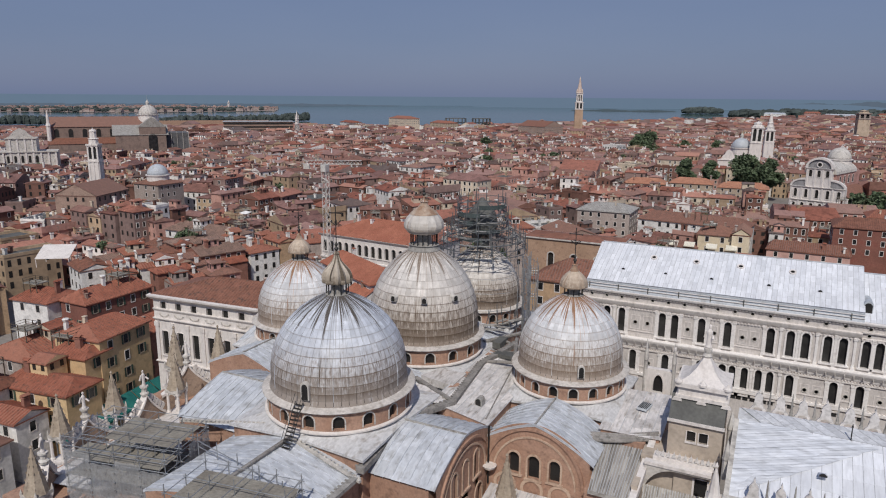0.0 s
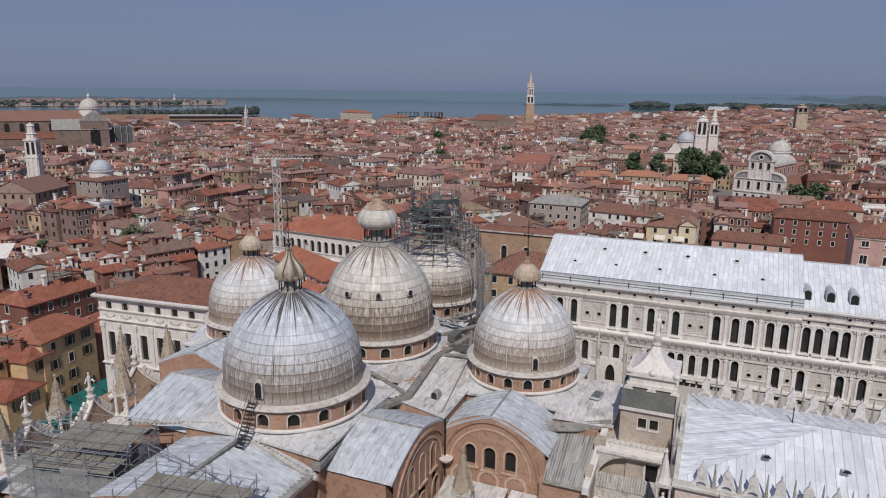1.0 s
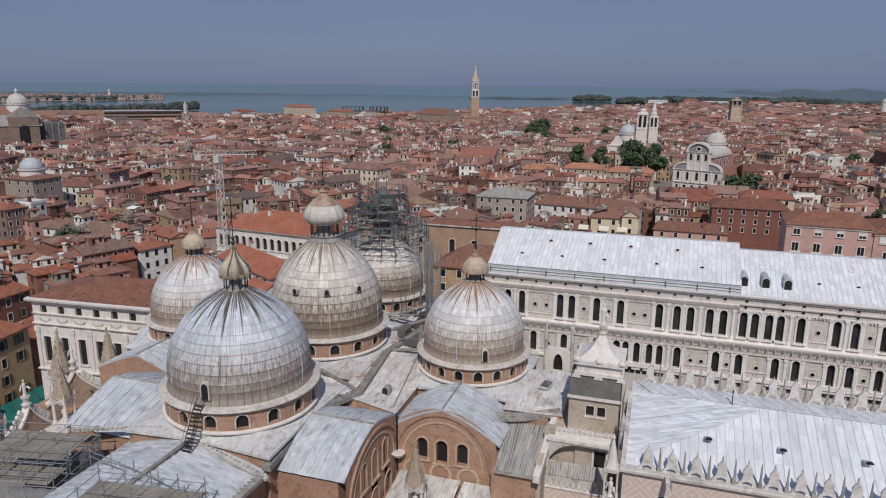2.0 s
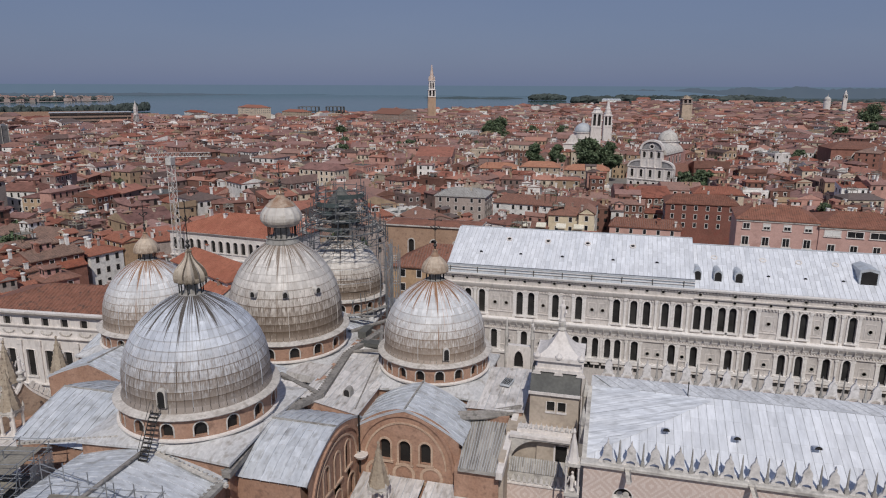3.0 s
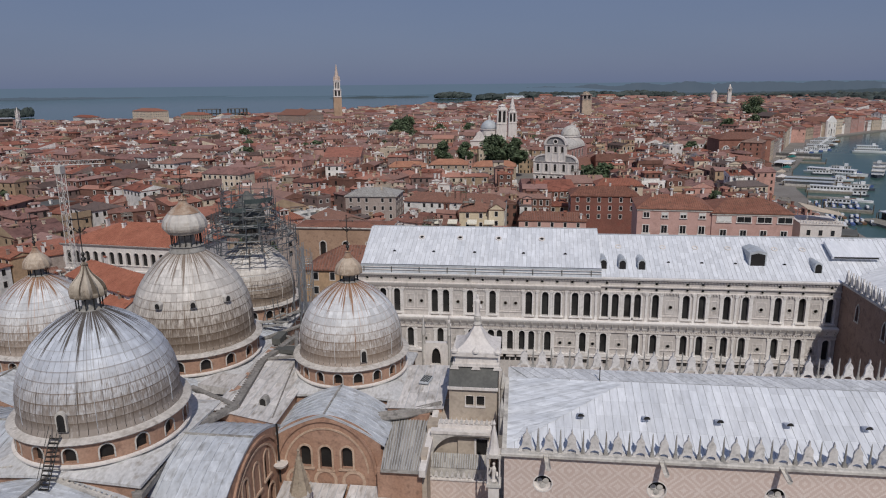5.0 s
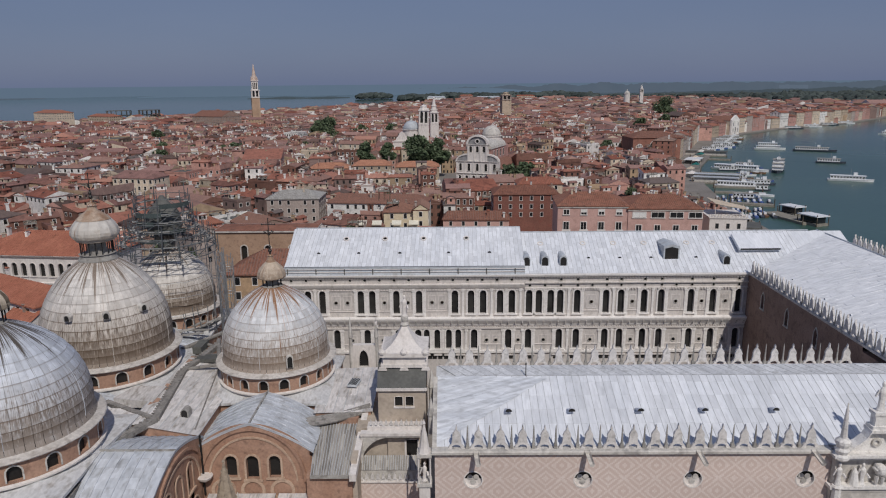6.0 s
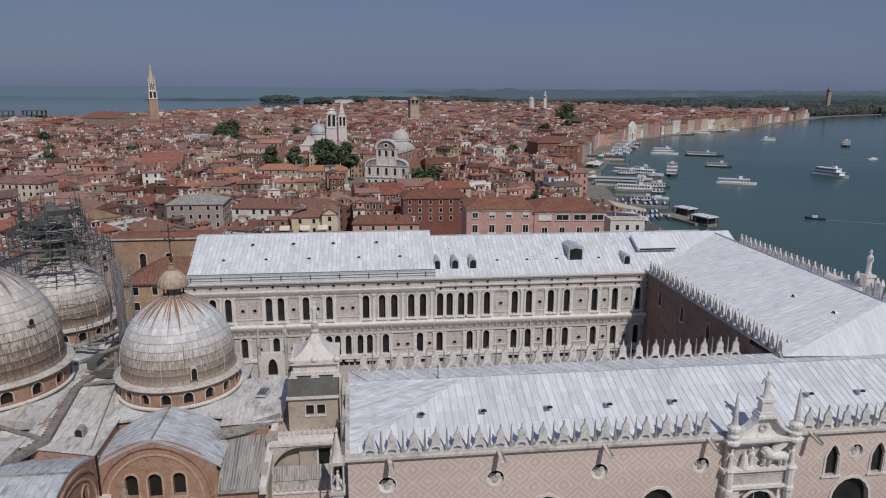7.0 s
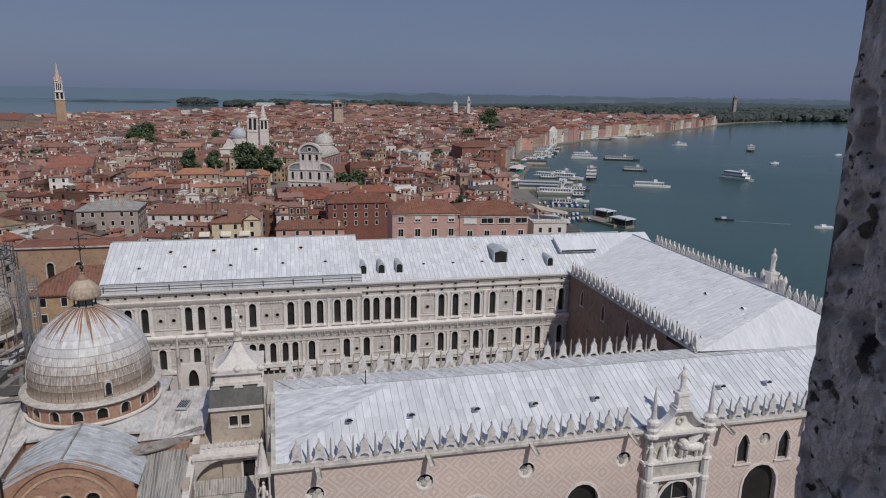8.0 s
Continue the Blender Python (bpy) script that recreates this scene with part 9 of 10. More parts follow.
b.ob("transept_wall", M_BRICKD, ch)
b = MB()
roof_into(b, 20, 52, 0, 7, 0, 0, pose(24, 0, 30, 0, 0, 0), 0.6)
b.ob("transept_roof", M_LEADD, ch)
for i in range(6):
    b = MB()
    f_ = lambda s, d, z: (s, -11 + d, z)
    pts = arch((-46 + 10 * i, 3.4, 22.5, 28.5, 1.7))
    b.add([f_(s, -0.06, z) for s, z in pts], [tuple(range(len(pts)))])
    b.ob("window", M_DARK, ch)
b = MB()
pts = arch((24, 7, 6, 25, 3.5))
b.add([(s, -26.06, z) for s, z in pts], [tuple(range(len(pts)))])
b.ob("great_window", M_GLASS, ch)
b = MB()
b.box(34, 52, -20, 12, 0, 25)
b.ob("choir_wall", M_SHEET, ch, "choir wall behind dark scaffold sheeting")
for k in range(5):
    b = MB()
    b.box(33.6 + 4.5 * k, 34.1 + 4.5 * k, -20.8, -20.0, 0, 26)
    b.ob("scaffold_post", M_LEADD, ch)
b = MB()
b.add([(-6, -26.6, 24), (36, -26.6, 24), (36, -11, 31), (-6, -11, 31)], [(0, 1, 2, 3)])
b.ob("chapel_roof", M_LEADD, ch, "pale lead roof over side chapels")
b = MB()
b.box(-4, 14, -26, -11, 0, 24)
b.ob("chapel_wall", M_BRICKD, ch)
b = MB()
b.lathe([(1.6, 18), (1.6, 30), (2.0, 31), (1.2, 33), (1.0, 37), (0.2, 42)], 8, 0, T(-51, -14, 0))
b.ob("pinnacle", M_STONE, ch, "white stone pinnacle")
# white renaissance church front with stacked curved gables
M_LUNE = mat("grey_lunette", (0.24, 0.235, 0.24), (0.31, 0.305, 0.31), 0.85, 0.4, 2.5, c=(0.17, 0.165, 0.165))
zc = thing("white_church", "white church with stacked curved gables and dark windows", "church", T(15.5, 374, 1.2, -21))
tiers = [(-12.2, 12.2, 0, 11.0), (-12.2, 12.2, 11.0, 17.5), (-5.7, 5.7, 17.5, 26.6)]
for i, (x0, x1, z0, z1) in enumerate(tiers):
    n = (6, 5, 3)[i]
    ops = [((x0 + x1) / 2 + (k - (n - 1) / 2) * (x1 - x0) / n, 1.5, z0 + (6.5, 1.2, 4.9)[i], z1 - (1.4, 1.3, 1.0)[i], 0.6) for k in range(n)]
    b = holed_wall(fp, x0, x1, z0, z1, ops, 0.4)
    b.box(x0, x1, 0.45, 3.0, z0, z1)
    b.add([(x0, 0, z0), (x0, 0, z1), (x0, 0.5, z1), (x0, 0.5, z0)], [(3, 2, 1, 0)])
    b.add([(x1, 0, z0), (x1, 0, z1), (x1, 0.5, z1), (x1, 0.5, z0)], [(0, 1, 2, 3)])
    b.ob("tier", M_STONE, zc)
    for op in ops:
        window_in(zc, fp, op, 0.4, 0.22, 0.1, M_STONE, M_DARK)
    for k in range(n + 1):
        b = MB()
        xp = x0 + 0.45 + (x1 - x0 - 0.9) * k / n
        b.box(xp - 0.4, xp + 0.4, -0.35, 0.1, z0 + 0.1, z1 - 0.6)
        b.ob("pilaster", M_STONE, zc)
    moulding(zc, [(0.1, z1 - 0.6), (0.5, z1 - 0.3), (0.6, z1), (0.1, z1 + 0.05)], x0 - 0.4, x1 + 0.4, 0, M_STONE)
b = MB()
b.prism([(-5.8, 26.6), (5.8, 26.6)] + [(5.8 * math.cos(math.pi * i / 16), 26.6 + 4.7 * math.sin(math.pi * i / 16)) for i in range(1, 16)], 0.3, 2.0)
b.ob("gable", M_LUNE, zc, "grey curved gable field")
b = MB()
for i in range(16):
    a, e = math.pi * i / 16, math.pi * (i + 1) / 16
    q = [((6.3 if o_ else 5.3) * math.cos(v), 26.6 + (5.2 if o_ else 4.2) * math.sin(v)) for v, o_ in ((a, 0), (a, 1), (e, 1), (e, 0))]
    b.prism(q, -0.45, 2.2)
b.ob("gable_rim", M_STONE, zc, "white curved gable moulding")
ring_disc(fp, 0, 28.3, 0.9, 1.4, 0.15).ob("round_window", M_STONE, zc)
b = MB()
b.lathe([(0.0, 0.1), (0.9, 0.1)], 14, 0, Matrix.Translation((0, 0, 28.3)) @ pose(0, 0, 0, 90, 0, 0))
b.ob("round_pane", M_DARK, zc)
for s in (-1, 1):
    b = MB()
    pts = [(5.7, 17.5), (12.0, 17.5)] + [(5.7 + 6.3 * math.cos(a * math.pi / 16), 17.5 + 3.4 * math.sin(a * math.pi / 16)) for a in range(1, 9)]
    b.prism([(s * u, z) for u, z in pts][::s], 0.1, 1.6)
    b.ob("side_gable", M_LUNE, zc)
    b = MB()
    for i in range(8):
        a, e = math.pi * i / 16, math.pi * (i + 1) / 16
        q = [(s * (5.7 + (6.8 if o_ else 6.0) * math.cos(v)), 17.5 + (4.0 if o_ else 3.2) * math.sin(v)) for v, o_ in ((a, 0), (a, 1), (e, 1), (e, 0))]
        b.prism(q[::s], -0.3, 1.8)
    b.ob("gable_rim", M_STONE, zc, "white curved gable moulding")
b = MB()
b.box(-7, 7, 3, 36, 0, 24)
b.ob("nave_wall", M_WALL[3], zc)
b = MB()
b.prism([(-7.4, 24)] + [(7.4, 24)] + [(7.4 * math.cos(math.pi * i / 12), 24 + 4.8 * math.sin(math.pi * i / 12)) for i in range(1, 12)], 2, 30)
b.ob("nave_roof", M_STONED, zc, "pale rounded church roof")
b = MB()
b.box(-13, -7, 3, 34, 0, 13)
b.box(7, 14, 3, 34, 0, 13)
b.ob("aisle_wall", M_BRICKL, zc)
for s in (-1, 1):
    b = MB()
    q = [(s * 14.4, 2.8, 13.0), (s * 14.4, 34.4, 13.0), (s * 7, 34.4, 17.5), (s * 7, 2.8, 17.5)][::s]
    b.add(q + [(p_[0], p_[1], p_[2] - 0.3) for p_ in q], [(0, 1, 2, 3), (4, 5, 1, 0), (5, 6, 2, 1), (7, 4, 0, 3)])
    b.ob("aisle_roof", M_TILEB, zc)
for y_ in (8, 14, 20, 26):
    window_in(zc, side(7.0), (y_, 1.8, 19.0, 22.8, 0.9), 0.0, 0.25, 0.08, M_STONE, M_DARK)
# white church front on the left skyline
wc = thing("white_church", "white baroque church front with statues", "church", T(-440, 277, 1.2, 52))
b = MB()
b.box(-20, 20, 0.3, 20, 0, 22)
b.ob("side_wall", M_STONED, wc)
b = MB()
b.box(-8.5, 8.5, 0, 20, 0, 30.5)
b.prism([(-8.5, 30.5), (8.5, 30.5), (5, 33), (3.5, 35.2), (0, 37.2), (-3.5, 35.2), (-5, 33)], 0, 1.5)
b.ob("front", M_STONED, wc)
for z in (12, 21.6, 30.2):
    b = MB()
    b.box(-9 if z > 22 else -20.4, 9 if z > 22 else 20.4, -0.7, 0.1, z, z + 0.8)
    b.ob("cornice", M_STONED, wc)
for k in range(10):
    b = MB()
    x_ = -19 + 4.22 * k
    b.box(x_ - 0.5, x_ + 0.5, -0.4, 0.1, 12.8, 21.6 if abs(x_) > 8 else 30.2)
    b.ob("pilaster", M_STONE, wc)
for k in range(5):
    b = MB()
    pts = arch((-8 + 4 * k, 1.5, 15, 19.5, 0.75))
    b.add([(s, -0.06, z) for s, z in pts], [tuple(range(len(pts)))])
    b.ob("window", M_DARK, wc)

house(-247, 182, 17, 22, 20.5, 20, 5, 4.4, 0.0, near=False, chim=1, tiles=False, roof_mat=M_TILEB, label="brown gabled hall below a white bell tower")
# crane
cr = thing("tower_crane", "white lattice tower crane among the roofs", "crane", T(-112, 153.4, 1.2, 0))
h = 0.7
for px in (-h, h):
    for py in (-h, h):
        b = MB()
        b.tube((px, py, 0), (px, py, 41), 0.09, 5)
        b.ob("mast_leg", M_CRANE, cr)
for k in range(22):
    b = MB()
    z = 1.85 * k
    for q in range(4):
        a, c = ((-h, -h), (h, -h), (h, h), (-h, h))[q], ((h, -h), (h, h), (-h, h), (-h, -h))[q]
        b.tube((*a, z), (*c, z + 1.85), 0.05, 4)
    b.ob("mast_brace", M_CRANE, cr)
b = MB()
for s in (-0.5, 0.5):
    b.tube((-6, s, 40.6), (10, s, 40.6), 0.07, 4)
b.tube((-6, 0, 41.6), (10, 0, 41.6), 0.07, 4)
for k in range(16):
    b.tube((-6 + k, -0.5, 40.6), (-5.5 + k, 0, 41.6), 0.04, 4)
    b.tube((-5.5 + k, 0, 41.6), (-5 + k, 0.5, 40.6), 0.04, 4)
b.ob("jib", M_CRANE, cr, at=pose(0, 0, 0, 0, 0, 28))
b = MB()
b.box(-5.8, -4.2, -0.6, 0.6, 39.3, 40.6)
b.ob("counterweight", M_STONED, cr, at=pose(0, 0, 0, 0, 0, 28))
b = MB()
b.box(-0.8, 0.8, -1.0, 0.8, 38.6, 40.4)
b.ob("cab", M_CRANE, cr)

# gas holder frames and hospital on the shore
for x, y, r in ((-493, 1040, 17), (-455, 1058, 15)):
    t = thing("gas_holder", "dark steel gas holder guide frame", "gas holder", T(x, y, 1.2), "gas holders")
    for k in range(14):
        a = 2 * math.pi * k / 14
        b = MB()
        b.box(-0.5, 0.5, -0.5, 0.5, 0, 24)
        b.ob("column", M_DGREY, t, at=T(r * math.cos(a), r * math.sin(a), 0, math.degrees(a)))
    for z in (9, 16.5, 23.6):
        b = MB()
        b.lathe([(r, z), (r + 0.3, z), (r + 0.3, z + 0.7), (r, z + 0.7)], 28)
        b.ob("ring", M_DGREY, t)
t = thing("hospital_block", "long grey modern hospital block by the water", "building", T(-645, 735, 1.2, 42))
b = MB()
b.box(-45, 45, -12, 12, 0, 24)
b.ob("wall", M_WALL[5], t)
for k in range(5):
    b = MB()
    b.box(-45, 45, -12.3, -12, 3 + 4.4 * k, 5 + 4.4 * k)
    b.ob("window_band", M_DARK, t)
b = MB()
b.box(-46, 46, -13, 13, 24, 24.6)
b.ob("roof", M_LEAD, t)

# brick church beside the slender tower, long blocks on the shore, hall with a thermal window, white church on the quay
house(-300, 900, 34, 52, 21, 62, 5, 7.0, 0.0, near=False, chim=0, tiles=False, roof_mat=M_TILEB, label="large brown brick church with pitched tile roof")
house(-560, 985, 52, 26, 24, -28, 0, 4.0, 0.3, near=False, chim=2, tiles=False, roof_mat=M_TILE, label="long cream block with red tile roof by the shore")
house(-505, 1020, 48, 22, 17, -28, 6, 3.6, 0.3, near=False, chim=1, tiles=False, roof_mat=M_TILE, label="low wing with red tile roof by the shore")
house(-640, 950, 44, 18, 17, -30, 4, 3.0, 0.3, near=False, chim=1, tiles=False, roof_mat=M_TILE, label="white block with flat tile roof by the shore")
hall = thing("brick_hall", "broad brick church hall with half-round window", "church", T(154, 512, 1.2, 4))
b = MB()
b.box(-18, 18, 0, 26, 0, 18.6)
b.ob("wall", M_WALL[2], hall)
b = MB()
roof_into(b, 26, 36, 0, 4.2, 0.3, 0, pose(0, 13, 18.6, 0, 0, 90), 0.7, 0)
ro = b.ob("roof", M_TILEB, hall)
b = MB()
roof_into(b, 26, 36, 0, 4.2, 0.3, 0, pose(0, 13, 18.6, 0, 0, 90), 0.7, 2)
tagged(b.ob("tile_cladding", M_TILEB, ro), kind="stuff")
for u, rad in ((0, 5.4), (-13, 2.2), (13, 2.2)):
    ring = [(rad * math.cos(math.pi * k / 14), rad * math.sin(math.pi * k / 14)) for k in range(15)]
    b = MB()
    b.add([(u + p_[0], -0.08, 11.8 + p_[1]) for p_ in ring], [tuple(range(15))[::-1]])
    o = b.ob("window", M_GLASS, hall)
    b = MB()
    for (xa, za), (xb, zb_) in zip(ring, ring[1:]):
        b.tube((u + xa, -0.1, 11.8 + za), (u + xb, -0.1, 11.8 + zb_), 0.32, 5)
    for xx in (-rad, -rad / 3, rad / 3, rad):
        b.tube((u + xx, -0.1, 11.8), (u + xx, -0.1, 11.8 + math.sqrt(max(0.0, rad * rad - xx * xx))), 0.28, 5)
    b.tube((u - rad, -0.1, 11.8), (u + rad, -0.1, 11.8), 0.3, 5)
    b.ob("window_frame", M_STONE, o)

# roof terraces above the houses beside the church
for x, y, z, rz in ((-110.5, 73.5, 16.5, 8), (-114.0, 61.5, 14.5, 6), (-143.0, 89.5, 18.0, 6), (-123.0, 74.0, 15.5, 4), (-19.0, 229.0, 19.0, 0), (-131.5, 101.0, 18.6, 0)):
    altana(x, y, z, rz)

# pale sheds at the far edge of the town
for x, y, w, l, h, k in ((-40, 2330, 60, 24, 15, 4), (60, 2350, 44, 24, 19, 2), (130, 2310, 80, 26, 14, 4), (255, 2330, 60, 24, 17, 0)):
    house(x, y, w, l, h, 4, k, 4.0, 0.2, near=False, chim=0, tiles=False, roof_mat=M_LEAD if k == 4 else M_TILE, label="pale far shed by the lagoon")

# ---------------------------------------------------------------- trees
def leafy(b, c, r, n, s, seed):
    """n small crossed leaf clumps of size s scattered through an uneven ball."""
    rr = random.Random(seed)
    for _ in range(n):
        while True:
            p = Vector((rr.uniform(-1, 1), rr.uniform(-1, 1), rr.uniform(-1, 1)))
            if 0.25 < p.length < 1:
                break
        k = r * (0.75 + 0.35 * noise.noise(p * 1.7 + Vector((seed, 0, 0))))
        o = Vector(c) + Vector((p.x * k, p.y * k, p.z * k * 0.85))
        u = Vector((rr.uniform(-1, 1), rr.uniform(-1, 1), rr.uniform(-0.6, 0.6))).normalized() * s * rr.uniform(0.6, 1.2)
        v = u.cross(Vector((rr.uniform(-1, 1), rr.uniform(-1, 1), rr.uniform(-1, 1)))).normalized() * s * rr.uniform(0.4, 0.8)
        b.add([o - u, o - v * 0.7 + u * 0.2, o + u, o + v], [(0, 1, 2, 3)])


def tree(x, y, h, r, seed, n=900, s=0.55):
    t = thing("tree", "broad dark green leafy tree among the roofs", "tree", T(x, y, 1.2), "town trees")
    rr = random.Random(seed)
    b = MB()
    b.lathe([(0.4, 0), (0.3, h * 0.3), (0.2, h * 0.6), (0.08, h * 0.85)], 8)
    for k in range(6):
        a = k * 1.05 + rr.random()
        b.tube((0, 0, h * 0.4), (r * 0.6 * math.cos(a), r * 0.6 * math.sin(a), h * rr.uniform(0.6, 0.85)), 0.1, 5)
    b.ob("trunk", M_TRUNK, t)
    b = MB()
    for k in range(11):
        a = k * 0.9 + rr.random()
        q = 0 if k == 0 else r * rr.uniform(0.4, 0.6)
        leafy(b, (q * math.cos(a), q * math.sin(a), h - r * (0.75 + 1.7 * k / 11 + rr.uniform(-0.1, 0.2))), r * rr.uniform(0.5, 0.75), n // 9, s, seed * 10 + k)
    b.ob("crown", M_LEAF, t)


for i, (x, y, h, r) in enumerate(((-53.0, 439, 25.0, 6.2), (-38.6, 441, 24.5, 5.4), (-19.4, 442, 30.5, 8.6), (-6.6, 443, 27.5, 7.4), (-119, 690, 33, 13), (-130, 692, 28, 9), (-172, 158, 18, 4.5), (-186, 442, 22, 6),
                                   (38, 345, 23, 8), (30, 340, 21, 6), (-154, 497, 22, 6.5), (-195, 461, 20, 5), (326, 1050, 45, 18), (-270, 640, 22, 8), (-90, 720, 22, 9), (-60, 730, 22, 9), (-220, 530, 19, 6), (120, 520, 19, 6), (60, 460, 19, 5), (210, 760, 24, 9), (255, 820, 24, 8))):
    tree(x, y, h, r * 1.05, i + 1, 5200 if r > 7 else 4000, 0.7 + r * 0.04)


rg = random.Random(77)
b = MB()
made = 0
while made < 90:
    d_, a_ = rg.uniform(150, 620), math.radians(rg.uniform(-60, 22))
    gx_, gy_ = d_ * math.sin(a_), d_ * math.cos(a_)
    if not free(gx_, gy_, 4) or not inside(gx_, gy_, COAST) or quay_gap(gx_, gy_) < 40:
        continue
    made += 1
    rr_ = rg.uniform(1.6, 3.6)
    leafy(b, (gx_, gy_, rg.uniform(11.0, 14.5)), rr_, int(110 * rr_), 0.6, 900 + made)
tagged(b.ob("courtyard_greenery", M_LEAF), "green tree tops and shrubs between the roofs", "greenery", kind="stuff")


def woods(name, pts, h, w, n, s, seed, label):
    """A belt of far trees along a line of points, w metres deep on both sides."""
    rr = random.Random(seed)
    b = MB()
    for (ax, ay), (bx, by) in zip(pts, pts[1:]):
        ln = math.hypot(bx - ax, by - ay)
        for _ in range(int(n * ln)):
            t = rr.random()
            x, y = ax + (bx - ax) * t + rr.uniform(-1, 1) * w * 0.2, ay + (by - ay) * t + rr.uniform(-w, w)
            hh = h * rr.uniform(0.6, 1.0) * (0.85 + 0.3 * noise.noise((x / 90, y / 90, seed)))
            st = s * rr.uniform(0.7, 1.25)
            m = T(x, y, 0.5, rr.uniform(0, 60))
            prof = ((0.9, 0.1), (1.15, 0.4), (1.1, 0.66), (0.85, 0.87), (0.35, 0.98))
            vs = []
            for q, z in prof:
                for k in range(7):
                    a = 2 * math.pi * k / 7
                    j = rr.uniform(0.75, 1.2)
                    vs.append((st * q * j * math.cos(a), st * q * j * math.sin(a), hh * (z + rr.uniform(-0.06, 0.05))))
            b.add(vs, [(i * 7 + k, i * 7 + (k + 1) % 7, i * 7 + 7 + (k + 1) % 7, i * 7 + 7 + k) for i in range(4) for k in range(7)] + [tuple(range(28, 35))], 0, m)
    tagged(b.ob(name, M_FARG), label, "woods", kind="stuff")


woods("far_woods", [(860, 1900), (1100, 1960), (1280, 1960), (1640, 1960), (2000, 2100)], 31, 330, 2.2, 11, 1, "dark belt of far park trees by the water")
woods("far_woods", [(1010, 1500), (1150, 1580), (1400, 1720), (1680, 1860)], 27, 34, 1.5, 9, 31, "dark park trees along the far quay")
woods("far_woods", [(-225, 1650), (-160, 1670)], 19, 45, 1.6, 8, 2, "dark clump of far trees on the shore")
woods("far_woods", [(-60, 1700), (60, 1750)], 16, 40, 0.5, 7, 5, "scattered far trees among the roofs")
woods("far_woods", [(300, 1500), (430, 1530)], 17, 40, 0.9, 7, 6, "dark clump of far trees among the roofs")
woods("far_woods", [(250, 1950), (560, 2050), (900, 2100)], 17, 90, 0.5, 8, 4, "low belt of far trees behind the roofs")
woods("far_woods", [(-370, 2920), (-255, 2960)], 30, 40, 1.2, 13, 11, "dark clump of trees on a far island")
woods("far_woods", [(350, 2760), (540, 2780)], 27, 40, 0.9, 13, 12, "dark clump of trees on a far island")
woods("far_woods", [(640, 2700), (1100, 2800)], 20, 60, 0.5, 12, 13, "low far trees across the lagoon")
woods("far_woods", [(100, 2260), (700, 2240)], 17, 60, 0.25, 9, 14, "scattered far trees behind the roofs")
woods("far_woods", [(-150, 2480), (120, 2520), (520, 2560)], 33, 70, 1.1, 14, 21, "uneven belt of far trees beyond the town")
woods("island_woods", [(-2500, 1500), (-2050, 1700), (-1900, 2150)], 19, 120, 0.22, 9, 41, "scattered trees among the far island houses")
woods("island_woods", [(-1390, 800), (-1190, 960), (-1100, 1180), (-1030, 1345)], 20, 22, 0.8, 5, 3, "dark cypress belt on a walled island")


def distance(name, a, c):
    """Far distance behind everything else, plain and evenly glowing, with haze put into its colour."""
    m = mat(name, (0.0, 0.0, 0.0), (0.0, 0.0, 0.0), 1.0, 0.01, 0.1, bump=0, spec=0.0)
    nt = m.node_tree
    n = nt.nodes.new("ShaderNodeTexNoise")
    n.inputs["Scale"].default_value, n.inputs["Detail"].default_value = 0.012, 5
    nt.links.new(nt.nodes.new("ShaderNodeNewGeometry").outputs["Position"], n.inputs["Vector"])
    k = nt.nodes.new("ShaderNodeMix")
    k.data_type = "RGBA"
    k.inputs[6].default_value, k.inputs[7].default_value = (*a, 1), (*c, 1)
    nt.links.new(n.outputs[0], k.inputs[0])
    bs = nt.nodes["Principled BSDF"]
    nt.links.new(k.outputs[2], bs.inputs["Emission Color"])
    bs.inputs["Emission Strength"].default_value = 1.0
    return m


# haze is put into these glowing colours, set close to the sky's
M_HAZE = distance("sea_haze_glow", (0.135, 0.195, 0.275), (0.145, 0.205, 0.285))
M_SHORE = distance("far_shore_glow", (0.10, 0.135, 0.185), (0.13, 0.165, 0.215))
M_HILL = distance("far_hills_glow", (0.125, 0.165, 0.225), (0.145, 0.185, 0.245))
M_SHORE2 = distance("near_shore_haze_glow", (0.065, 0.09, 0.115), (0.095, 0.12, 0.14))


def shore(a0, a1, d, base, h, seed, material, label):
    """A low shore with an uneven top, bearing a0 to a1 degrees, d metres off, base to base + h metres high."""
    b = MB()
    n = int((a1 - a0) * 9)
    for q in range(n + 1):
        a = math.radians(a0 + (a1 - a0) * q / n)
        dd = d * (1 + 0.04 * noise.noise((q * 0.03, seed, 0)))
        e = min(1.0, 3.0 * q / n, 6.0 * (n - q) / n) if h else 1.0
        hh = 1.5 + e * (base + h * max(0.0, 0.5 + 0.5 * noise.noise((q * 0.06, seed, 1)) + 0.25 * noise.noise((q * 0.33, seed, 2)) + 0.12 * noise.noise((q * 1.3, seed, 3))))
        x, y = dd * math.sin(a), dd * math.cos(a)
        b.v += [(x, y, 0.0), (x, y, hh), (x * 1.03, y * 1.03, hh)]
    b.f = [f_ for q in range(n) for f_ in ((3 * q, 3 * q + 3, 3 * q + 4, 3 * q + 1), (3 * q + 1, 3 * q + 4, 3 * q + 5, 3 * q + 2))]
    b.k = [0] * len(b.f)
    tagged(b.ob("backdrop", material), label, "shore", kind="structure")


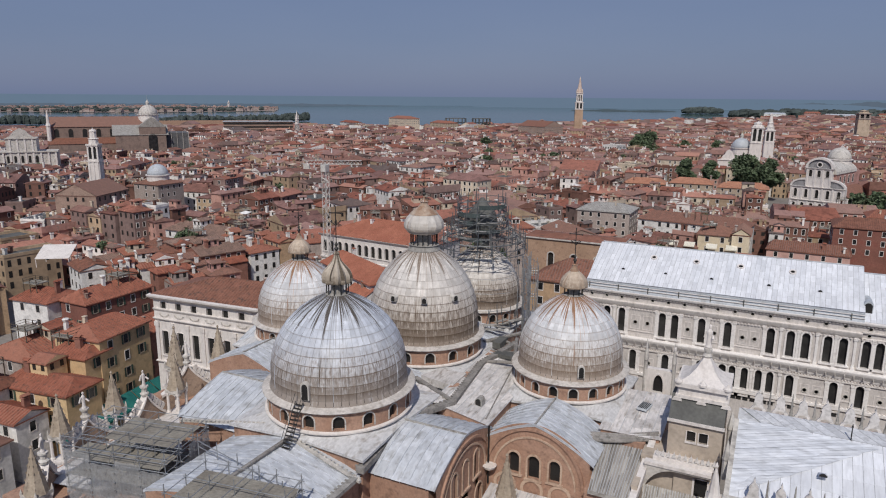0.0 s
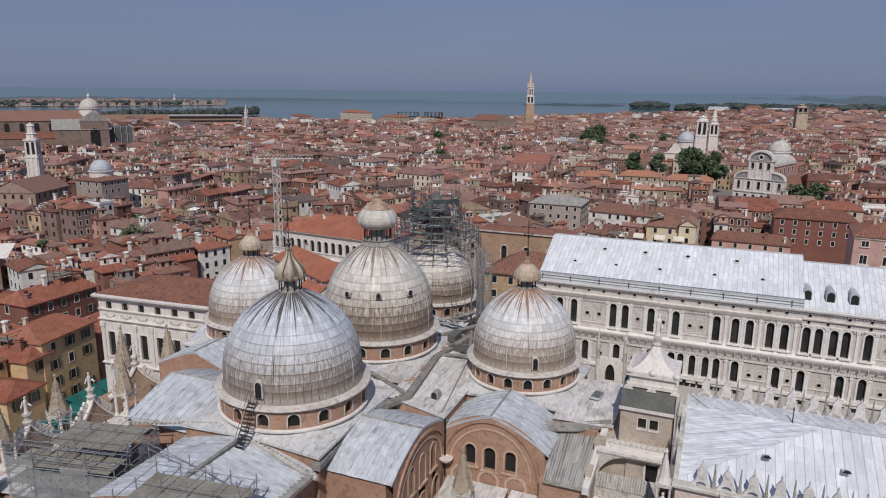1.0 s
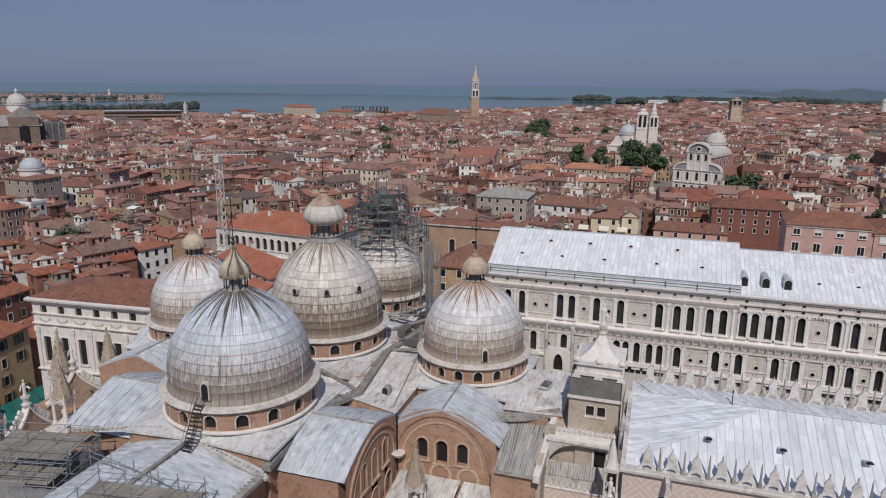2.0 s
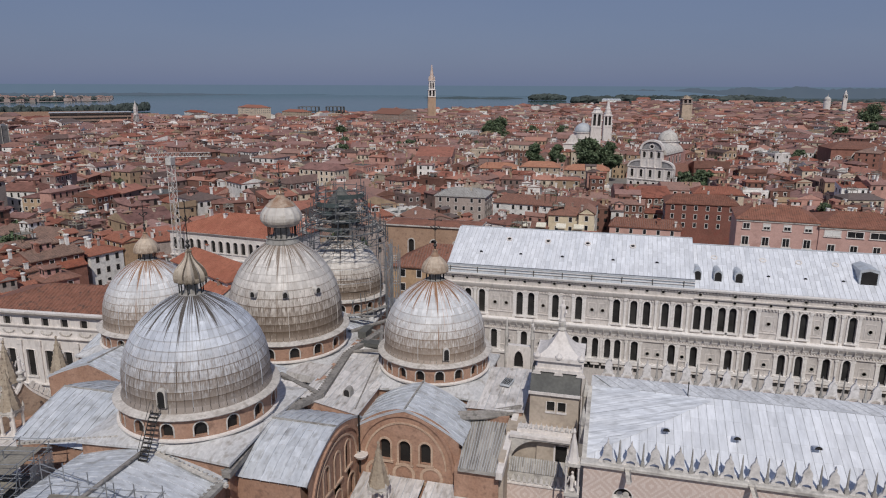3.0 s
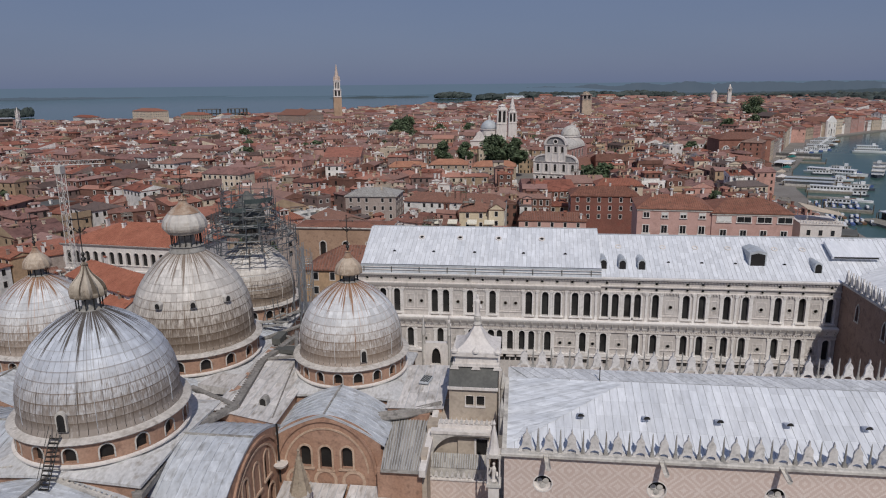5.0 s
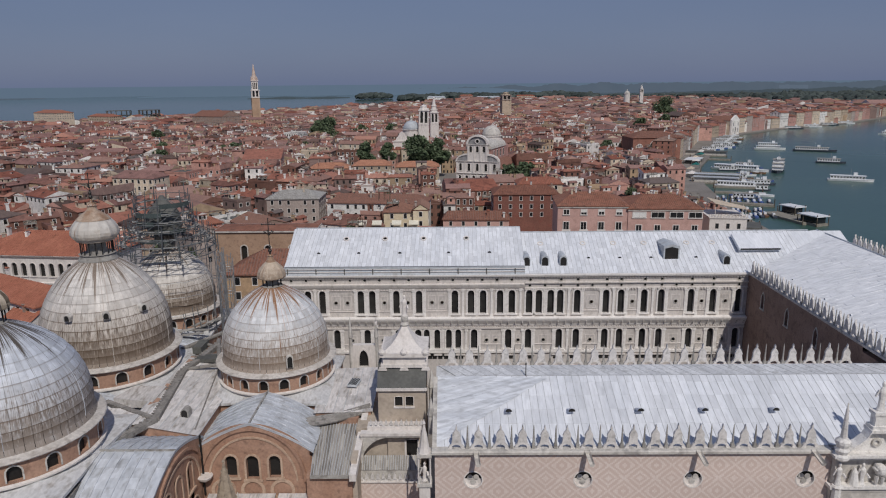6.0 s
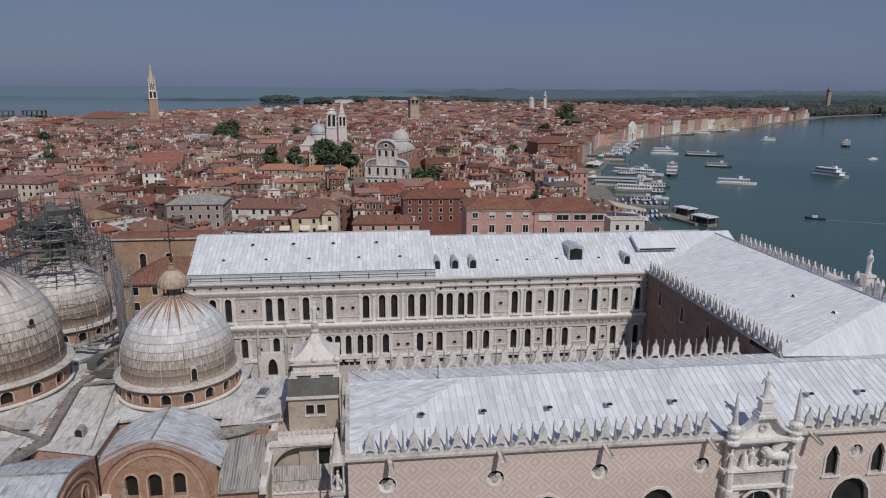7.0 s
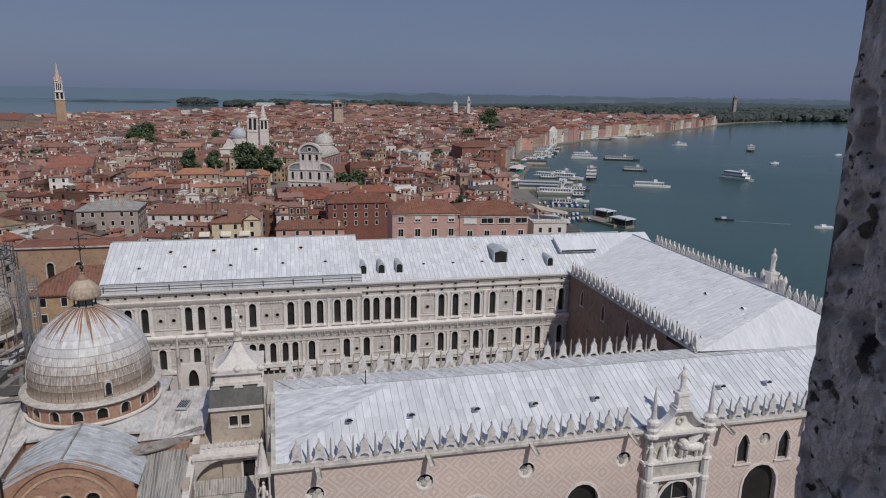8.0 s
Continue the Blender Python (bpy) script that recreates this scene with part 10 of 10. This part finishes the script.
shore(-75, 62, 4720, 56, 0, 7, M_HAZE, "glowing haze-coloured strip where sea and sky meet")
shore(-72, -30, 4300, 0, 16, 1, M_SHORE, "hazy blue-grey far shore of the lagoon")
shore(-24, 9, 4180, 30, 3, 8, M_HAZE, "upright glowing strip in place of pale far lagoon water")
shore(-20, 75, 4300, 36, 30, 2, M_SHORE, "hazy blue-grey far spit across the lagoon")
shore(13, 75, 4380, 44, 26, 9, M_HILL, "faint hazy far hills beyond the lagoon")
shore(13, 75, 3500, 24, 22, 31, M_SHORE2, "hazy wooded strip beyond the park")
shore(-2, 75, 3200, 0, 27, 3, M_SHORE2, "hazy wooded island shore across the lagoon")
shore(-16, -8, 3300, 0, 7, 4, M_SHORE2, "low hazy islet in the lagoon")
rr = random.Random(9)
# walled island and far glass-makers' island, left
# muted wall and roof tones: distance haze is put into them
M_ISLW = mat("island_plaster", (0.28, 0.235, 0.22), (0.36, 0.30, 0.275), 0.9, 0.02, 0.2, island=0.2, bump=0)
M_ISLR = mat("island_roofs", (0.24, 0.15, 0.13), (0.28, 0.18, 0.15), 0.9, 0.02, 0.2, island=0.2, bump=0)
isl = MB()
ISLE = [(-2420, 1380), (-1960, 1590), (-1780, 2130), (-2120, 2560), (-2900, 2500), (-3000, 1700)]
isl.add([(x, y, 0.9) for x, y in ISLE], [tuple(range(len(ISLE)))], 0)
made = 0
while made < 620:
    cx, cy = rr.uniform(-3000, -1780), rr.uniform(1380, 2560)
    if not inside(cx, cy, ISLE):
        continue
    made += 1
    w, l_, hh = rr.uniform(4, 9), rr.uniform(8, 22), rr.uniform(5, 10)
    m = T(cx, cy, 0, 35 + rr.choice((0, 90)) + rr.uniform(-12, 12))
    isl.box(-w, w, -l_ / 2, l_ / 2, 0, hh, 0, m)
    roof_into(isl, 2 * w, l_, hh, w * 0.45, 0, 1, m, 0.4, 0, 0)
tagged(isl.ob("island_houses", [M_ISLW, M_ISLR, M_ISLR]), "far island town with red roofs across the lagoon", "houses", kind="stuff")
b = MB()
b.box(-190, 190, -2, 2, 0, 9, 0, T(-1110, 1010, 0, 47))
tagged(b.ob("island_wall", M_BRICK), "long brick wall of a lagoon island", "wall", kind="structure")

# ---------------------------------------------------------------- boats and landing stages
M_BOATW = mat("white_boat_paint", (0.72, 0.73, 0.74), (0.80, 0.81, 0.82), 0.4, 0.4, 3, bump=0)
M_BOATD = mat("dark_boat_paint", (0.04, 0.05, 0.07), (0.07, 0.08, 0.10), 0.4, 0.4, 3, bump=0)
M_BOATB = mat("blue_cover", (0.06, 0.10, 0.26), (0.09, 0.14, 0.32), 0.7, 0.4, 3, bump=0)
M_BOATR = mat("brown_boat_wood", (0.16, 0.09, 0.05), (0.22, 0.13, 0.08), 0.5, 0.4, 3, bump=0)
M_FOAM = mat("boat_wake", (0.15, 0.22, 0.22), (0.26, 0.33, 0.33), 0.7, 0.15, 1.0, bump=0.2)


def hull(b, L_, w, h, k=0, draft=0.3):
    n = 8
    top, bot = [], []
    for i in range(n + 1):
        u = i / n
        x = -L_ / 2 + L_ * u
        hw = w / 2 * (1 if u < 0.6 else math.cos((u - 0.6) / 0.4 * math.pi / 2) ** 0.8 if u < 1 else 0.02)
        top.append((x, hw, h * (1 + 0.3 * max(0, u - 0.6) / 0.4)))
        bot.append((x * 0.97, hw * 0.8, -draft))
    vs = [(x, y, z) for x, y, z in top] + [(x, -y, z) for x, y, z in top] + [(x, y, z) for x, y, z in bot] + [(x, -y, z) for x, y, z in bot]
    m = n + 1
    fs = []
    for i in range(n):
        fs += [(i, i + 1, m + i + 1, m + i)[::-1], (i, 2 * m + i, 2 * m + i + 1, i + 1)[::-1], (m + i, m + i + 1, 3 * m + i + 1, 3 * m + i)[::-1]]
    fs.append((0, m, 3 * m, 2 * m))
    b.add(vs, fs, k)


def boat(x, y, L_, w, decks, rz, hull_mat, label, kind="boat", wake=0):
    t = thing(kind, label, kind.replace("_", " "), T(x, y, 0, rz), "boats in the basin")
    h = 0.12 * w + 0.6
    b = MB()
    hull(b, L_, w, h)
    b.ob("hull", hull_mat, t)
    z = h
    for i in range(decks):
        x0, x1 = -L_ * 0.44 + L_ * 0.06 * i, L_ * (0.30 - 0.1 * i)
        b = MB()
        b.box(x0, x1, -w * 0.42, w * 0.42, z, z + 2.1)
        o = b.ob("cabin", M_BOATW, t)
        p = MB()
        m = max(2, int((x1 - x0) / 1.6))
        for s in (-1, 1):
            for j in range(m):
                u = x0 + (x1 - x0) * (j + 0.5) / m
                p.box(u - 0.5, u + 0.5, s * w * 0.42 - 0.03, s * w * 0.42 + 0.03, z + 0.8, z + 1.7)
        tagged(p.ob("window_band", M_GLASS, o), kind="stuff")
        b = MB()
        b.box(x0 - 0.4, x1 + 0.6, -w * 0.46, w * 0.46, z + 2.1, z + 2.3)
        b.ob("roof", M_BOATW if hull_mat is M_BOATW else M_LEADD, t)
        z += 2.3
    if L_ > 14:
        b = MB()
        b.box(L_ * 0.05, L_ * 0.05 + 2.2, -1.1, 1.1, z, z + 1.7)
        b.ob("wheelhouse", M_BOATW, t)
        b = MB()
        b.tube((0, 0, z), (0, 0, z + 4), 0.08, 5)
        b.ob("mast", M_STONED, t)
    elif decks == 0:
        b = MB()
        b.box(-L_ * 0.1, L_ * 0.15, -w * 0.3, w * 0.3, h, h + 0.9)
        b.ob("cabin", M_BOATW, t)
    if wake:
        b = MB()
        b.add([(-L_ / 2, 0.5, 0.03), (-L_ / 2, -0.5, 0.03), (-L_ / 2 - wake, -0.9, 0.03), (-L_ / 2 - wake, 0.5, 0.03)], [(0, 3, 2, 1)])
        tagged(b.ob("wake", M_FOAM, at=T(x, y, 0, rz)), "pale foam trail behind a boat", "wake", "boat wakes")


def heading(x0, y0, x1, y1):
    return math.degrees(math.atan2(y1 - y0, x1 - x0))


boat(201, 474, 38, 7, 1, -40, M_BOATW, "white passenger ferry moored at the quay", "ferry")
boat(222.8, 465.4, 24, 8, 3, -118, M_BOATD, "tall dark-hulled ferry with white decks", "ferry")
boat(287.8, 620, 26, 7, 2, -20, M_BOATW, "white motor yacht with two decks", "yacht")
boat(318, 601, 34, 7, 1, -30, M_BOATD, "dark flat barge with small cabin", "barge")
boat(284, 512.5, 20, 5, 1, -30, M_BOATD, "blue and white tour boat", wake=50)
boat(245, 418, 25, 5, 1, -26, M_BOATW, "long low white water bus with windows", "water_bus", wake=60)
boat(335, 450, 28, 7, 2, -72, M_BOATW, "white two-decked excursion boat with wake", wake=0)
boat(532, 697, 26, 9, 2, -125, M_BOATD, "black-hulled tug with white bridge", "tug")
boat(216, 297, 9, 2.4, 0, 150, M_BOATD, "small dark motor boat", wake=26)
boat(251.6, 271, 9, 2.6, 0, 170, M_BOATW, "small white motor boat", wake=16)
boat(493.7, 783, 18, 5, 1, 160, M_BOATW, "small white cabin cruiser", wake=40)
boat(168, 396, 26, 5, 1, -25, M_BOATW, "long low white water bus at its stop", "water_bus")
boat(455, 560, 12, 3, 0, 10, M_BOATW, "small white launch far out on the water", wake=60)
boat(600, 640, 12, 3, 0, 10, M_BOATW, "small white launch far out on the water", wake=50)
for i in range(7):
    boat(262 + 7 * i, 660 + 14 * i, 20 + 5 * (i % 2), 5, 1, -25 + 3 * (i % 3), (M_BOATW, M_BOATD, M_BOATR)[i % 3], "moored tour boat beside the quay")
for i in range(6):
    boat(228 + 6 * i, 612 + 6 * i, 16, 4, 1 if i % 2 else 0, -20, (M_BOATW, M_BOATB)[i % 2], "small moored boat beside the quay")
for i in range(4):
    boat(440 + 40 * i, 888 + 32 * i, 24, 6, 1, -10, (M_BOATD, M_BOATW)[i % 2], "moored boat by the far quay")
for i in range(14):
    boat(140 + (i % 7) * 3.6, 343 + (i // 7) * 11 + (i % 3), 9, 1.8, 0, 78, M_BOATB if i % 3 else M_BOATD, "moored boat under a blue cover", "gondola")


def stage(x, y, L_, w, rz, label, roofed=True, rm=None):
    t = thing("landing_stage", label, "landing stage", T(x, y, 0, rz), "landing stages")
    b = MB()
    b.box(-L_ / 2, L_ / 2, -w / 2, w / 2, -0.5, 1.1)
    b.ob("float", M_WOOD, t)
    if roofed:
        b = MB()
        b.box(-L_ / 2 - 0.3, L_ / 2 + 0.3, -w / 2 - 0.3, w / 2 + 0.3, 4.0, 4.4)
        b.ob("roof", rm or M_BOATW, t)
        # under white roofs a dark block stands in for the open sides' shade
        b = MB()
        b.box(-L_ / 2 + 0.8, L_ / 2 - 0.8, -w / 2 + 0.8, w / 2 - 0.8, 1.1, 4.0)
        b.ob("cabin", M_GLASS if rm is None else M_STONED, t)
    for sx in (-1, 1):
        for sy in (-1, 1):
            b = MB()
            b.tube((sx * L_ / 2, sy * w / 2, -1), (sx * L_ / 2, sy * w / 2, 5.0 if roofed else 3.6), 0.2, 6)
            b.ob("mooring_pile", M_TRUNK, t)


stage(157.4, 311, 9, 6, -70, "floating landing stage with white flat roof")
stage(155.6, 289, 10, 6.5, -70, "floating landing stage with white flat roof")
stage(151.5, 301, 26, 8, -77, "open timber landing stage", False)
stage(163, 425, 34, 5, -22, "floating landing stage with grey roof", True, M_LEAD)
stage(160, 410, 26, 5, -22, "floating landing stage with grey roof", True, M_LEAD)
stage(206, 570, 44, 6, -22, "long landing stage with dark roof", True, M_DGREY)
stage(182, 512, 20, 10, 60, "quay kiosk with white canvas roof", True)
stage(125, 300, 22, 12, 75, "timber boat yard platform", False)
stage(120, 268, 12, 7, 70, "quay kiosk with dark flat roof", True, M_DGREY)
stage(124, 286, 9, 6, 75, "quay kiosk with white canvas roof", True)
for i in range(18):
    boat(126 + (i % 9) * 2.6, 306 + (i // 9) * 13 + (i % 4), 9.5, 1.7, 0, 74 + (i * 7) % 11, (M_BOATD, M_BOATB, M_BOATD, M_BOATR)[i % 4], "moored black gondola at the near landing", "gondola")
for i in range(26):
    b = MB()
    b.tube((0, 0, -1), (0, 0, 3.2), 0.16, 6)
    tagged(b.ob("mooring_post", M_TRUNK, at=pose(131 + 1.7 * (i % 13) + 0.4 * (i % 3), 330 + 9 * (i // 13) + 1.7 * (i % 13), 0, (i % 5) - 2, (i % 3) - 1, 0)), "dark timber mooring post in the water", "post", "mooring posts")
# row of tall house fronts along the quay
i = 0
for (ax, ay), (bx, by) in zip(QUAY[4:], QUAY[5:]):
    ln = math.hypot(bx - ax, by - ay)
    n = int(ln / 19)
    ang = heading(ax, ay, bx, by)
    for k in range(n):
        r = random.Random(500 + i)
        i += 1
        if i > 60:
            break
        t = (k + 0.5) / n
        nx, ny = -(by - ay) / ln, (bx - ax) / ln
        off = 27 if ay < 700 else 17
        house(ax + (bx - ax) * t + nx * off, ay + (by - ay) * t + ny * off, ln / n - 1, 14, r.uniform(12, 19), ang, r.choice((3, 0, 6, 3, 4, 7, 0, 2)), near=False, chim=1, tiles=False, rows=4)
t = thing("quay_church", "white classical church front with columns on the quay", "church", T(322, 782, 1.2, 42))
b = MB()
b.prism([(-9, 0), (9, 0), (9, 17), (0, 22), (-9, 17)], 0, 2.0)
b.ob("front", M_STONEW, t)
b = MB()
b.box(-8.6, 8.6, 2.0, 26, 0, 16)
b.ob("nave_wall", M_WALL[0], t)
b = MB()
roof_into(b, 17.2, 24, 0, 4.6, 0, 0, T(0, 14, 16), 0.4)
b.ob("roof", M_TILEB, t)
for u in (-7.4, -3.4, 3.4, 7.4):
    b = MB()
    b.lathe([(0.8, 0), (0.65, 0.6), (0.6, 14.5), (0.85, 15.6)], 8, 0, T(u, -0.3, 0))
    b.ob("column", M_STONEW, t)
for u, z0, z1 in ((-5.4, 3, 7.5), (5.4, 3, 7.5), (-5.4, 10, 13.5), (5.4, 10, 13.5), (0, 0, 8.5)):
    window_in(t, flat(0.0), (u, 2.0, z0, z1, 0.9), 0.0, 0.25, 0.1, M_STONEW, M_DARK)
# crowded moorings and jetties along the near quay
rq = random.Random(21)
for i in range(22):
    t_ = i / 21
    x_, y_ = 152 + 52 * t_ + rq.uniform(0, 16), 352 + 150 * t_ + rq.uniform(-8, 8)
    boat(x_, y_, rq.uniform(8, 17), rq.uniform(2.2, 3.8), 1 if i % 4 == 0 else 0, -22 + rq.uniform(-14, 14), (M_BOATD, M_BOATW, M_BOATB, M_BOATR)[i % 4], "small moored boat beside the timber jetties")
for x_, y_, l_, w_, a_ in ((158, 372, 24, 3, -20), (166, 392, 26, 3, -20), (182, 452, 30, 4, -22), (205, 540, 30, 4, -24), (150, 336, 20, 4, -25)):
    stage(x_, y_, l_, w_, a_, "low dark timber jetty among moored boats", False)
for i in range(7):
    b = MB()
    k_ = rq.uniform(2.5, 4.5)
    b.add([(-k_, -2.5, 3.0), (k_, -2.5, 3.0), (k_, 2.5, 3.0), (-k_, 2.5, 3.0), (-k_ * 0.6, 0, 4.3), (k_ * 0.6, 0, 4.3)], [(0, 1, 5, 4), (1, 2, 5), (2, 3, 4, 5), (3, 0, 4), (3, 2, 1, 0)])
    for px in (-k_ + 0.2, k_ - 0.2):
        for py in (-2.3, 2.3):
            b.box(px - 0.06, px + 0.06, py - 0.06, py + 0.06, 0, 3.0)
    tagged(b.ob("market_stall", (M_STONE, M_WALL[0], M_TEAL)[i % 3], at=T(150 + 9.5 * i + rq.uniform(-2, 2), 430 + 23 * i, 1.2, 60)), "canvas-roofed stall on the promenade", "stall", "promenade stalls")

# ---------------------------------------------------------------- stone pier of the belfry beside the camera
def pier(ax, ay, depth, width, z0, z1):
    """A weathered pier: its worn edge stands at (ax, ay), its face runs to +x."""
    rows = [z0, 58.0, 58.8] + [59.2 + 0.0065 * k for k in range(250)] + [61.2, 62.5, z1]
    cols = [0.5 * k / 110 for k in range(110)] + [0.5 + 0.5 * k / 30 for k in range(31)]
    nz, nx = len(rows) - 1, len(cols) - 1
    b = MB()
    vs = []
    for z in rows:
        for u in cols:
            # around the worn corner: along the reveal, then along the front
            if u < 0.5:
                x, y = 0.0, depth * (1 - 2 * u)
            else:
                x, y = width * (2 * u - 1), 0.0
            ch = max(0.0, 0.05 - (x + y)) * 0.5
            p = Vector((ax + x, ay + y, z))
            wave = noise.noise(p * 3.1) * 0.014 + noise.noise(p * 9) * 0.008 + noise.noise(p * 26) * 0.004
            deep = max(0.0, noise.noise(p * 21 + Vector((3, 1, 7))) - 0.27) * 0.09 + max(0.0, noise.noise(p * 48 + Vector((9, 4, 2))) - 0.3) * 0.04
            n_ = Vector((-1, 0, 0)) if u < 0.5 else Vector((0, -1, 0))
            q = p + Vector((ch, ch, 0)) + n_ * (wave - deep)
            vs.append(q)
    m = nx + 1
    b.add(vs, [(j * m + i, j * m + i + 1, (j + 1) * m + i + 1, (j + 1) * m + i) for j in range(nz) for i in range(nx)])
    b.add([(ax + width, ay, z0), (ax + width, ay + depth, z0), (ax + width, ay + depth, z1), (ax + width, ay, z1)], [(0, 1, 2, 3)])
    b.add([(ax, ay + depth, z0), (ax + width, ay + depth, z0), (ax + width, ay + depth, z1), (ax, ay + depth, z1)], [(3, 2, 1, 0)])
    o = b.ob("belfry_pier", M_PIER, smooth=True)
    tagged(o, "dark grey pitted stone pier of the belfry", "pier", kind="structure")


M_PIER = mat("pitted_stone", (0.70, 0.685, 0.68), (0.80, 0.785, 0.78), 0.9, 6.0, 40, c=(0.52, 0.51, 0.51), bump=0.5)
nt = M_PIER.node_tree
bs = nt.nodes["Principled BSDF"]
old = bs.inputs["Base Color"].links[0].from_socket
geo = nt.nodes.new("ShaderNodeNewGeometry")
mixn = nt.nodes.new("ShaderNodeMix")
mixn.data_type = "RGBA"
pits = []
for sc_, lo, hi in ((17.0, 0.615, 0.665), (52.0, 0.62, 0.68)):
    k = nt.nodes.new("ShaderNodeTexNoise")
    k.inputs["Scale"].default_value, k.inputs["Detail"].default_value = sc_, 4.0
    nt.links.new(geo.outputs["Position"], k.inputs["Vector"])
    r = nt.nodes.new("ShaderNodeMapRange")
    r.inputs[1].default_value, r.inputs[2].default_value = lo, hi
    nt.links.new(k.outputs[0], r.inputs[0])
    pits.append(r.outputs[0])
mx = nt.nodes.new("ShaderNodeMath")
mx.operation = "MAXIMUM"
nt.links.new(pits[0], mx.inputs[0])
nt.links.new(pits[1], mx.inputs[1])
nt.links.new(mx.outputs[0], mixn.inputs[0])
nt.links.new(old, mixn.inputs[6])
mixn.inputs[7].default_value = (0.10, 0.098, 0.096, 1)
nt.links.new(mixn.outputs[2], bs.inputs["Base Color"])
pier(0.84, 0.02, 0.9, 1.1, 57.0, 64.5)
# unseen belfry shell, added to keep the sun off the pier
b = MB()
b.box(-6.0, 8.0, -10.0, 2.0, 64.5, 65.2)
tagged(b.ob("ceiling", M_PIER), "stone vault over the belfry", "ceiling", kind="structure")
b = MB()
b.box(-6.0, 8.0, -10.0, 1.0, 56.4, 57.0)
tagged(b.ob("belfry_floor", M_PIER), "stone floor of the belfry", "floor", kind="structure")
b = MB()
b.box(-6.0, 0.84, 0.35, 0.75, 57.0, 58.5)
tagged(b.ob("parapet", M_PIER), "stone parapet of the belfry opening", "parapet", kind="structure")
b = MB()
b.box(-6.0, 8.0, -10.4, -10.0, 56.4, 65.2)
tagged(b.ob("wall_back", M_PIER), "stone inner wall of the belfry", "wall", kind="structure")
b = MB()
b.box(1.94, 8.0, 0.9, 1.9, 56.4, 64.5)
b.box(7.6, 8.0, -10.0, 0.9, 56.4, 64.5)
tagged(b.ob("wall_side", M_PIER), "stone outer wall of the belfry", "wall", kind="structure")
b = MB()
b.box(-12, -6.01, -10.4, 2.0, 56.4, 65.2)
tagged(b.ob("wall_end", M_PIER), "stone corner of the belfry", "wall", kind="structure")
b = MB()
b.box(-6.0, 6.0, -10.4, 0.9, 1.2, 56.4)
tagged(b.ob("tower_shaft", M_TOWER), "brick shaft of the church tower", "tower", kind="structure")
